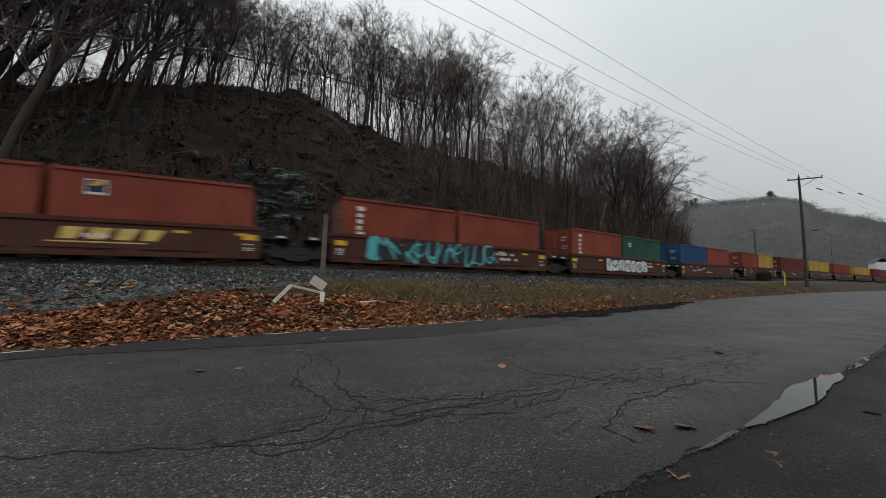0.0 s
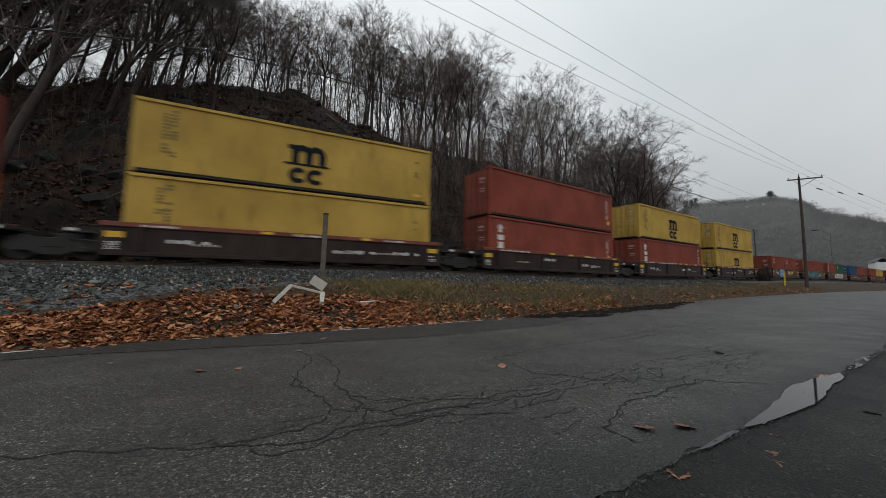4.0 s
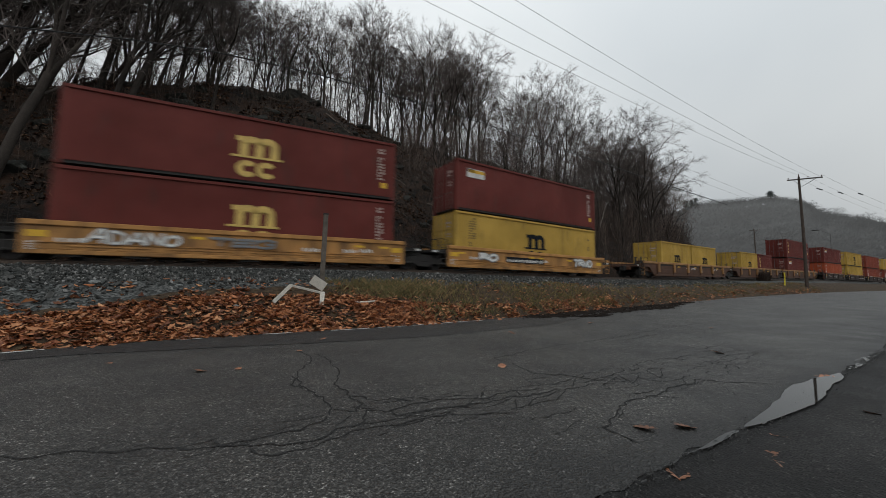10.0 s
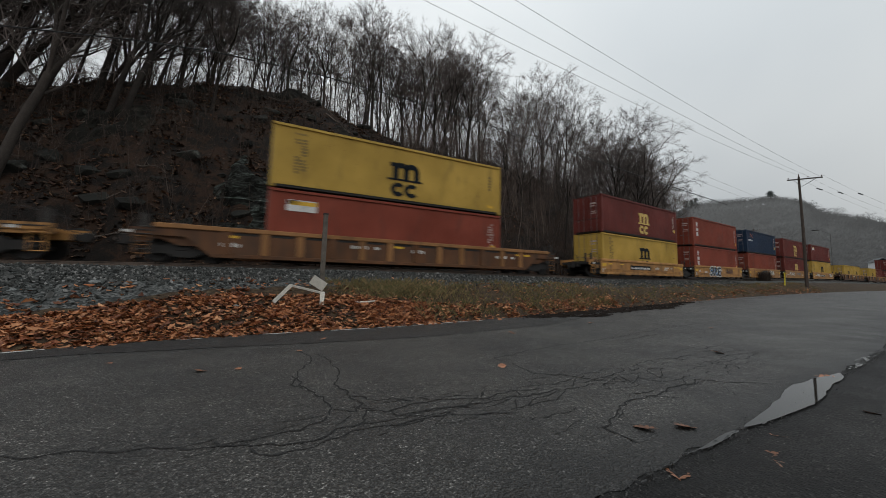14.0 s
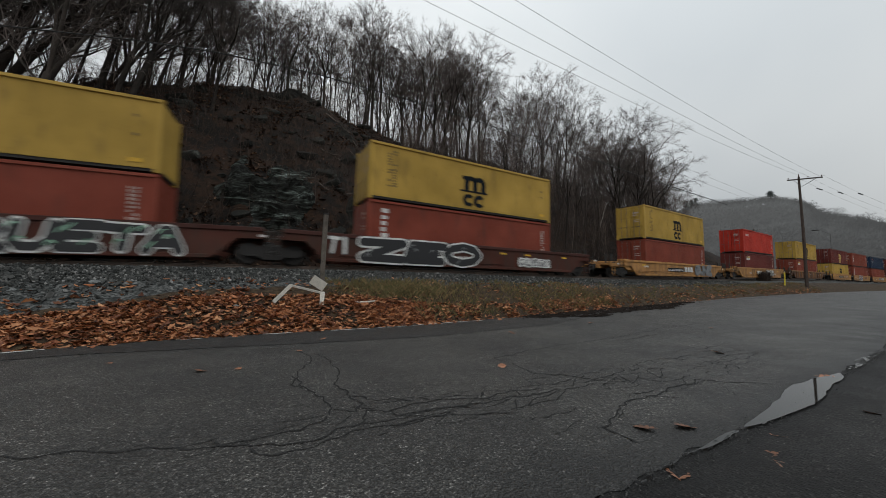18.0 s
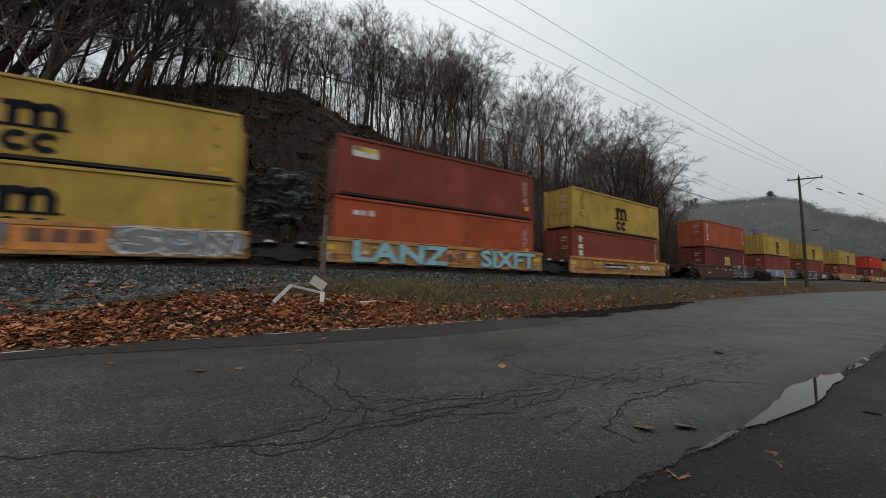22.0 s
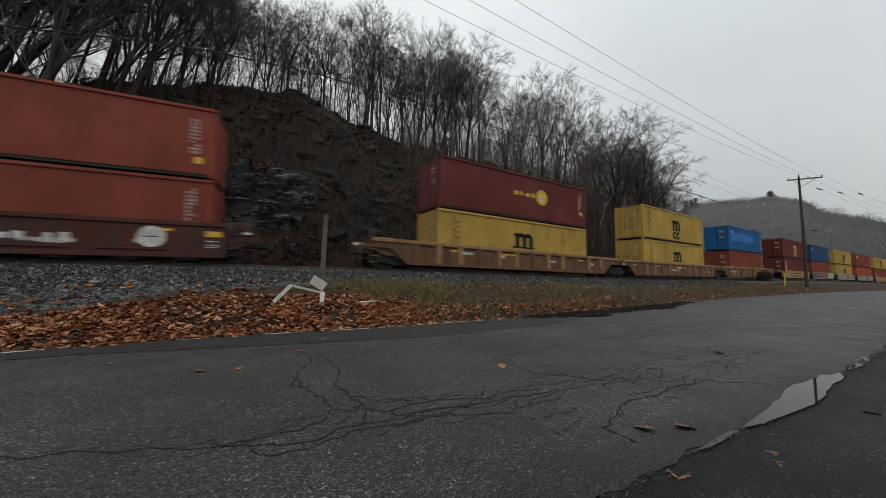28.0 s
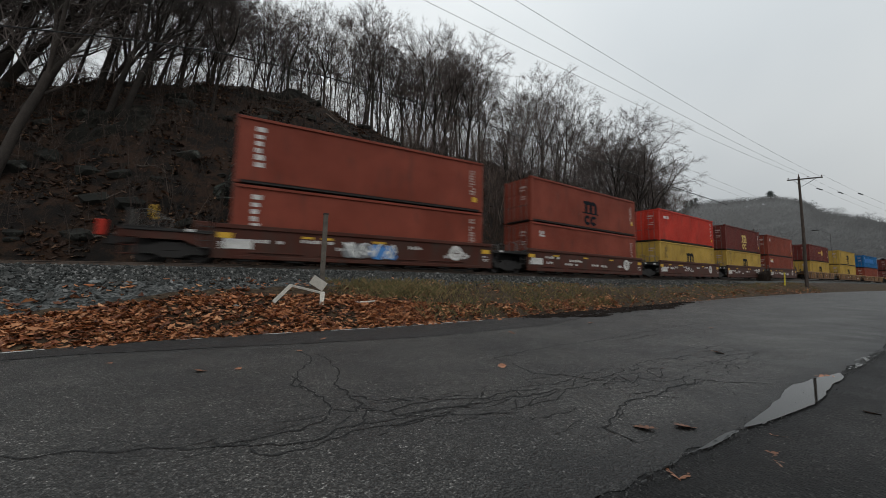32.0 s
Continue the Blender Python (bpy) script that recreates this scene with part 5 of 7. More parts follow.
    part("numbering", bars(-1.8, 2.2, 0.72, 1.06, 11, 1, 38, 0.95), WHITE_MARK, w).matrix_local = pose(0, -1.404, 0)
    stack(-556.3, "brown", pl(YE, "arches", "dark"), pl(MR, "arches", "gold"))
    stack(-572.1, "brown", pl(YE, "arches", "dark"), pl(BRIGHT, "wide"))
    stack(-588.4, "brown", pl(RB, "corner"), pl(RB, "arches", "dark"))
    w = stack(-604.4, "brown", pl(RB, "column"), pl(RB, "column"), last=True, reach=9.7)
    graffiti(w, -1.6, 0.9, 0.45, 1.15, "silver", "white", 39, 4, "blue", "strokes")
    lamp = part("end_marker", boxes((-10.35, -10.15, -0.45, -0.1, 0.95, 1.55), bev=0.02), coat(BRIGHT), w, "red end-of-train marker box")
    bw = part("brake_wheel", tube([(-8.6, -0.9 + 0.28 * math.cos(a), 1.9 + 0.28 * math.sin(a)) for a in np.linspace(0, 2 * math.pi, 15)], 0.03, 6, False), YELLOW_MARK, w)


def motions():
    """The train runs along the line at a steady speed; each wagon and each load keeps to the track."""
    times = [i * 0.4 for i in range(81)]
    for ob, mid, up in MOVERS:
        rows = []
        for i, t in enumerate(times):
            s = mid + SPEED * t
            if -75 < s < 260 or i % 20 == 0:
                rows.append((t, line_pose(s) @ Matrix.Translation((0, 0, up))))
        if rows[-1][0] < 32:
            rows.append((32.0, line_pose(mid + SPEED * 32) @ Matrix.Translation((0, 0, up))))
        walk(ob, rows)


# ---------------------------------------------------------------- bare trees
def cone(a, b, radius):
    """A thin three-sided spike."""
    d = (b - a).normalized()
    u = d.cross(Vector((0.31, 0.17, 0.93))).normalized() * radius
    w = d.cross(u)
    return [a + u, a - u * 0.5 + w * 0.87, a - u * 0.5 - w * 0.87, b], [(0, 1, 3), (1, 2, 3), (2, 0, 3)]


def bare_tree(seed, bole, spread, stems=1, heavy=1.0):
    """Trunk and limbs, and the finer crown, of a leafless tree: a bole, a vase of rising limbs, and ever finer forks that end in a rounded dome of twigs."""
    rnd = random.Random(seed)
    trunk, crown = [], []

    def any_way():
        return Vector((rnd.uniform(-1, 1), rnd.uniform(-1, 1), rnd.uniform(-1, 1)))

    def twig(a, w, long, thick):
        b = a + w * long
        crown.append(cone(a, b, thick))
        for _ in range(2):
            c = a.lerp(b, rnd.uniform(0.2, 0.75))
            crown.append(cone(c, c + (w + any_way() * 0.75).normalized() * long * rnd.uniform(0.35, 0.65), thick * 0.75))

    mid, wide, tall = Vector((0, 0, 10.2)), 5.4 * spread, 6.9

    def grow(start, way, length, radius, level):
        far = math.sqrt(((start.x - mid.x) ** 2 + (start.y - mid.y) ** 2) / wide ** 2 + (start.z - mid.z) ** 2 / tall ** 2)
        if level >= 2 and start.z > 6:
            length *= max(0.35, min(1.0, 2.05 - 1.35 * far))
            if far > 0.97:
                level = 5
        n = (6, 4, 4, 3, 3, 2, 2)[level]
        pts, d = [start], way.normalized()
        bend = (0.05, 0.12, 0.18, 0.24, 0.28, 0.3, 0.3)[level]
        rise = (0.02, 0.06, 0.04, 0.0, -0.02, -0.03, 0.0)[level]
        for _ in range(n):
            d = (d + any_way() * bend + Vector((0, 0, rise))).normalized()
            pts.append(pts[-1] + d * (length / n))
        end = max(0.008, radius * 0.68)
        taper = [radius + (end - radius) * k / n for k in range(n + 1)]
        if level == 0:
            taper[0] *= 1.35
        (trunk if level < 3 else crown).append(tube(pts, taper, (7, 6, 5, 4, 3, 3, 3)[level], False))
        if level >= 5:
            for p, q in zip(pts, pts[1:]):
                for _ in range(5):
                    twig(p.lerp(q, rnd.random()), (d + any_way() * 1.2).normalized(), rnd.uniform(0.35, 0.75), 0.0068)
            twig(pts[-1], d, rnd.uniform(0.3, 0.55), 0.0068)
            return
        if level == 4:
            for p, q in zip(pts, pts[1:]):
                for _ in range(2):
                    twig(p.lerp(q, rnd.random()), (d + any_way() * 1.2).normalized(), rnd.uniform(0.4, 0.85), 0.0075)
        u = d.cross(Vector((0.3, 0.2, 0.93))).normalized()
        w = d.cross(u)
        # shoots along the limb
        for _ in range((2, 1, 2, 1, 1)[level]):
            f = rnd.uniform(0.55 if level == 0 else 0.3, 0.92) * n
            k = min(n - 1, int(f))
            a = rnd.uniform(0, 6.28)
            out = radians(rnd.uniform(30, 58)) * spread
            nd = d * math.cos(out) + (u * math.cos(a) + w * math.sin(a)) * math.sin(out)
            grow(pts[k].lerp(pts[k + 1], f - k), nd, SPAN[min(5, level + 2)] * rnd.uniform(0.7, 1.05), end * 0.42, min(5, level + 2))
        kids = rnd.choice((3, 4)) if level == 0 else (2 if rnd.random() < 0.8 else 3)
        turn = rnd.uniform(0, 6.28)
        for k in range(kids):
            a = turn + 6.283 * k / kids + rnd.uniform(-0.45, 0.45)
            out = radians(rnd.uniform(13, 33) if level == 0 else (rnd.uniform(12, 32) if level < 3 else rnd.uniform(16, 44))) * spread
            nd = d * math.cos(out) + (u * math.cos(a) + w * math.sin(a)) * math.sin(out)
            grow(pts[-1], nd, SPAN[level + 1] * rnd.uniform(0.78, 1.15), end * (0.80 if kids == 2 else 0.66), level + 1)

    for k in range(stems):
        lean = 0.04 if stems == 1 else 0.30
        a = 6.283 * k / stems + rnd.uniform(-0.5, 0.5)
        grow(Vector((0.12 * math.cos(a), 0.12 * math.sin(a), -0.4)) if stems > 1 else Vector((0, 0, -0.4)), Vector((math.cos(a) * lean, math.sin(a) * lean, 1)), TREE_TALL * bole * rnd.uniform(0.9, 1.1), 0.175 * heavy * (0.8 if stems > 1 else 1), 0)
    out = []
    tk, cr = joined(trunk), joined(crown)
    k = TREE_TALL / max(v[2] for v in cr[0])
    for v, f in (tk, cr):
        out.append(([Vector((q[0] * k, q[1] * k, q[2] * k)) for q in v], f))
    return out


TREE_TALL = 17.0
SPAN = [6.0, 3.9, 2.9, 2.2, 1.65, 1.15]
# heading and slope of the wood's upper outline, as seen from the road
SKY_AZ = [-60, -31, -22, -14, -8.7, -3.4, 0, 4.4, 10.9, 18.9, 24, 28, 30.2, 31.8, 37.6, 40.9, 44.5, 47.1, 48, 51.2, 53.5, 55.4, 56.4, 58.5, 59.7, 60.5]
SKY_EL = [0.98, 0.98, 0.94, 0.88, 0.84, 0.80, 0.79, 0.77, 0.825, 0.80, 0.765, 0.74, 0.67, 0.60, 0.585, 0.605, 0.56, 0.51, 0.47, 0.47, 0.45, 0.40, 0.35, 0.335, 0.276, 0.22]


def place_trees():
    """Leafless wood on the crest and slope; a few shapes repeated, each with its own turn, lean and size."""
    kinds = []
    for seed, bole, spread, stems, heavy in ((100, 0.36, 0.95, 1, 1.2), (101, 0.44, 0.8, 1, 0.95), (102, 0.30, 1.1, 1, 1.4), (103, 0.48, 0.72, 1, 0.85), (104, 0.38, 1.0, 1, 1.3), (105, 0.50, 0.75, 1, 0.75), (106, 0.34, 0.9, 1, 1.0), (107, 0.34, 1.05, 1, 1.6), (108, 0.24, 1.1, 2, 1.6), (109, 0.42, 0.85, 1, 1.5)):
        t, c = bare_tree(seed, bole, spread, stems, heavy)
        mt, mc = bpy.data.meshes.new("trunk"), bpy.data.meshes.new("crown")
        mt.from_pydata([tuple(v) for v in t[0]], [], t[1])
        mc.from_pydata([tuple(v) for v in c[0]], [], c[1])
        mt.shade_smooth()
        kinds.append((mt, mc))
    ridge_trees(kinds)
    rnd = random.Random(7)
    slim = (1, 3, 5, 6, 0)

    def plant(x, y, share=1.0, k=None, lean=0.0, words="tall leafless grey-brown tree on the wooded hillside", wide=1.0):
        az = math.degrees(math.atan2(x, y))
        if az > 58.8:
            return
        el = float(np.interp(az, SKY_AZ, SKY_EL))
        g = height(x, y)
        size = max(0.3, min(1.3, (1.5 + el * math.hypot(x, y) - g) / TREE_TALL * share))
        k = rnd.randrange(len(kinds)) if k is None else k
        tree = thing("tree", words, "tree", group="bare trees on the hill")
        mesh_part("trunk", kinds[k][0], BARK, tree)
        mesh_part("crown", kinds[k][1], TWIG, tree)
        tilt = max(0.0, min(15.0, (-az - 2) * 0.55)) + rnd.uniform(-4, 4) + lean
        tree.matrix_world = pose(x, y, g - 0.1, 0, tilt, 0) @ pose(0, 0, 0, 0, 0, rnd.uniform(0, 360)) @ Matrix.Diagonal((size * wide, size * wide, size, 1))

    def crest(x):
        return float(track_y(x)) + float(np.interp(x, CREST_X, CREST_D))

    # the crest, thinner behind
    for i in range(60):
        x = -32 + 66 * ((i + rnd.random()) / 60) ** 1.03
        plant(x, crest(x) + rnd.uniform(-0.5, 7.0), rnd.uniform(0.72, 1.0), rnd.choice(slim) if i % 3 else None, wide=0.9)
    for i in range(28):
        x = -32 + 62 * ((i + rnd.random()) / 28) ** 1.05
        plant(x, crest(x) + rnd.uniform(5, 14), rnd.uniform(0.6, 0.88), rnd.choice(slim), wide=0.85)
    for i in range(20):
        x = -12 + 22 * (i + rnd.random()) / 20
        plant(x, crest(x) + rnd.uniform(0.5, 9.0), rnd.uniform(0.5, 0.85), rnd.choice((3, 5, 1)), wide=0.8)
    # broad trees that stand out of the outline
    for az, up, share, k, wide in ((23.2, 0.80, 0.98, 8, 0.85), (28.0, 0.97, 1.02, 2, 1.0), (19.5, 0.98, 1.03, 4, 1.0), (11.5, 1.05, 1.03, 0, 1.0), (3.5, 1.08, 1.02, 4, 1.0), (-2.0, 1.06, 1.03, 9, 1.0), (37.0, 0.8, 1.02, 4, 1.0), (40.8, 0.72, 1.04, 2, 1.0), (44.0, 0.7, 1.03, 0, 1.0), (51.2, 0.42, 1.03, 2, 1.05), (53.3, 0.40, 1.02, 8, 1.0), (56.5, 0.25, 1.0, 7, 1.1)):
        for x in np.arange(-30, 110, 0.25):
            y = float(track_y(x)) + float(np.interp(x, CREST_X, CREST_D)) * up
            if math.degrees(math.atan2(x, y)) >= az:
                plant(float(x), y, share, k, 0.0, "broad leafless tree with a domed crown on the hill", wide)
                break
    # the lower wood east of the rock, from the ditch to the crest
    for i in range(88):
        x = 22 + 90 * ((i + rnd.random()) / 88) ** 1.15
        d = float(np.interp(x, CREST_X, CREST_D))
        plant(x, float(track_y(x)) + d * rnd.uniform(0.24, 1.1), rnd.uniform(0.55, 0.97), wide=0.95)
    for i in range(14):
        x = rnd.uniform(-34, -14)
        d = float(np.interp(x, CREST_X, CREST_D))
        plant(x, float(track_y(x)) + d * rnd.uniform(0.7, 1.5), rnd.uniform(0.7, 1.0), rnd.choice((0, 2, 4, 9)), rnd.uniform(-4, 6))
    # single trees on the steep slope to the west
    for x, q, share in ((-10.5, 0.7, 0.8), (-14.0, 0.5, 0.85), (-11.5, 0.75, 0.8), (-6.3, 0.8, 0.75), (-3.0, 0.93, 0.8), (-17.5, 0.6, 0.85), (12.5, 0.4, 0.5), (-13.0, 0.9, 0.9), (-20, 0.8, 0.9)):
        d = float(np.interp(x, CREST_X, CREST_D))
        plant(x, float(track_y(x)) + d * q, share, rnd.choice((0, 2, 4, 9)) if x < -5 else None, lean=-2.0 if x < -5 else 0.0)


def ridge_trees(kinds):
    """Bare crowns that stand out of the far ridge; the mist on them is a painted glow."""
    rnd = random.Random(88)
    mist = bpy.data.materials["distant_woods_mist_glow"]
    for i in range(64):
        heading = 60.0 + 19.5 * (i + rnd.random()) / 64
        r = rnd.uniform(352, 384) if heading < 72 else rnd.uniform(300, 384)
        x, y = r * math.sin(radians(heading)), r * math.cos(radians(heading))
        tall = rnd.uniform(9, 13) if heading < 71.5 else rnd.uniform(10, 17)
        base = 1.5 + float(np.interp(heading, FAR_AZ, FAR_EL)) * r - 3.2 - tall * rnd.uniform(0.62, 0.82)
        tree = thing("far_tree", "bare tree on the distant ridge with mist painted as glow", "tree", group="bare trees on the far ridge")
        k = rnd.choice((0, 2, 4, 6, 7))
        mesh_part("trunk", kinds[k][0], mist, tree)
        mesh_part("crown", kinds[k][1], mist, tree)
        tree.matrix_world = pose(x, y, base, 0, 0, rnd.uniform(0, 360)) @ Matrix.Diagonal((tall / 13, tall / 13, tall / TREE_TALL, 1))


def scattered(name, pieces, mat, label, category):
    """Countless small pieces joined into one object."""
    vs, fs, o = [], [], 0
    for v, f in pieces:
        vs.append(v)
        fs += [tuple(i + o for i in q) for q in f]
        o += len(v)
    ob = part(name, (np.concatenate(vs).tolist(), fs), mat)
    return tagged(ob, label, category, kind="stuff")


def turned(points, m, at):
    return np.array(points) @ np.array(m.to_3x3()).T + np.array(at)


def island_material(name, stops, rough=0.75, spec=0.35, through_light=0.0):
    """Colour by piece, with fine mottling."""
    m = bpy.data.materials.new(name)
    m.use_nodes = True
    nd, lk = m.node_tree.nodes, m.node_tree.links
    b = nd["Principled BSDF"]
    geo, ramp, tc, n = nd.new("ShaderNodeNewGeometry"), nd.new("ShaderNodeValToRGB"), nd.new("ShaderNodeTexCoord"), nd.new("ShaderNodeTexNoise")
    while len(ramp.color_ramp.elements) < len(stops):
        ramp.color_ramp.elements.new(0.5)
    for i, (e, c) in enumerate(zip(ramp.color_ramp.elements, stops)):
        e.position, e.color = i / (len(stops) - 1), (*c, 1)
    lk.new(geo.outputs["Random Per Island"], ramp.inputs[0])
    n.inputs["Scale"].default_value, n.inputs["Detail"].default_value = 22, 4
    lk.new(tc.outputs["Object"], n.inputs["Vector"])
    mix = nd.new("ShaderNodeMix")
    mix.data_type, mix.blend_type = "RGBA", "OVERLAY"
    mix.inputs["Factor"].default_value = 0.55
    lk.new(ramp.outputs[0], mix.inputs["A"])
    lk.new(n.outputs[0], mix.inputs["B"])
    lk.new(mix.outputs["Result"], b.inputs["Base Color"])
    b.inputs["Roughness"].default_value, b.inputs["Specular IOR Level"].default_value = rough, spec
    return m


LEAF = island_material("fallen_oak_leaves", [(0.075, 0.024, 0.011), (0.25, 0.085, 0.034), (0.42, 0.175, 0.072), (0.12, 0.038, 0.015), (0.52, 0.26, 0.125), (0.32, 0.108, 0.04), (0.035, 0.015, 0.009), (0.19, 0.056, 0.021)], 0.6)
STONES = island_material("grey_ballast_stones", [(0.010, 0.0108, 0.0102), (0.042, 0.044, 0.0415), (0.022, 0.024, 0.0225), (0.085, 0.084, 0.08), (0.030, 0.032, 0.030), (0.24, 0.235, 0.225)], 0.8)
DRY_GRASS = island_material("dead_and_green_grass", [(0.13, 0.085, 0.038), (0.20, 0.135, 0.062), (0.065, 0.075, 0.022), (0.27, 0.195, 0.10), (0.08, 0.085, 0.028), (0.10, 0.062, 0.03)], 0.85)
BRUSH = island_material("bare_brush_stems", [(0.024, 0.017, 0.013), (0.045, 0.030, 0.023), (0.036, 0.022, 0.015), (0.07, 0.052, 0.042), (0.030, 0.020, 0.016), (0.020, 0.015, 0.012), (0.10, 0.078, 0.064)], 0.9)
SAPLING = island_material("grey_brown_sapling_stems", [(0.082, 0.060, 0.050), (0.115, 0.086, 0.072), (0.056, 0.041, 0.034), (0.16, 0.126, 0.108), (0.090, 0.062, 0.050)], 0.9)
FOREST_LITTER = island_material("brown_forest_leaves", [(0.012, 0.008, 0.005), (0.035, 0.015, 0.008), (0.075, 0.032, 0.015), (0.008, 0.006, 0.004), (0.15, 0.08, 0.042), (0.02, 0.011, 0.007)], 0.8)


BRANCH = material("weathered_fallen_limb", (0.085, 0.068, 0.056), 0.9, 0, 0.4, 3, 30, 0.4, random_amount=0.5)
ROAD_LEAF = material("wet_brown_leaf", (0.25, 0.11, 0.06), 0.55, 0, 0.45, 6, 30, 0.2, random_amount=0.5)


def leaf_shape(size, rnd):
    """A curled, lobed leaf with a fold along its rib."""
    c = size
    curl, bend, slim = rnd.uniform(-0.1, 0.5) * c, rnd.uniform(-0.5, 0.8) * c, rnd.uniform(0.65, 1.15)
    pts = [(0, -0.66, 0), (0.25, -0.33, 0.4), (0.46, -0.14, 0.8), (0.33, 0.06, 0.5), (0.40, 0.34, 0.7), (0.22, 0.42, 0.35), (0, 0.72, 0.25), (-0.24, 0.40, 0.35), (-0.40, 0.30, 0.8), (-0.34, 0.04, 0.5), (-0.45, -0.20, 0.75), (-0.22, -0.36, 0.4)]
    v = []
    for x, y, z in pts:
        k = rnd.uniform(0.85, 1.12)
        v.append((x * c * slim * k, y * c * k, z * curl + bend * y * y + rnd.uniform(-0.07, 0.07) * c))
    f = [(0, 1, 6), (1, 3, 6), (1, 2, 3), (3, 4, 5), (3, 5, 6), (0, 6, 11), (11, 6, 9), (11, 9, 10), (9, 6, 7), (9, 7, 8)]
    return v, f


def oak_leaf(size, rnd):
    """A flat lobed leaf on a stalk, with its edges a little curled."""
    right = [(0.02, -0.75), (0.04, -0.50), (0.22, -0.44), (0.27, -0.32), (0.17, -0.24), (0.42, -0.18), (0.46, -0.04), (0.24, 0.04), (0.46, 0.16), (0.44, 0.30), (0.22, 0.32), (0.26, 0.50), (0.12, 0.54)]
    rim = right + [(0, 0.66)] + [(-x * rnd.uniform(0.8, 1.1), y + rnd.uniform(-0.04, 0.04)) for x, y in right[::-1]]
    curl, bend = rnd.uniform(0.1, 0.35), rnd.uniform(-0.1, 0.25)
    v = [(x * size, y * size, (curl * abs(x) + bend * y * y) * size + rnd.uniform(0, 0.03) * size) for x, y in rim]
    o = len(v)
    v += [(0, y * size, bend * y * y * size) for y in (-0.45, -0.15, 0.12, 0.36)]
    f = []
    for k in range(len(rim) - 1):
        mid = (rim[k][1] + rim[k + 1][1]) / 2
        c = min(range(4), key=lambda q: abs((-0.45, -0.15, 0.12, 0.36)[q] - mid))
        if k and c != last:
            f.append((k, o + c, o + last))
        f.append((k, k + 1, o + c))
        last = c
    return v, f


def build_leaves():
    rnd = random.Random(21)
    pieces = []
    reach = ([-14, -8, -5, -4, -3, -1, 0, 2.5, 4, 8, 15, 30, 60], [0.5, 0.8, 1.2, 1.45, 1.7, 1.8, 1.75, 1.6, 1.1, 0.8, 0.9, 0.8, 0.8])
    for i in range(19500):
        r = rnd.random()
        x = rnd.uniform(-9, 4.5) if r < 0.76 else (rnd.uniform(4, 16) if r < 0.91 else rnd.uniform(14, 62))
        w = float(np.interp(x, *reach))
        d = w * rnd.random() ** 0.8 - (0.12 if rnd.random() < 0.9 else 0.5 * rnd.random())
        if r > 0.80 and rnd.random() < 0.35:
            d = rnd.uniform(0.3, max(0.5, float(track_y(x)) - 3.2 - float(far_edge(x))))
        if r < 0.76 and rnd.random() < 0.03:
            d = w + rnd.random() ** 1.5 * 1.6
        y = float(far_edge(x)) + d
        if lumps(x + 40, y, 0.8) < (-0.2 if d < 0.9 else 0.02) and rnd.random() < 0.75:
            continue
        size = rnd.uniform(0.07, 0.18)
        v, f = leaf_shape(size, rnd)
        z = (height(x, y) if d > 0.0 else float(grade(x)) + 0.005) + rnd.uniform(0.005, 0.05 if d > 0.05 else 0.012)
        m = Euler((rnd.uniform(-0.5, 0.5), rnd.uniform(-0.5, 0.5), rnd.uniform(0, 6.28))).to_matrix()
        if rnd.random() < 0.3:
            m = m @ Euler((math.pi, 0, 0)).to_matrix()
        pieces.append((turned(v, m, (x, y, z)), f))
    scattered("leaf_litter", pieces, LEAF, "thick orange-brown fallen oak leaves along the verge", "fallen leaves")
    pieces = []
    for i in range(30000):
        x = rnd.uniform(-18, 26)
        yc, d = float(track_y(x)), float(np.interp(x, CREST_X, CREST_D))
        y = yc + rnd.uniform(3.8, d + 3)
        if lumps(x, y + 90, 3.0) + 0.6 * lumps(x, y, 0.8) < -0.02 and rnd.random() < 0.9:
            continue
        v, f = leaf_shape(rnd.uniform(0.12, 0.28), rnd)
        m = Euler((rnd.uniform(-0.2, 1.0), rnd.uniform(-0.4, 0.4), rnd.uniform(0, 6.28))).to_matrix()
        pieces.append((turned(v, m, (x, y, height(x, y) + 0.05)), f))
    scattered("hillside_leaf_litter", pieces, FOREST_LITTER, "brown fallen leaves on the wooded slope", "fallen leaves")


def build_stones():
    rnd = random.Random(22)
    base = [(1, 0, 0), (-1, 0, 0), (0, 1, 0), (0, -1, 0), (0, 0, 0.8), (0, 0, -0.8), (0.6, 0.6, 0.45), (-0.6, -0.6, 0.4)]
    faces = [(0, 6, 4), (6, 2, 4), (2, 1, 4), (1, 7, 4), (7, 3, 4), (3, 0, 4), (0, 2, 6), (0, 5, 2), (2, 5, 1), (1, 5, 3), (3, 5, 0), (1, 3, 7)]
    pieces = []
    for i in range(20000):
        x = rnd.uniform(-12, 8) if rnd.random() < 0.6 else rnd.uniform(6, 44)
        yc = float(track_y(x))
        spill = float(np.interp(x, *SPILL))
        y = rnd.uniform(yc - 3.4 - spill * rnd.random(), yc - 1.0)
        sz = rnd.uniform(0.032, 0.066) * (1.5 if rnd.random() < 0.08 else 1)
        v = [(a * sz * rnd.uniform(0.7, 1.3), b * sz * rnd.uniform(0.6, 1.2), c * sz * rnd.uniform(0.6, 1.2)) for a, b, c in base]
        m = Euler((rnd.uniform(0, 6), rnd.uniform(0, 6), rnd.uniform(0, 6))).to_matrix()
        pieces.append((turned(v, m, (x, y, height(x, y) + sz * 0.35)), faces))
    scattered("ballast", pieces, STONES, "loose grey crushed-stone ballast beside the track", "ballast")


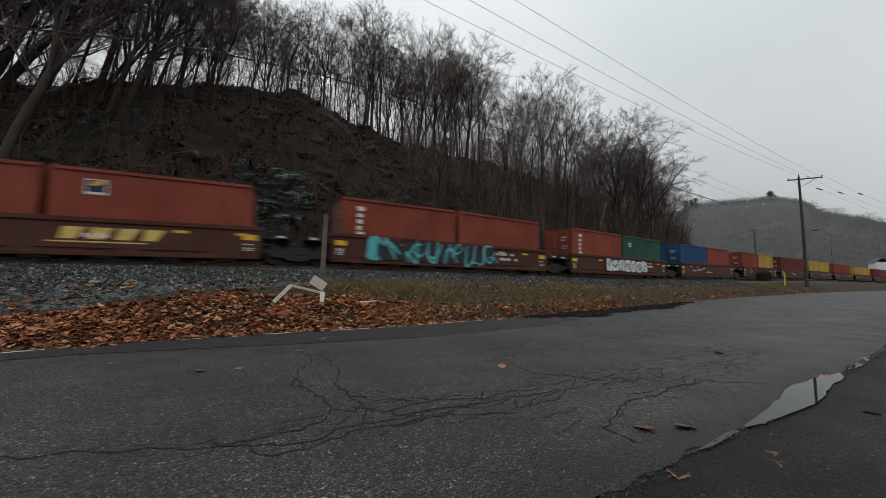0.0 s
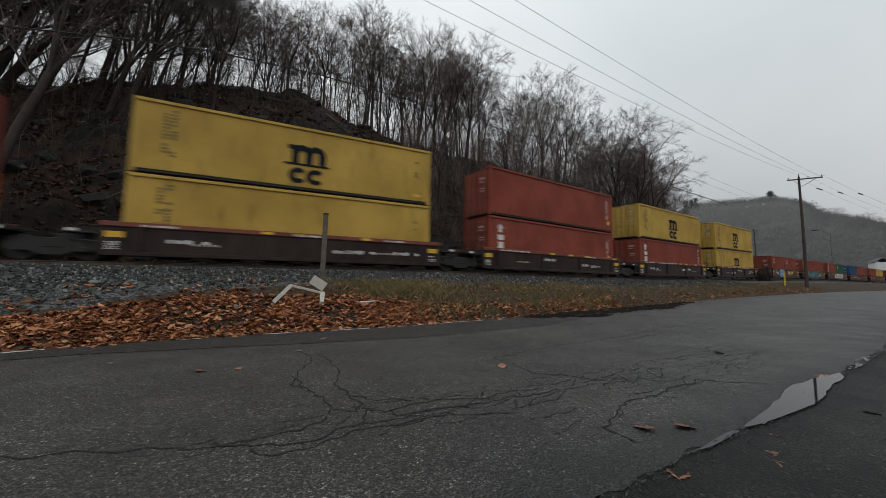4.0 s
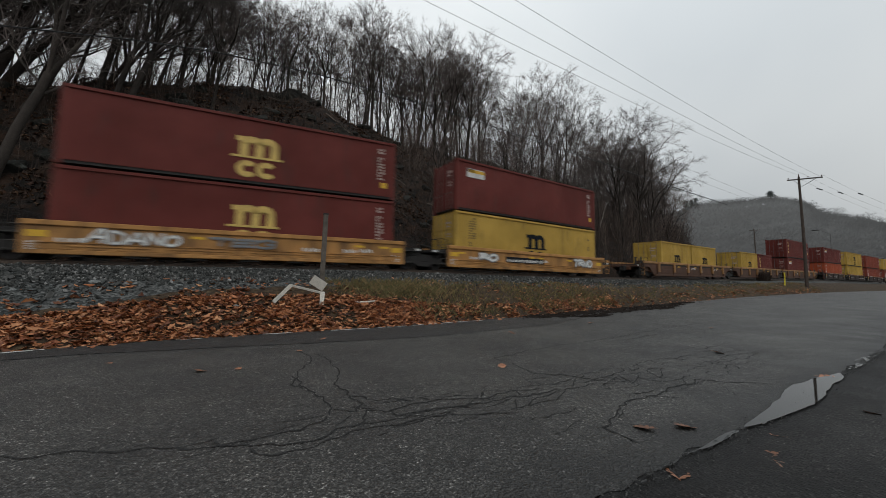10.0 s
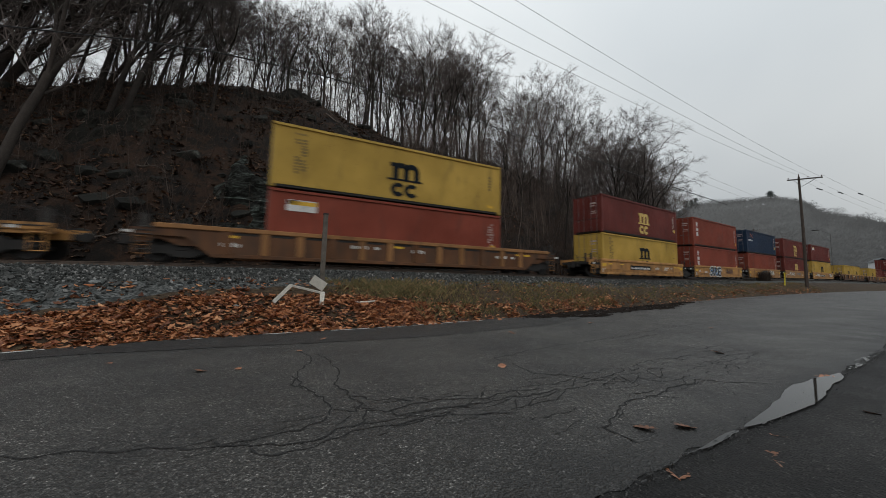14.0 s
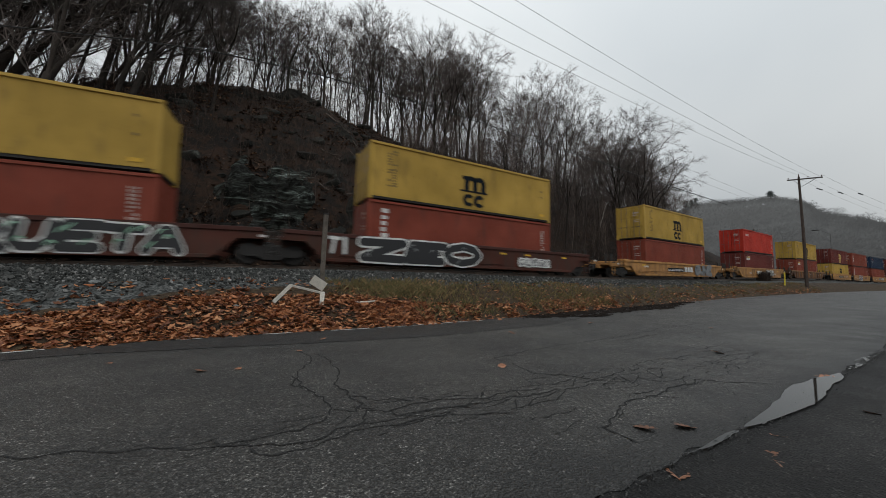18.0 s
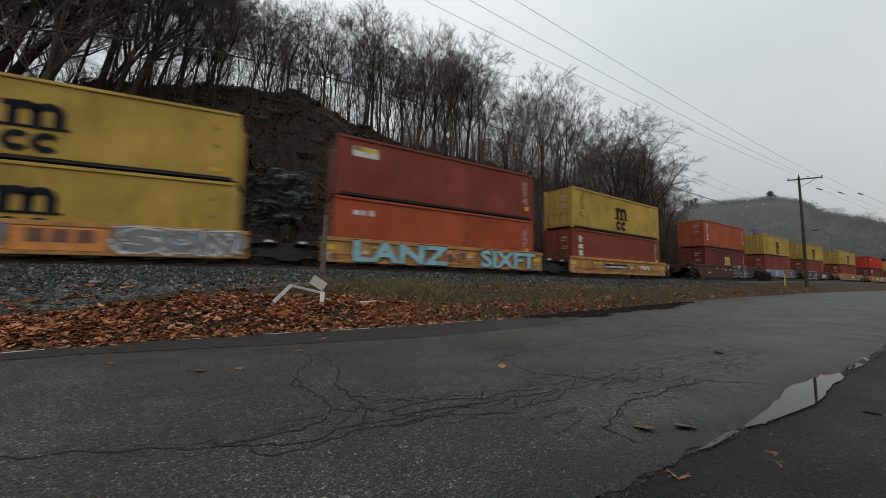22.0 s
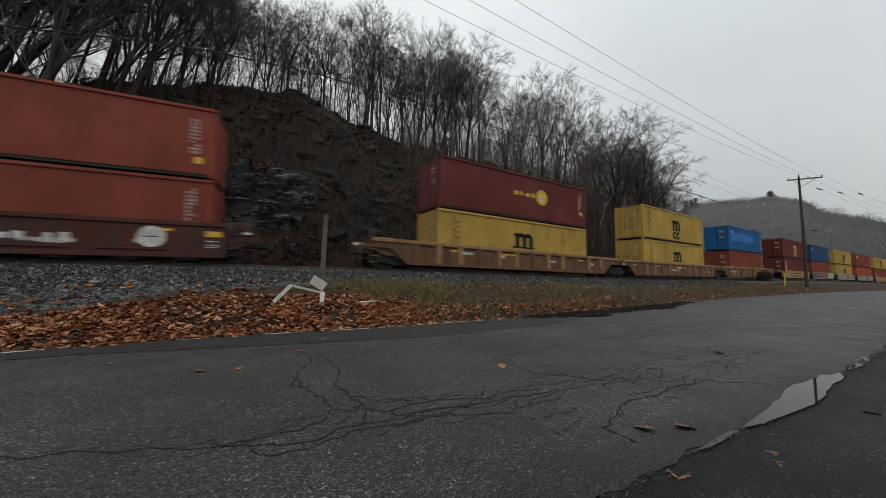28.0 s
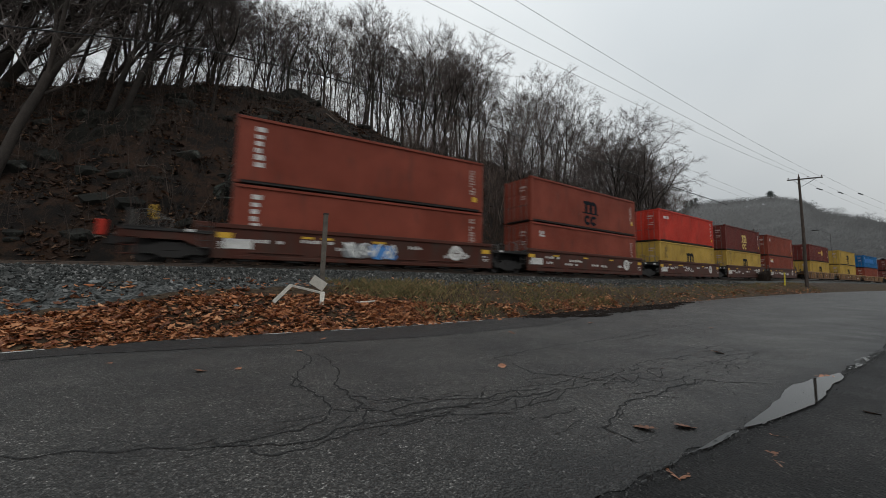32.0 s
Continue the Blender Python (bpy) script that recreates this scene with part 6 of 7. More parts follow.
def build_grass():
    rnd = random.Random(23)
    pieces = []
    for i in range(15000):
        x = rnd.uniform(1.0, 16) if rnd.random() < 0.6 else rnd.uniform(14, 64)
        ye, toe = float(far_edge(x)), float(track_y(x)) - 3.2
        y = rnd.uniform(ye + (1.2 if x < 4 else 0.15), max(ye + 0.6, toe + 0.25 - float(np.interp(x, *SPILL)) * rnd.uniform(0.6, 1.0)))
        if lumps(x, y, 1.3) < -0.2 and rnd.random() < 0.6:
            continue
        h = rnd.uniform(0.06, 0.20) * (1 + 0.6 * lumps(x, y, 2.0))
        a, tip = rnd.uniform(0, 6.28), rnd.uniform(0.3, 1.1) * h
        wx, wy = math.cos(a) * 0.008, math.sin(a) * 0.008
        b = rnd.uniform(0, 6.28)
        z = height(x, y) - 0.01
        pieces.append((np.array([(x - wx, y - wy, z), (x + wx, y + wy, z), (x + math.cos(b) * tip * 0.4, y + math.sin(b) * tip * 0.4, z + h * 0.7), (x + math.cos(b) * tip, y + math.sin(b) * tip, z + h)]), [(0, 1, 2), (0, 2, 3)]))
    for i in range(2600):
        x, y = rnd.gauss(3.9, 0.7), rnd.gauss(12.1, 0.28)
        h = rnd.uniform(0.10, 0.26)
        b, z = rnd.uniform(0, 6.28), height(x, y) - 0.01
        pieces.append((np.array([(x - 0.007, y, z), (x + 0.007, y, z), (x + math.cos(b) * h * 0.3, y + math.sin(b) * h * 0.3, z + h * 0.6), (x + math.cos(b) * h * 0.8, y + math.sin(b) * h * 0.8, z + h * 0.85)]), [(0, 1, 2), (0, 2, 3)]))
    scattered("grass", pieces, DRY_GRASS, "short dead grass with green patches on the verge", "grass")


def build_brush():
    rnd = random.Random(24)
    pieces = []
    for i in range(8200):
        r = rnd.random()
        x = rnd.uniform(-22, 14) if r < 0.40 else rnd.uniform(10, 115)
        yc, d = float(track_y(x)), float(np.interp(x, CREST_X, CREST_D))
        q = rnd.random() ** (1.0 if x < 14 else 1.4)
        y = yc + 4.2 + (d - 2) * q
        if math.atan2(x, y) > radians(60.6):
            continue
        if x < 12 and lumps(x, y + 30, 4) < -0.1 and rnd.random() < 0.7:
            continue
        tall = rnd.uniform(0.7, 2.6) if x < 14 else rnd.uniform(1.5, 5.5)
        p0 = Vector((x, y, height(x, y) - 0.1))
        way = Vector((rnd.uniform(-0.35, 0.45), rnd.uniform(-0.4, 0.2), 1)).normalized()
        p1, p2 = p0 + way * tall * 0.5, p0 + way * tall + Vector((rnd.uniform(-0.3, 0.3), rnd.uniform(-0.3, 0.3), 0)) * tall * 0.4
        v, f = joined([tube([p0, p1, p2], [0.008 + tall * 0.005, 0.006 + tall * 0.003, 0.004], 3, False)] + [cone(p0.lerp(p2, u), p0.lerp(p2, u) + Vector((rnd.uniform(-1, 1), rnd.uniform(-1, 1), rnd.uniform(0.2, 1.2))) * tall * 0.28, 0.006 + tall * 0.001) for u in [rnd.uniform(0.25, 0.95) for _ in range(7)]])
        pieces.append((np.array([tuple(a) for a in v]), f))
    scattered("undergrowth", pieces, BRUSH, "tangled leafless brush and saplings on the slope", "brush")


def build_thicket():
    """Thin young trees that fill the wood below the crest."""
    rnd = random.Random(25)
    pieces = []
    for i in range(1050):
        x = 11 + 100 * rnd.random() ** 1.05 if rnd.random() < 0.88 else rnd.uniform(-44, 11)
        yc, d = float(track_y(x)), float(np.interp(x, CREST_X, CREST_D))
        y = yc + d * (rnd.uniform(0.2, 1.15) if x > 11 else rnd.uniform(0.95, 1.5))
        if math.atan2(x, y) > radians(60.0):
            continue
        tall = rnd.uniform(2.0, 5.0) if x < 18 else rnd.uniform(3.0, 8.0)
        p0 = Vector((x, y, height(x, y) - 0.2))
        way = Vector((rnd.uniform(-0.22, 0.26), rnd.uniform(-0.16, 0.14), 1))
        bow = rnd.uniform(-0.5, 0.5)
        pts = [p0 + way * tall * f + Vector((bow * math.sin(3.14 * f) + rnd.uniform(-0.2, 0.2), rnd.uniform(-0.2, 0.2), 0)) for f in (0, 0.35, 0.7, 1.0)]
        bits = [tube(pts, [0.012 + tall * 0.0045, 0.01 + tall * 0.003, 0.015, 0.005], 3, False)]
        for k in range(24):
            f = rnd.uniform(0.25, 0.98)
            a = p0 + way * tall * f
            b = a + Vector((rnd.uniform(-1, 1), rnd.uniform(-1, 1), rnd.uniform(0.3, 1.4))) * tall * 0.20 * (1.2 - f * 0.6)
            bits.append(cone(a, b, 0.011))
            for u in (0.35, 0.6, 0.85):
                c = a.lerp(b, u)
                bits.append(cone(c, c + Vector((rnd.uniform(-1, 1), rnd.uniform(-1, 1), rnd.uniform(0.0, 1.2))) * 0.7, 0.007))
        v, f = joined(bits)
        pieces.append((np.array([tuple(a) for a in v]), f))
    scattered("thicket", pieces, SAPLING, "dense leafless saplings filling the wood", "saplings")


# ---------------------------------------------------------------- rock face
def rock_material():
    """Pale grey-green rock with bedding that runs down across the face, dark in its joints."""
    m = bpy.data.materials.new("grey_green_ledge_rock")
    m.use_nodes = True
    nd, lk = m.node_tree.nodes, m.node_tree.links
    b = nd["Principled BSDF"]
    tc, mp = nd.new("ShaderNodeTexCoord"), nd.new("ShaderNodeMapping")
    mp.inputs["Rotation"].default_value = (0, radians(-32), 0)
    mp.inputs["Scale"].default_value = (0.55, 0.8, 2.6)
    lk.new(tc.outputs["Object"], mp.inputs["Vector"])
    bed, fine = nd.new("ShaderNodeTexNoise"), nd.new("ShaderNodeTexNoise")
    bed.inputs["Scale"].default_value, bed.inputs["Detail"].default_value, bed.inputs["Roughness"].default_value, bed.inputs["Distortion"].default_value = 1.0, 8, 0.68, 1.2
    fine.inputs["Scale"].default_value, fine.inputs["Detail"].default_value = 9, 5
    lk.new(mp.outputs[0], bed.inputs["Vector"])
    lk.new(tc.outputs["Object"], fine.inputs["Vector"])
    ramp = nd.new("ShaderNodeValToRGB")
    for k, (at, c) in enumerate(((0.42, (0.005, 0.005, 0.004)), (0.52, (0.016, 0.017, 0.014)), (0.60, (0.062, 0.074, 0.066)), (0.72, (0.26, 0.295, 0.275)))):
        if k > 1:
            ramp.color_ramp.elements.new(at)
        ramp.color_ramp.elements[k].position, ramp.color_ramp.elements[k].color = at, (*c, 1)
    lk.new(bed.outputs[0], ramp.inputs[0])
    mix = nd.new("ShaderNodeMix")
    mix.data_type, mix.blend_type = "RGBA", "OVERLAY"
    mix.inputs["Factor"].default_value = 0.6
    lk.new(ramp.outputs[0], mix.inputs["A"])
    lk.new(fine.outputs[0], mix.inputs["B"])
    lk.new(mix.outputs["Result"], b.inputs["Base Color"])
    b.inputs["Roughness"].default_value, b.inputs["Specular IOR Level"].default_value = 0.85, 0.15
    bp = nd.new("ShaderNodeBump")
    bp.inputs["Strength"].default_value, bp.inputs["Distance"].default_value = 0.9, 0.12
    lk.new(bed.outputs[0], bp.inputs["Height"])
    lk.new(bp.outputs[0], b.inputs["Normal"])
    return m


def rock_face(x0, x1, q0, q1, bulk, seed, mat):
    """A broken ledge that stands out of the slope: the slope itself, pushed out in tilted slabs."""
    n, k = max(24, int((x1 - x0) * 13)), max(20, int((q1 - q0) * 170))
    vs, fs = [], []
    for j in range(k + 1):
        for i in range(n + 1):
            u, w = i / n, j / k
            x = x0 + (x1 - x0) * u
            d = float(np.interp(x, CREST_X, CREST_D))
            y = float(track_y(x)) + d * (q0 + (q1 - q0) * w)
            z = height(x, y)
            p = Vector((x, y, z))
            t = Vector((x * 0.55 + z * 0.45 + seed, y * 0.4, z * 1.15 - x * 0.35))
            slab = 1 - 2 * abs(noise.noise(t * 0.9))
            crag = 1 - 2 * abs(noise.noise(t * 2.3 + Vector((5, 0, 0))))
            step = math.floor((z - 0.45 * x) * 1.5 + 1.6 * noise.noise(p * 0.5)) / 1.5 - (z - 0.45 * x)
            rim = min(1, 4 * u, 4 * (1 - u), 4 * w, 4 * (1 - w)) - 0.25 + 1.5 * noise.noise(p * 0.7 + Vector((seed, 0, 0)))
            out = bulk * max(-0.6, min(1, rim)) * (0.35 + 0.6 * slab + 0.3 * crag + 0.10 * step) + 0.08 * noise.noise(p * 3.2) - 0.10
            vs.append(p + Vector((0.12 * crag, -0.75, 0.55)) * out)
    for j in range(k):
        for i in range(n):
            a = j * (n + 1) + i
            fs.append((a, a + 1, a + n + 2, a + n + 1))
    r = part("rock_outcrop", (vs, fs), mat)
    return tagged(r, "grey-green ledge of bare rock in the leafy slope", "rock", "rocks in the slope")


def build_rocks():
    mat = rock_material()
    rock_face(-4.4, 1.9, 0.24, 0.50, 0.8, 3.0, mat)
    dark = material("dark_mossy_ledge_rock", (0.016, 0.015, 0.012), 0.95, 0, 0.6, 1.1, 6, 1.0, 4, second=(0.05, 0.046, 0.036), second_at=0.6, spec=0.2)
    rock_face(-5.0, 2.5, 0.88, 1.03, 0.55, 29.0, dark)
    rock_face(3.2, 7.6, 0.26, 0.40, 0.6, 17.0, dark)
    rock_face(-13.5, -7.0, 0.62, 0.80, 0.5, 41.0, dark)
    rock_face(3.0, 9.0, 0.62, 0.74, 0.45, 53.0, dark)


def build_slope_clutter():
    """Angular rocks, fallen limbs and stumps that lie about on the steep slope."""
    rnd = random.Random(91)
    dark = material("dark_lichened_rock", (0.022, 0.022, 0.019), 0.95, 0, 0.6, 2.0, 9, 0.8, 5, second=(0.085, 0.09, 0.08), second_at=0.6, spec=0.2, random_amount=0.4)
    for i in range(85):
        x = rnd.uniform(-20, 13)
        d = float(np.interp(x, CREST_X, CREST_D))
        y = float(track_y(x)) + 4.5 + (d - 4) * rnd.random()
        a = rnd.uniform(0.22, 0.75)
        bm = bmesh.new()
        bmesh.ops.create_icosphere(bm, subdivisions=2, radius=1)
        o = Vector((rnd.uniform(0, 50), rnd.uniform(0, 9), 0))
        for v in bm.verts:
            k = 1 + 0.55 * noise.noise(v.co * 0.9 + o) + 0.2 * noise.noise(v.co * 2.6 + o)
            c = Vector((v.co.x * k, v.co.y * k, v.co.z * k))
            v.co = Vector((max(-0.8, min(0.8, c.x)) * a * 1.3, max(-0.75, min(0.75, c.y)) * a * 0.8, max(-0.6, min(0.55, c.z)) * a * 0.7))
        r = part("rock", bm, dark)
        r.matrix_world = pose(x, y, height(x, y) + a * 0.12, rnd.uniform(10, 45), rnd.uniform(-30, 10), rnd.uniform(-40, 40))
        tagged(r, "dark lichened rock lodged in the leafy slope", "rock", "rocks in the slope")
    for i in range(46):
        x = rnd.uniform(-19, 18)
        d = float(np.interp(x, CREST_X, CREST_D))
        y = float(track_y(x)) + 4.5 + (d - 4) * rnd.random()
        ln, a = rnd.uniform(1.2, 4.2), rnd.uniform(-1.2, 1.2)
        pts = []
        for k in range(6):
            px, py = x + math.cos(a) * ln * k / 5 + rnd.uniform(-0.06, 0.06), y + 0.5 * math.sin(a) * ln * k / 5
            pts.append(Vector((px, py, height(px, py) + 0.08 + rnd.uniform(0, 0.12))))
        limb = [tube(pts, [0.055 - 0.008 * k for k in range(6)], 5)]
        for k in range(3):
            q = pts[1 + k]
            limb.append(cone(q, q + Vector((rnd.uniform(-0.6, 0.9), rnd.uniform(-0.5, 0.2), rnd.uniform(0.2, 0.8))), 0.02))
        br = part("fallen_branch", joined(limb), BRANCH)
        tagged(br, "fallen grey-brown branch lying on the leafy slope", "branch", "fallen branches")


# ---------------------------------------------------------------- distance
# heading and slope of the far ridge
FAR_AZ = [40, 52, 60.2, 61.5, 63.7, 66.8, 69.1, 71.7, 72.9, 74.6, 76.1, 77.5, 84, 95, 110, 130]
FAR_EL = [0.09, 0.165, 0.195, 0.205, 0.206, 0.204, 0.206, 0.188, 0.165, 0.152, 0.143, 0.132, 0.11, 0.10, 0.09, 0.05]


def painted_mist_woods(name):
    """Backdrop of bare woods far off; their mist is only a painted-in glow, stronger towards the top."""
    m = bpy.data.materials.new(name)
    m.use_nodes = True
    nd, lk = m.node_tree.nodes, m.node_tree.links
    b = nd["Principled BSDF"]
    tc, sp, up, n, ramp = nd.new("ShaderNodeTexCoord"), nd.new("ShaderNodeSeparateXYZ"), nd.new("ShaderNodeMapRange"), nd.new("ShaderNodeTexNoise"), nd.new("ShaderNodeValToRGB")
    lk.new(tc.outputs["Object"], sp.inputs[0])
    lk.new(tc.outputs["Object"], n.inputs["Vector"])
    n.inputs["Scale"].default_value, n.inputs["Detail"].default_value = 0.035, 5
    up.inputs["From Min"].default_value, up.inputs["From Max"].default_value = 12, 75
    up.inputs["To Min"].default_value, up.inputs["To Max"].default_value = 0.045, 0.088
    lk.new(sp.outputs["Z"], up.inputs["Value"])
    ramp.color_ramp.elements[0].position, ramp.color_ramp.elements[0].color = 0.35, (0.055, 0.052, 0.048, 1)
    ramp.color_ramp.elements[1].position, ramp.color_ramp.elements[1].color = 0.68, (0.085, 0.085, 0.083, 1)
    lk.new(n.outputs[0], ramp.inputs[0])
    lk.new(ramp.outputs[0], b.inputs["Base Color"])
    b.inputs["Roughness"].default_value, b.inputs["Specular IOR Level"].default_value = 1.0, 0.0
    # emission imitates mist in front of the hill, though nothing here gives light
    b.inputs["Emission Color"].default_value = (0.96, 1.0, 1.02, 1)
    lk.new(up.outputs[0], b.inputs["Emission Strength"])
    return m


def build_distance():
    vs, fs = [], []
    azs = np.arange(40, 130, 0.22)
    rs = np.linspace(0, 1, 34)
    for a in azs:
        el = float(np.interp(a, FAR_AZ, FAR_EL))
        for t in rs:
            r = 210 + 190 * t
            top = el * (210 + 190 * t) * (math.sin(min(1, t * 1.05) * math.pi / 2) ** 0.8) if t < 0.96 else el * 400 * 0.9
            x, y = r * math.sin(radians(a)), r * math.cos(radians(a))
            z = -4.5 + top * 0.97 + 3.2 * t * noise.noise(Vector((x / 9, y / 9, 1))) + 2.2 * noise.noise(Vector((x / 3.2, y / 3.2, 4)))
            vs.append((x, y, z if t > 0 else -4))
    n = len(rs)
    for i in range(len(azs) - 1):
        for k in range(n - 1):
            fs.append((i * n + k, i * n + k + 1, (i + 1) * n + k + 1, (i + 1) * n + k))
    m = painted_mist_woods("distant_woods_mist_glow")
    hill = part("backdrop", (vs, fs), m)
    tagged(hill, "distant hill covered with bare woods, mist painted as glow", "hill", kind="structure")
    rnd = random.Random(41)
    pieces = []
    for i in range(5600):
        a = rnd.uniform(52, 92)
        t = rnd.random() ** 0.7
        el = float(np.interp(a, FAR_AZ, FAR_EL))
        r = 212 + 185 * t
        x, y = r * math.sin(radians(a)), r * math.cos(radians(a))
        z = -4.5 + el * r * (math.sin(min(1, t * 1.05) * math.pi / 2) ** 0.8) * 0.97 - 1
        h = rnd.uniform(5.0, 9.5)
        stems = []
        for k in range(16):
            w = Vector((rnd.gauss(0, 1), rnd.gauss(0, 1), abs(rnd.gauss(0, 0.8)))).normalized()
            b = Vector((x, y, z + h * 0.45)) + w * h * 0.22
            stems.append(cone(b, b + Vector((w.x * h * 0.30, w.y * h * 0.30, w.z * h * 0.32)), 0.20))
        v, f = joined(stems)
        pieces.append((np.array([tuple(q) for q in v]), f))
    woods = scattered("backdrop_woods", pieces, m, "bare trees on the distant hill with mist painted as glow", "woods")
    # a pair of pines on the near shoulder of the hill
    # needle colour lifted to grey to imitate haze before the pines
    green = material("haze_paled_pine_needles", (0.10, 0.115, 0.108), 0.9, 0, 0.4, 0.5, 4, 0)
    for heading, tall in ((60.6, 14.0), (61.1, 12.0), (61.6, 11.0), (69.0, 7.0)):
        r = 372.0
        px, py = r * math.sin(radians(heading)), r * math.cos(radians(heading))
        base = 1.5 + float(np.interp(heading, FAR_AZ, FAR_EL)) * r - tall * 0.72
        pine = thing("pine_tree", "green pine, paled by painted haze, above the distant bare woods", "tree", Matrix.Translation((px, py, base)), "pines on the hill")
        part("trunk", tube([(0, 0, 0), (0.2, 0, tall)], [0.35, 0.05], 6), BARK, pine)
        tufts = []
        for k in range(160):
            h = rnd.uniform(0.35, 1.0) * tall
            w = (1.05 - h / tall) * 4.6 + 0.5
            a = rnd.uniform(0, 6.28)
            c = Vector((math.cos(a) * w * rnd.random(), math.sin(a) * w * rnd.random(), h))
            for q in range(3):
                tufts.append(cone(c, c + Vector((rnd.uniform(-1.3, 1.3), rnd.uniform(-1.3, 1.3), rnd.uniform(-0.1, 0.9))), 0.22))
        part("crown", joined(tufts), green, pine)


def build_house():
    """Small white house far down the line, half hidden by the train."""
    siding, roof = material("white_siding", (0.62, 0.63, 0.64), 0.7, 0, 0.12, 1, 10, 0.1), material("grey_shingles", (0.09, 0.095, 0.10), 0.85, 0, 0.3, 1, 10, 0.2)
    glass = material("dark_window_glass", (0.02, 0.022, 0.025), 0.1, 0, 0.2, 1, 10, 0)
    h = thing("house", "small white house with a grey pitched roof", "house", pose(199.6, 46.9, 10.1, 0, 0, 35) @ Matrix.Scale(0.6, 4))
    part("wall", boxes((-4, 4, -3, 3, -9.0, 4.6)), siding, h)
    vs = [(-4.4, -3.4, 4.5), (4.4, -3.4, 4.5), (4.4, 0, 7.2), (-4.4, 0, 7.2), (-4.4, 3.4, 4.5), (4.4, 3.4, 4.5)]
    part("roof", ([*vs, *[(x, y, z - 0.2) for x, y, z in vs]], [(0, 1, 2, 3), (3, 2, 5, 4), (7, 6, 9, 8), (8, 9, 10, 11), (0, 6, 7, 1), (4, 5, 11, 10), (0, 3, 9, 6), (3, 4, 10, 9), (1, 7, 8, 2), (2, 8, 11, 5)]), roof, h)
    for x in (-2.4, 0, 2.4):
        for z in (0.9, 2.9):
            w = part("window", boxes((x - 0.5, x + 0.5, -3.06, -2.98, z, z + 1.2)), siding, h)
            part("pane", boxes((x - 0.4, x + 0.4, -3.08, -3.05, z + 0.1, z + 1.1)), glass, w)


# ---------------------------------------------------------------- poles, wires, small things by the line
WOOD_GREY = material("weathered_grey_timber", (0.10, 0.085, 0.07), 0.9, 0, 0.4, 3, 30, 0.5)
POLE_WOOD = material("dark_pole_timber", (0.055, 0.040, 0.032), 0.9, 0, 0.4, 2, 25, 0.5)
WIRE = material("dark_wire", (0.02, 0.02, 0.021), 0.6, 0.2, 0.2, 3, 20, 0)
PALE_WIRE = material("bare_aluminium_wire", (0.22, 0.225, 0.23), 0.6, 0.2, 0.2, 3, 20, 0)
WHITE_WOOD = material("chipped_white_painted_timber", (0.55, 0.52, 0.46), 0.75, 0, 0.25, 9, 50, 0.4, second=(0.30, 0.25, 0.19), second_at=0.72)
BIRCH = material("pale_birch_bark", (0.34, 0.32, 0.29), 0.8, 0, 0.35, 2.5, 30, 0.3, second=(0.10, 0.09, 0.08), second_at=0.62)
PORCELAIN = material("brown_porcelain", (0.08, 0.045, 0.035), 0.3, 0, 0.2, 5, 30, 0)
SAFETY_YELLOW = material("yellow_plastic_post", (0.62, 0.50, 0.03), 0.5, 0, 0.15, 5, 30, 0.05)


def sag(a, b, drop, n=16):
    a, b = Vector(a), Vector(b)
    return [a.lerp(b, k / n) - Vector((0, 0, 4 * drop * (k / n) * (1 - k / n))) for k in range(n + 1)]


def wire(a, b, drop, radius, mat, label):
    w = part("overhead_wire", tube(sag(a, b, drop), radius, 5), mat)
    return tagged(w, label, "wire", "overhead wires")


def utility_pole(x, y, z, tall, arm_from, arm_to, words):
    p = thing("utility_pole", words, "utility pole", Matrix.Translation((x, y, z)))
    part("pole", tube([(0, 0, -0.6), (0.02, 0.0, tall * 0.5), (-0.06, 0.06, tall)], [0.19, 0.16, 0.12], 10), POLE_WOOD, p)
    a, b = Vector(arm_from) - Vector((x, y, z)), Vector(arm_to) - Vector((x, y, z))
    d = (b - a).normalized()
    side = d.cross(Vector((0, 0, 1))).normalized() * 0.06
    vs = [q + s + u for q in (a, b) for s in (side, -side) for u in (Vector((0, 0, -0.07)), Vector((0, 0, 0.07)))]
    part("crossarm", (vs, [(0, 1, 3, 2), (4, 6, 7, 5), (0, 4, 5, 1), (2, 3, 7, 6), (1, 5, 7, 3), (0, 2, 6, 4)]), POLE_WOOD, p)
    mid = (a + b) / 2
    for f in (0.18, 0.82):
        q = a.lerp(b, f)
        part("arm_brace", tube([q - Vector((0, 0, 0.06)), Vector((0, 0, q.z - 0.9))], 0.025, 5), STEEL_DARK, p)
    for f in (0.03, 0.6, 0.97):
        q = a.lerp(b, f)
        part("insulator", tube([q + Vector((0, 0, 0.07)), q + Vector((0, 0, 0.16)), q + Vector((0, 0, 0.2)), q + Vector((0, 0, 0.30))], [0.03, 0.03, 0.075, 0.05], 8), PORCELAIN, p)
    part("insulator", tube([Vector((-0.06, 0.06, tall)), Vector((-0.06, 0.06, tall + 0.12)), Vector((-0.06, 0.06, tall + 0.42))], [0.04, 0.05, 0.05], 8), PORCELAIN, p)
    return p


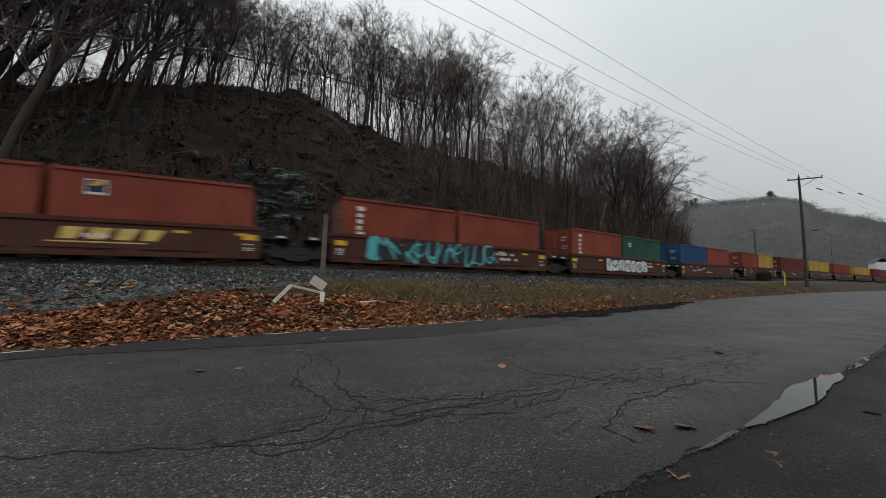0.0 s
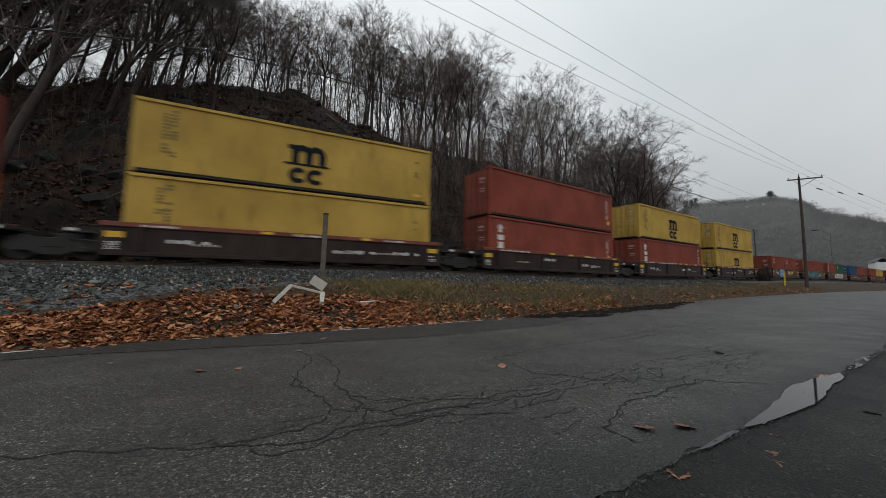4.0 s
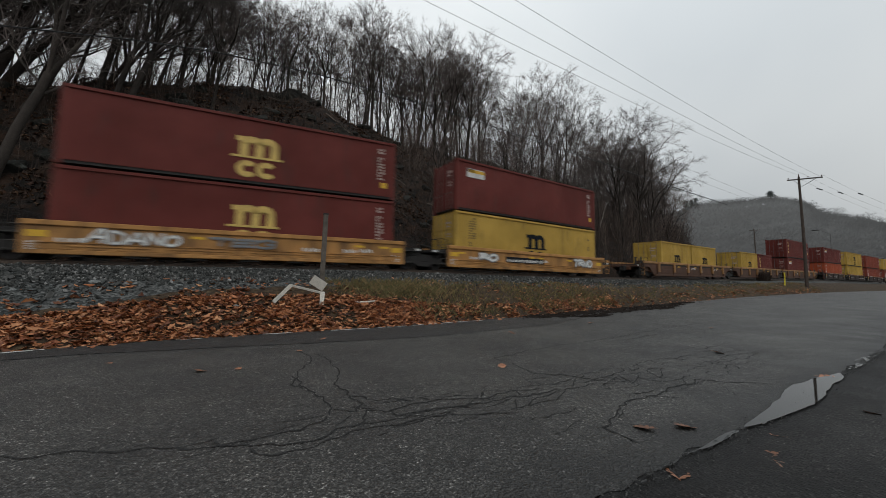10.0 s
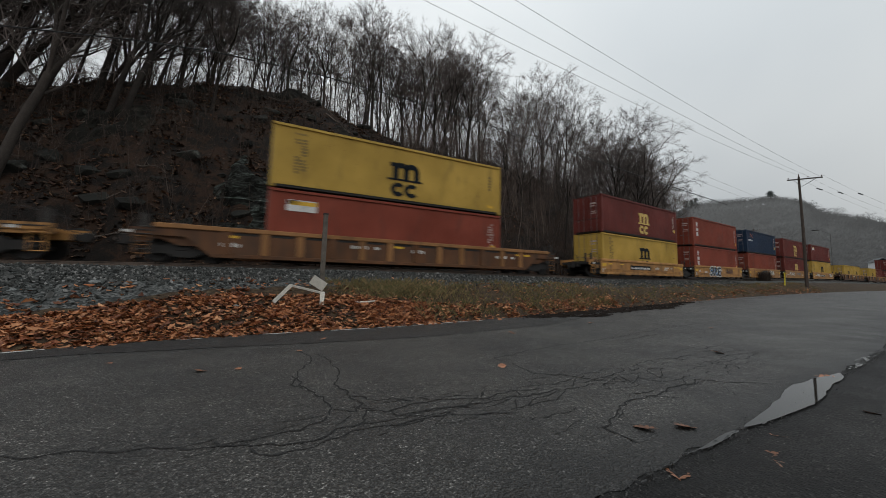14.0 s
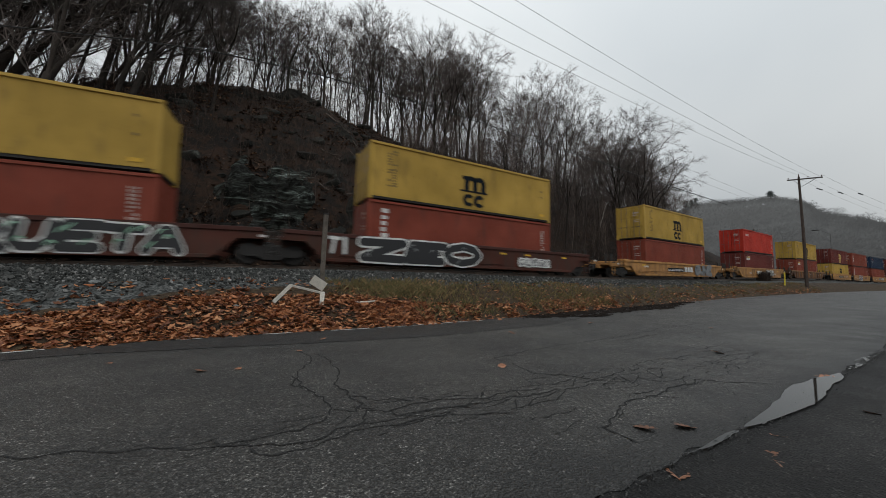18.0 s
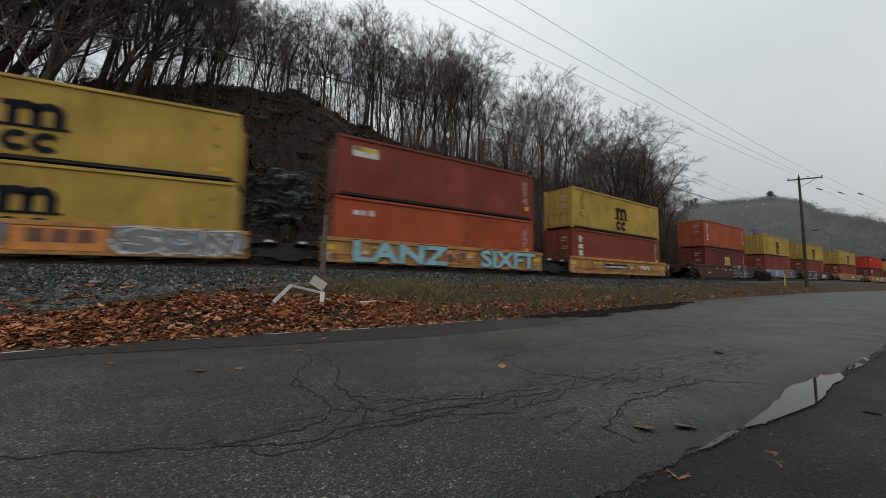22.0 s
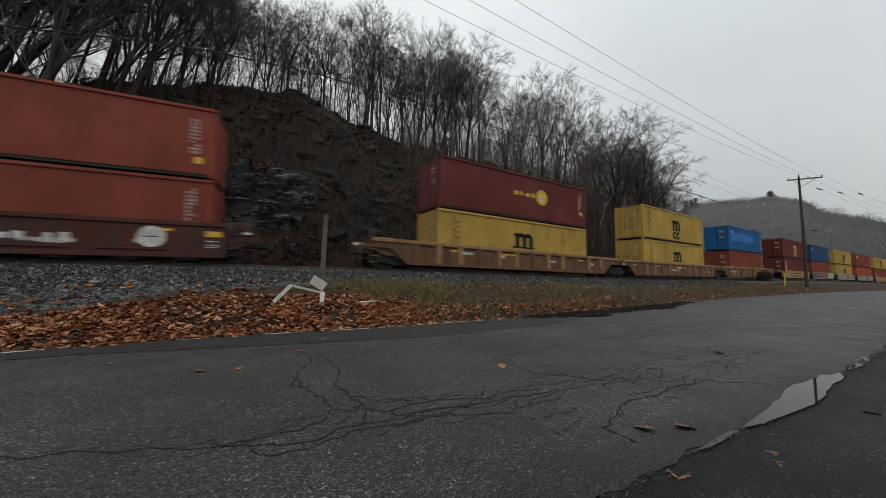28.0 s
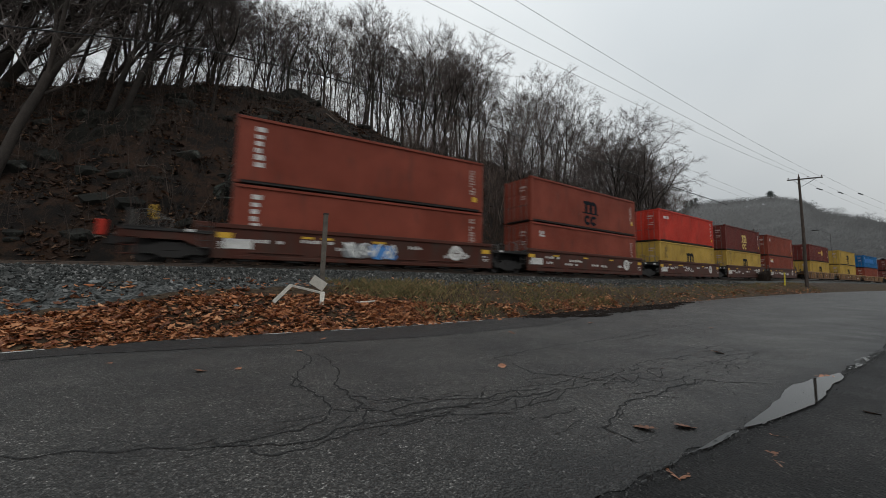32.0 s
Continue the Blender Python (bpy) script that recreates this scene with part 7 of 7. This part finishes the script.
def build_lines():
    utility_pole(60.0, 20.0, height(60, 20) - 0.05, 14.35, (60.0, 21.2, 16.15), (60.0, 17.9, 15.72), "tall dark timber utility pole with a crossarm on the verge")
    pale = "thin bare power line against the grey sky"
    # from the crossarm back over the road
    for end, far_end in (((60.0, 20.2, 16.65), (-20.0, 9.1, 12.74)), ((60.0, 19.2, 16.2), (-20.0, 7.9, 12.8)), ((60.0, 18.15, 15.9), (-20.0, 7.05, 13.2))):
        wire(end, far_end, 0.87, 0.009, PALE_WIRE, pale)
    # onwards down the road
    for y0, y1 in ((20.05, 20.2), (19.2, 18.6), (18.0, 17.2)):
        wire((60.0, y0, 16.1), (130.0, y1 + 3.0, 17.0), 1.0, 0.009, PALE_WIRE, pale)
    for y0, y1, f in ((20.05, 20.2, 0.10), (19.2, 18.6, 0.16), (18.0, 17.2, 0.2)):
        p = Vector((60.0, y0, 16.1)).lerp(Vector((130.0, y1 + 3.0, 17.0)), f) - Vector((0, 0, 4 * f * (1 - f)))
        sp = part("wire_splice", tube([p - Vector((0.9, 0, 0.1)), p + Vector((0.9, 0.05, -0.05))], 0.07, 6), WIRE)
        tagged(sp, "dark splice sleeve hanging on a power line", "wire splice", "overhead wires")
    # the railway's own line, over the slope
    course = [(x, 20.0, z) for x, z in ((-30.0, 6.5), (-20.0, 9.4), (-11.6, 11.6), (-7.1, 12.45), (-4.1, 12.85), (0.8, 13.1), (8.0, 12.95), (16.2, 12.4), (24.0, 11.85), (32.4, 11.2), (42.8, 10.5))]
    tagged(part("overhead_wire", tube(course, 0.034, 5), WIRE), "dark telegraph cable slung along the slope", "wire", "overhead wires")
    wire((42.8, 20.0, 10.5), (120.0, 50.0, 18.2), 0.6, 0.008, WIRE, "thin telegraph wire running on to the far pole")
    wire((-26.0, 20.0, 16.9), (58.0, 24.0, 14.4), -0.6, 0.010, WIRE, pale)
    wire((-26.0, 20.3, 15.6), (62.0, 25.4, 14.2), -0.6, 0.010, WIRE, pale)
    far_pole = utility_pole(120.0, 50.0, height(120, 50) - 0.2, 18.9 - height(120, 50), (120.6, 49.0, 18.3), (119.4, 51.0, 18.2), "slim far utility pole below the wooded hill")
    lamp = thing("street_lamp", "far street lamp on a long curved arm", "street lamp", Matrix.Translation((119.7, 35.2, 3.85)))
    part("pole", tube([(0, 0, 0), (0, 0, 11.6)], [0.06, 0.04], 8), WOOD_GREY_STEEL, lamp)
    part("arm", tube([(0, 0, 11.4), (-0.4, 0.9, 12.3), (-0.5, 2.0, 12.8)], 0.022, 6), WOOD_GREY_STEEL, lamp)
    part("lamp_head", boxes((-0.75, -0.25, 1.8, 3.0, 12.72, 12.9), bev=0.05), STEEL_DARK, lamp)


def slanted_box(a, b, w, t):
    """A board from a to b, w wide and t thick."""
    a, b = Vector(a), Vector(b)
    d = (b - a).normalized()
    u = d.cross(Vector((0, 1, 0.25))).normalized() * (w / 2)
    n = d.cross(u).normalized() * (t / 2)
    vs = [q + s * u + r * n for q in (a, b) for s in (-1, 1) for r in (-1, 1)]
    return vs, [(0, 1, 3, 2), (4, 6, 7, 5), (0, 4, 5, 1), (2, 3, 7, 6), (1, 5, 7, 3), (0, 2, 6, 4)]


def build_small_things():
    g = height(1.1, 12.2)
    post = thing("wooden_post", "weathered grey timber post standing in the verge", "post", Matrix.Translation((1.1, 12.2, g)))
    part("post", boxes((-0.075, 0.075, -0.075, 0.075, -0.4, 3.64 - g), bev=0.015), WOOD_GREY, post)
    part("cap", boxes((-0.085, 0.085, -0.085, 0.085, 3.63 - g, 3.68 - g), bev=0.01), STEEL_DARK, post, "dark metal cap")
    part("lag_screw", tube([(-0.02, -0.09, 0.9), (-0.02, -0.06, 0.9)], 0.02, 6), STEEL_DARK, post)

    fr = thing("broken_frame", "broken white-painted timber frame lying in the leaves", "timber frame")
    part("board", slanted_box((-0.30, 11.0, 0.72), (0.14, 11.25, 1.22), 0.10, 0.06), WHITE_WOOD, fr)
    part("rail", slanted_box((0.10, 11.25, 1.22), (1.05, 11.35, 0.99), 0.06, 0.05), WHITE_WOOD, fr)
    part("board", slanted_box((1.06, 11.33, 1.02), (1.02, 11.0, 0.50), 0.13, 0.06), WHITE_WOOD, fr)
    sg = thing("white_board", "square white board leaning at the foot of the post", "board")
    part("panel", slanted_box((0.74, 11.62, 1.42), (1.14, 11.55, 1.16), 0.30, 0.03), WHITE_WOOD, sg)
    st = part("stick", tube([(2.0, 11.1, height(2, 11.1) + 0.05), (2.35, 11.05, height(2.35, 11.05) + 0.07), (2.75, 11.2, height(2.75, 11.2) + 0.06)], [0.03, 0.035, 0.02], 6), WHITE_WOOD)
    tagged(st, "pale broken stick lying on the leaves", "stick")
    birch = thing("young_birch", "slim pale birch leaning out of the wood by the track", "tree", Matrix.Translation((38.5, 33.0, height(38.5, 33.0))))
    part("trunk", tube([(0, 0, -0.3), (0.1, 0, 1.2), (0.7, 0, 2.6), (1.1, 0, 3.9), (1.7, 0, 5.2)], [0.09, 0.08, 0.065, 0.045, 0.015], 7), BIRCH, birch)
    fork = random.Random(52)
    part("twigs", joined([cone(q, q + Vector((fork.uniform(-0.8, 1.0), fork.uniform(-0.6, 0.6), fork.uniform(0.4, 1.4))), 0.014) for q in [Vector((0.7, 0, 2.6)).lerp(Vector((1.7, 0, 5.2)), fork.random()) for _ in range(40)]]), TWIG, birch)
    mark = thing("marker_post", "yellow plastic marker post on the verge", "marker post", Matrix.Translation((54.0, 19.9, height(54, 19.9))))
    part("tube", tube([(0, 0, -0.2), (0.12, 0, 1.45)], 0.07, 10), SAFETY_YELLOW, mark)
    part("cap", tube([(0.12, 0, 1.45), (0.125, 0, 1.52)], 0.08, 10), SAFETY_YELLOW, mark)
    rnd = random.Random(50)
    sh = thing("shrub", "dark leafless shrub beside the track", "shrub", Matrix.Translation((56.0, 22.6, height(56, 22.6))))
    for k in range(2):
        stems = []
        for i in range(90):
            a = Vector((rnd.uniform(-0.8, 0.8), rnd.uniform(-0.5, 0.5), 0))
            b = a + Vector((rnd.uniform(-0.9, 0.9), rnd.uniform(-0.6, 0.6), rnd.uniform(0.7, 1.7)))
            stems.append(cone(a, b, 0.035))
            stems.append(cone(a.lerp(b, 0.5), a.lerp(b, 0.5) + Vector((rnd.uniform(-0.6, 0.6), rnd.uniform(-0.5, 0.5), rnd.uniform(0.2, 0.6))), 0.025))
        part(("stems", "twigs")[k], joined(stems), BRUSH, sh)
    rnd = random.Random(51)
    mat = material("pale_field_stone", (0.15, 0.158, 0.155), 0.85, 0, 0.3, 5, 40, 0.4)
    for x, y, a in ((-4.7, 12.3, 0.2), (-2.85, 12.3, 0.12), (-1.2, 11.0, 0.09), (-3.9, 12.4, 0.1), (-6.0, 11.8, 0.1), (6.4, 11.4, 0.08)):
        bm = bmesh.new()
        bmesh.ops.create_icosphere(bm, subdivisions=3, radius=1)
        o = Vector((rnd.uniform(0, 30), 0, 0))
        for v in bm.verts:
            k = 1 + 0.35 * noise.noise(v.co * 1.2 + o) + 0.12 * noise.noise(v.co * 3 + o)
            v.co = Vector((v.co.x * a * k, v.co.y * a * 0.7 * k, v.co.z * a * 0.42 * k))
        r = part("stone", bm, mat)
        r.matrix_world = pose(x, y, height(x, y) + a * 0.2, rnd.uniform(-15, 15), rnd.uniform(-15, 15), rnd.uniform(0, 360))
        tagged(r, "pale flat stone lying at the edge of the ballast", "stone", "stones on the verge")
    for x, y, c in ((-1.12, 6.49, 0.20), (3.4, 4.9, 0.18), (3.36, 2.36, 0.19), (3.77, 2.22, 0.22), (4.47, 1.77, 0.15), (2.86, 1.75, 0.20), (3.92, 1.61, 0.14), (3.8, 1.45, 0.17), (7.72, 2.38, 0.28), (8.14, 4.1, 0.2), (9.43, 8.47, 0.22), (5.64, 7.72, 0.24), (0.33, 7.46, 0.15), (-0.6, 6.4, 0.12), (-2.6, 7.6, 0.13), (6.2, 1.6, 0.15), (0.9, 8.6, 0.15), (-3.2, 6.2, 0.12), (12.0, 6.2, 0.16), (4.3, 0.9, 0.2)):
        v, f = oak_leaf(c * 0.9, rnd)
        lf = part("fallen_leaf", (v, f), ROAD_LEAF)
        lift = 0.012 if y > float(near_edge(x)) else -0.015
        lf.matrix_world = pose(x, y, float(grade(x)) + lift, rnd.uniform(-12, 12), rnd.uniform(-12, 12), rnd.uniform(0, 360))
        tagged(lf, "curled brown oak leaf lying on the asphalt", "leaf", "leaves on the road")


# ---------------------------------------------------------------- wear of the road
CRACK = material("dirt_in_cracks", (0.010, 0.010, 0.010), 0.95, 0, 0.3, 20, 60, 0)
MUD = material("wet_mud_and_rotten_leaves", (0.014, 0.010, 0.008), 0.95, 0, 0.5, 4, 40, 0.8, spec=0.08)
LINE_PAINT = material("worn_white_road_paint", (0.38, 0.37, 0.35), 0.7, 0, 0.35, 8, 50, 0.1)


def ribbon(points, width, rnd, step=0.07, wander=0.035):
    """A thin crooked strip on the road along a broken line."""
    path = []
    for (x0, y0), (x1, y1) in zip(points, points[1:]):
        n = max(2, int(math.hypot(x1 - x0, y1 - y0) / step))
        for k in range(n):
            path.append((x0 + (x1 - x0) * k / n, y0 + (y1 - y0) * k / n))
    path.append(points[-1])
    o = rnd.uniform(0, 90)
    path = [(x + wander * lumps(x + o, y, 0.16) + wander * 1.6 * lumps(x, y + o, 0.5), y + wander * lumps(x, y + o, 0.16) + wander * 1.6 * lumps(x + o, y, 0.5)) for x, y in path]
    vs, fs = [], []
    for i, (x, y) in enumerate(path):
        a, b = path[max(0, i - 1)], path[min(len(path) - 1, i + 1)]
        dx, dy = b[0] - a[0], b[1] - a[1]
        ln = math.hypot(dx, dy) or 1
        w = width * (0.55 + 0.9 * rnd.random()) * (0.5 if i in (0, len(path) - 1) else 1)
        z = float(grade(x)) + ripple(x, y) + (0.006 if y < float(far_edge(x)) - 2.3 else 0.014)
        vs += [(x - dy / ln * w, y + dx / ln * w, z), (x + dy / ln * w, y - dx / ln * w, z)]
        if i:
            fs.append((2 * i - 2, 2 * i - 1, 2 * i + 1, 2 * i))
    return vs, fs


def build_cracks():
    rnd = random.Random(61)
    lines = [[(-2.04, 4.16), (-1.77, 4.00), (-1.41, 3.96), (-0.83, 3.80), (-0.49, 3.73), (-0.18, 3.74), (0.16, 3.77), (0.47, 3.98)],
             [(0.33, 7.46), (0.44, 6.53), (0.21, 5.70), (0.27, 5.05), (0.43, 4.56), (0.57, 4.12), (0.47, 3.98)],
             [(0.68, 7.16), (0.82, 6.16), (0.84, 5.53), (0.70, 5.00), (0.84, 4.50), (1.15, 4.19), (1.53, 3.95)],
             [(0.21, 5.70), (0.13, 5.24), (0.27, 5.05)],
             [(0.57, 4.12), (0.86, 3.94), (0.94, 4.20), (0.84, 4.50)],
             [(-0.54, 3.69), (-0.20, 3.49), (0.16, 3.47), (0.50, 3.47), (0.79, 3.59), (0.89, 3.92)],
             [(-0.20, 3.49), (0.07, 3.32), (0.34, 3.31), (0.76, 3.46), (1.23, 3.46), (1.74, 3.44), (2.37, 3.29)],
             [(0.86, 3.94), (1.23, 3.88), (1.81, 3.83), (2.54, 3.77), (3.23, 3.72)],
             [(0.79, 3.59), (1.29, 3.63), (1.83, 3.63), (2.61, 3.61), (3.52, 3.59)],
             [(3.63, 5.5), (3.67, 4.43), (4.2, 3.85)], [(3.63, 5.5), (5.38, 5.87), (7.97, 6.21), (10.98, 6.84), (17.1, 7.47)],
             [(3.04, 2.14), (3.02, 2.51), (3.72, 2.89), (4.62, 2.97), (5.66, 3.15), (6.52, 2.6)]]
    for pts in lines:
        c = part("road_crack", ribbon(pts, 0.0095, rnd, 0.04, 0.07), CRACK)
        tagged(c, "dark crooked crack in the worn asphalt", "crack", kind="structure")
    # the net of finer cracks in the wheel track: edges of stretched uneven cells, many of them not yet open
    fine = []

    def net(x0, x1, mid, half, dx, dy, keep, width):
        nx, ny = int((x1 - x0) / dx), int(2 * half / dy)
        knot = {}
        for a in range(nx + 1):
            for c in range(ny + 1):
                x = x0 + (a + 0.5 * (c % 2) + rnd.uniform(-0.38, 0.38)) * dx
                knot[a, c] = (x, mid(x) - half + (c + rnd.uniform(-0.38, 0.38)) * dy)
        for (a, c), q in knot.items():
            for other in ((a + 1, c), (a, c + 1)):
                along = other[1] == c
                if other in knot and rnd.random() < keep * (1.0 if along else 0.9):
                    fine.append(ribbon([q, knot[other]], width * rnd.uniform(0.6, 1.3), rnd, 0.04, 0.05))

    net(0.7, 4.6, lambda x: 3.72 + 0.02 * x, 0.45, 0.42, 0.20, 0.62, 0.0062)
    net(4.2, 9.0, lambda x: 3.55 + 0.05 * (x - 4), 0.50, 0.36, 0.20, 0.72, 0.0068)
    net(2.6, 6.0, lambda x: 2.9, 0.35, 0.6, 0.24, 0.22, 0.005)
    net(-2.5, 0.8, lambda x: 3.85, 0.22, 0.6, 0.2, 0.32, 0.005)
    net(7.0, 16.0, lambda x: 5.0 + 0.12 * (x - 7), 0.8, 1.0, 0.4, 0.24, 0.008)
    tagged(part("fine_cracks", joined(fine), CRACK), "web of hairline cracks in the asphalt", "cracks", kind="stuff")
    white = []
    for a, b in ((-4.9, -4.2), (-0.45, 0.35), (1.2, 2.35), (2.5, 3.0), (3.1, 3.5), (3.6, 6.4), (-2.2, -1.7)):
        vs, fs, xs = [], [], np.arange(a, b, 0.1)
        for i, x in enumerate(xs):
            y = float(far_edge(x)) - 0.19 + 0.03 * lumps(x, 3, 0.6)
            z = float(grade(x)) + 0.020 + ripple(x, y)
            w = 0.03 + 0.03 * rnd.random()
            vs += [(x, y - w, z), (x, y + w, z)]
            if i:
                fs.append((2 * i - 2, 2 * i, 2 * i + 1, 2 * i - 1))
        tagged(part("edge_line", (vs, fs), LINE_PAINT), "worn white painted line along the road edge", "road marking", kind="structure")
    # mud washed on to the road edge
    mud = []
    for k in range(210):
        x = rnd.uniform(8.5, 24)
        y = float(far_edge(x)) - 0.1 - rnd.random() ** 1.3 * float(np.interp(x, [8, 11, 18, 24], [0.4, 1.5, 1.5, 0.4]))
        r = rnd.uniform(0.06, 0.3)
        ring = []
        for t in np.linspace(0, 6.0, 11):
            a, b = x + math.cos(t) * r * rnd.uniform(1.2, 2.6), y + math.sin(t) * r * rnd.uniform(0.35, 0.7)
            ring.append((a, b, float(grade(a)) + 0.016 + 0.0004 * (k % 20) + ripple(a, b)))
        mud.append((ring + [(x, y, float(grade(x)) + rnd.uniform(0.03, 0.07))], [(q, (q + 1) % 11, 11) for q in range(11)]))
        for _ in range(6):
            a, b, c = x + rnd.gauss(0, r * 1.6), y + rnd.gauss(0, r * 0.7), rnd.uniform(0.02, 0.06)
            g = float(grade(a)) + 0.012
            mud.append(([(a - c, b - c * 0.6, g), (a + c, b - c * 0.5, g), (a + c * 0.2, b + c, g), (a, b, g + c * 0.9)], [(0, 1, 3), (1, 2, 3), (2, 0, 3)]))
    tagged(part("mud", joined(mud), MUD), "dark wet mud and rotten leaves washed on to the road", "mud", kind="stuff")


def build_gutter():
    """Broken edge of the road with standing water."""
    water = bpy.data.materials.new("standing_water")
    water.use_nodes = True
    b = water.node_tree.nodes["Principled BSDF"]
    b.inputs["Base Color"].default_value, b.inputs["Roughness"].default_value, b.inputs["IOR"].default_value = (0.016, 0.016, 0.015, 1), 0.03, 1.3
    # standing water along the gutter: one lens-shaped pool and a broken trail of small ones
    pools = [(4.3, 8.2, 0.20), (3.35, 4.15, 0.035)]
    drip = random.Random(72)
    for k in range(70):
        x = drip.uniform(2.4, 4.6) if k < 16 else drip.uniform(8.2, 14.5)
        pools.append((x, x + drip.uniform(0.05, 0.35) * (0.5 if k < 16 else 1), drip.uniform(0.006, 0.02)))
    for x0, x1, wide in pools:
        vs, fs, xs = [], [], np.linspace(x0, x1, max(12, int((x1 - x0) / 0.04)))
        for i, x in enumerate(xs):
            u = (x - x0) / (x1 - x0)
            half = wide * (math.sin(math.pi * u) ** 0.7) * (0.75 + 0.25 * u)
            mid = float(near_edge(x)) + 0.03 * lumps(x, 11, 0.7) + (0.0 if wide > 0.03 else 0.12 * lumps(x0 * 9.0, 5, 0.9))
            z = float(grade(x)) + 0.020
            vs += [(x, mid - half * (0.95 + 0.5 * lumps(x, 2, 0.8) + 0.10 * lumps(x, 4, 0.2)), z), (x, mid + half * (0.85 + 0.4 * lumps(x, 7, 0.8) + 0.10 * lumps(x, 9, 0.2)), z)]
            if i:
                fs.append((2 * i - 2, 2 * i, 2 * i + 1, 2 * i - 1))
        tagged(part("water", (vs, fs), water), "still puddle in the gutter mirroring the grey sky", "puddle", kind="structure")
    rnd = random.Random(71)
    chips = []
    for k in range(4200):
        x = rnd.uniform(1.2, 16)
        y = float(near_edge(x)) + (rnd.gauss(-0.06, 0.05) if k < 1500 else -rnd.uniform(0.0, 2.2))
        sz = rnd.uniform(0.004, 0.010) if k < 1500 else rnd.uniform(0.003, 0.009)
        z = float(grade(x)) - (0.0 if k < 1500 else 0.023)
        m = Euler((rnd.uniform(0, 6), rnd.uniform(0, 6), rnd.uniform(0, 6))).to_matrix()
        base = [(1, 0, 0), (-1, 0, 0), (0, 1, 0), (0, -1, 0), (0, 0, 0.8), (0, 0, -0.8)]
        chips.append((turned([(p[0] * sz * rnd.uniform(0.7, 1.5), p[1] * sz, p[2] * sz) for p in base], m, (x, y, z + 0.012)), [(0, 2, 4), (2, 1, 4), (1, 3, 4), (3, 0, 4), (2, 0, 5), (1, 2, 5), (3, 1, 5), (0, 3, 5)]))
    scattered("gutter_grit", chips, island_material("wet_grit", [(0.02, 0.02, 0.02), (0.05, 0.05, 0.048), (0.03, 0.03, 0.03), (0.10, 0.098, 0.092)], 0.6), "wet grit along the broken edge of the road", "grit")


build_ground()
build_road()
build_train()
build_rocks()
build_slope_clutter()
build_distance()
build_house()
build_lines()
build_small_things()
build_cracks()
build_gutter()
build_leaves()
build_stones()
build_grass()
build_brush()
build_thicket()
place_trees()
build_track()
motions()
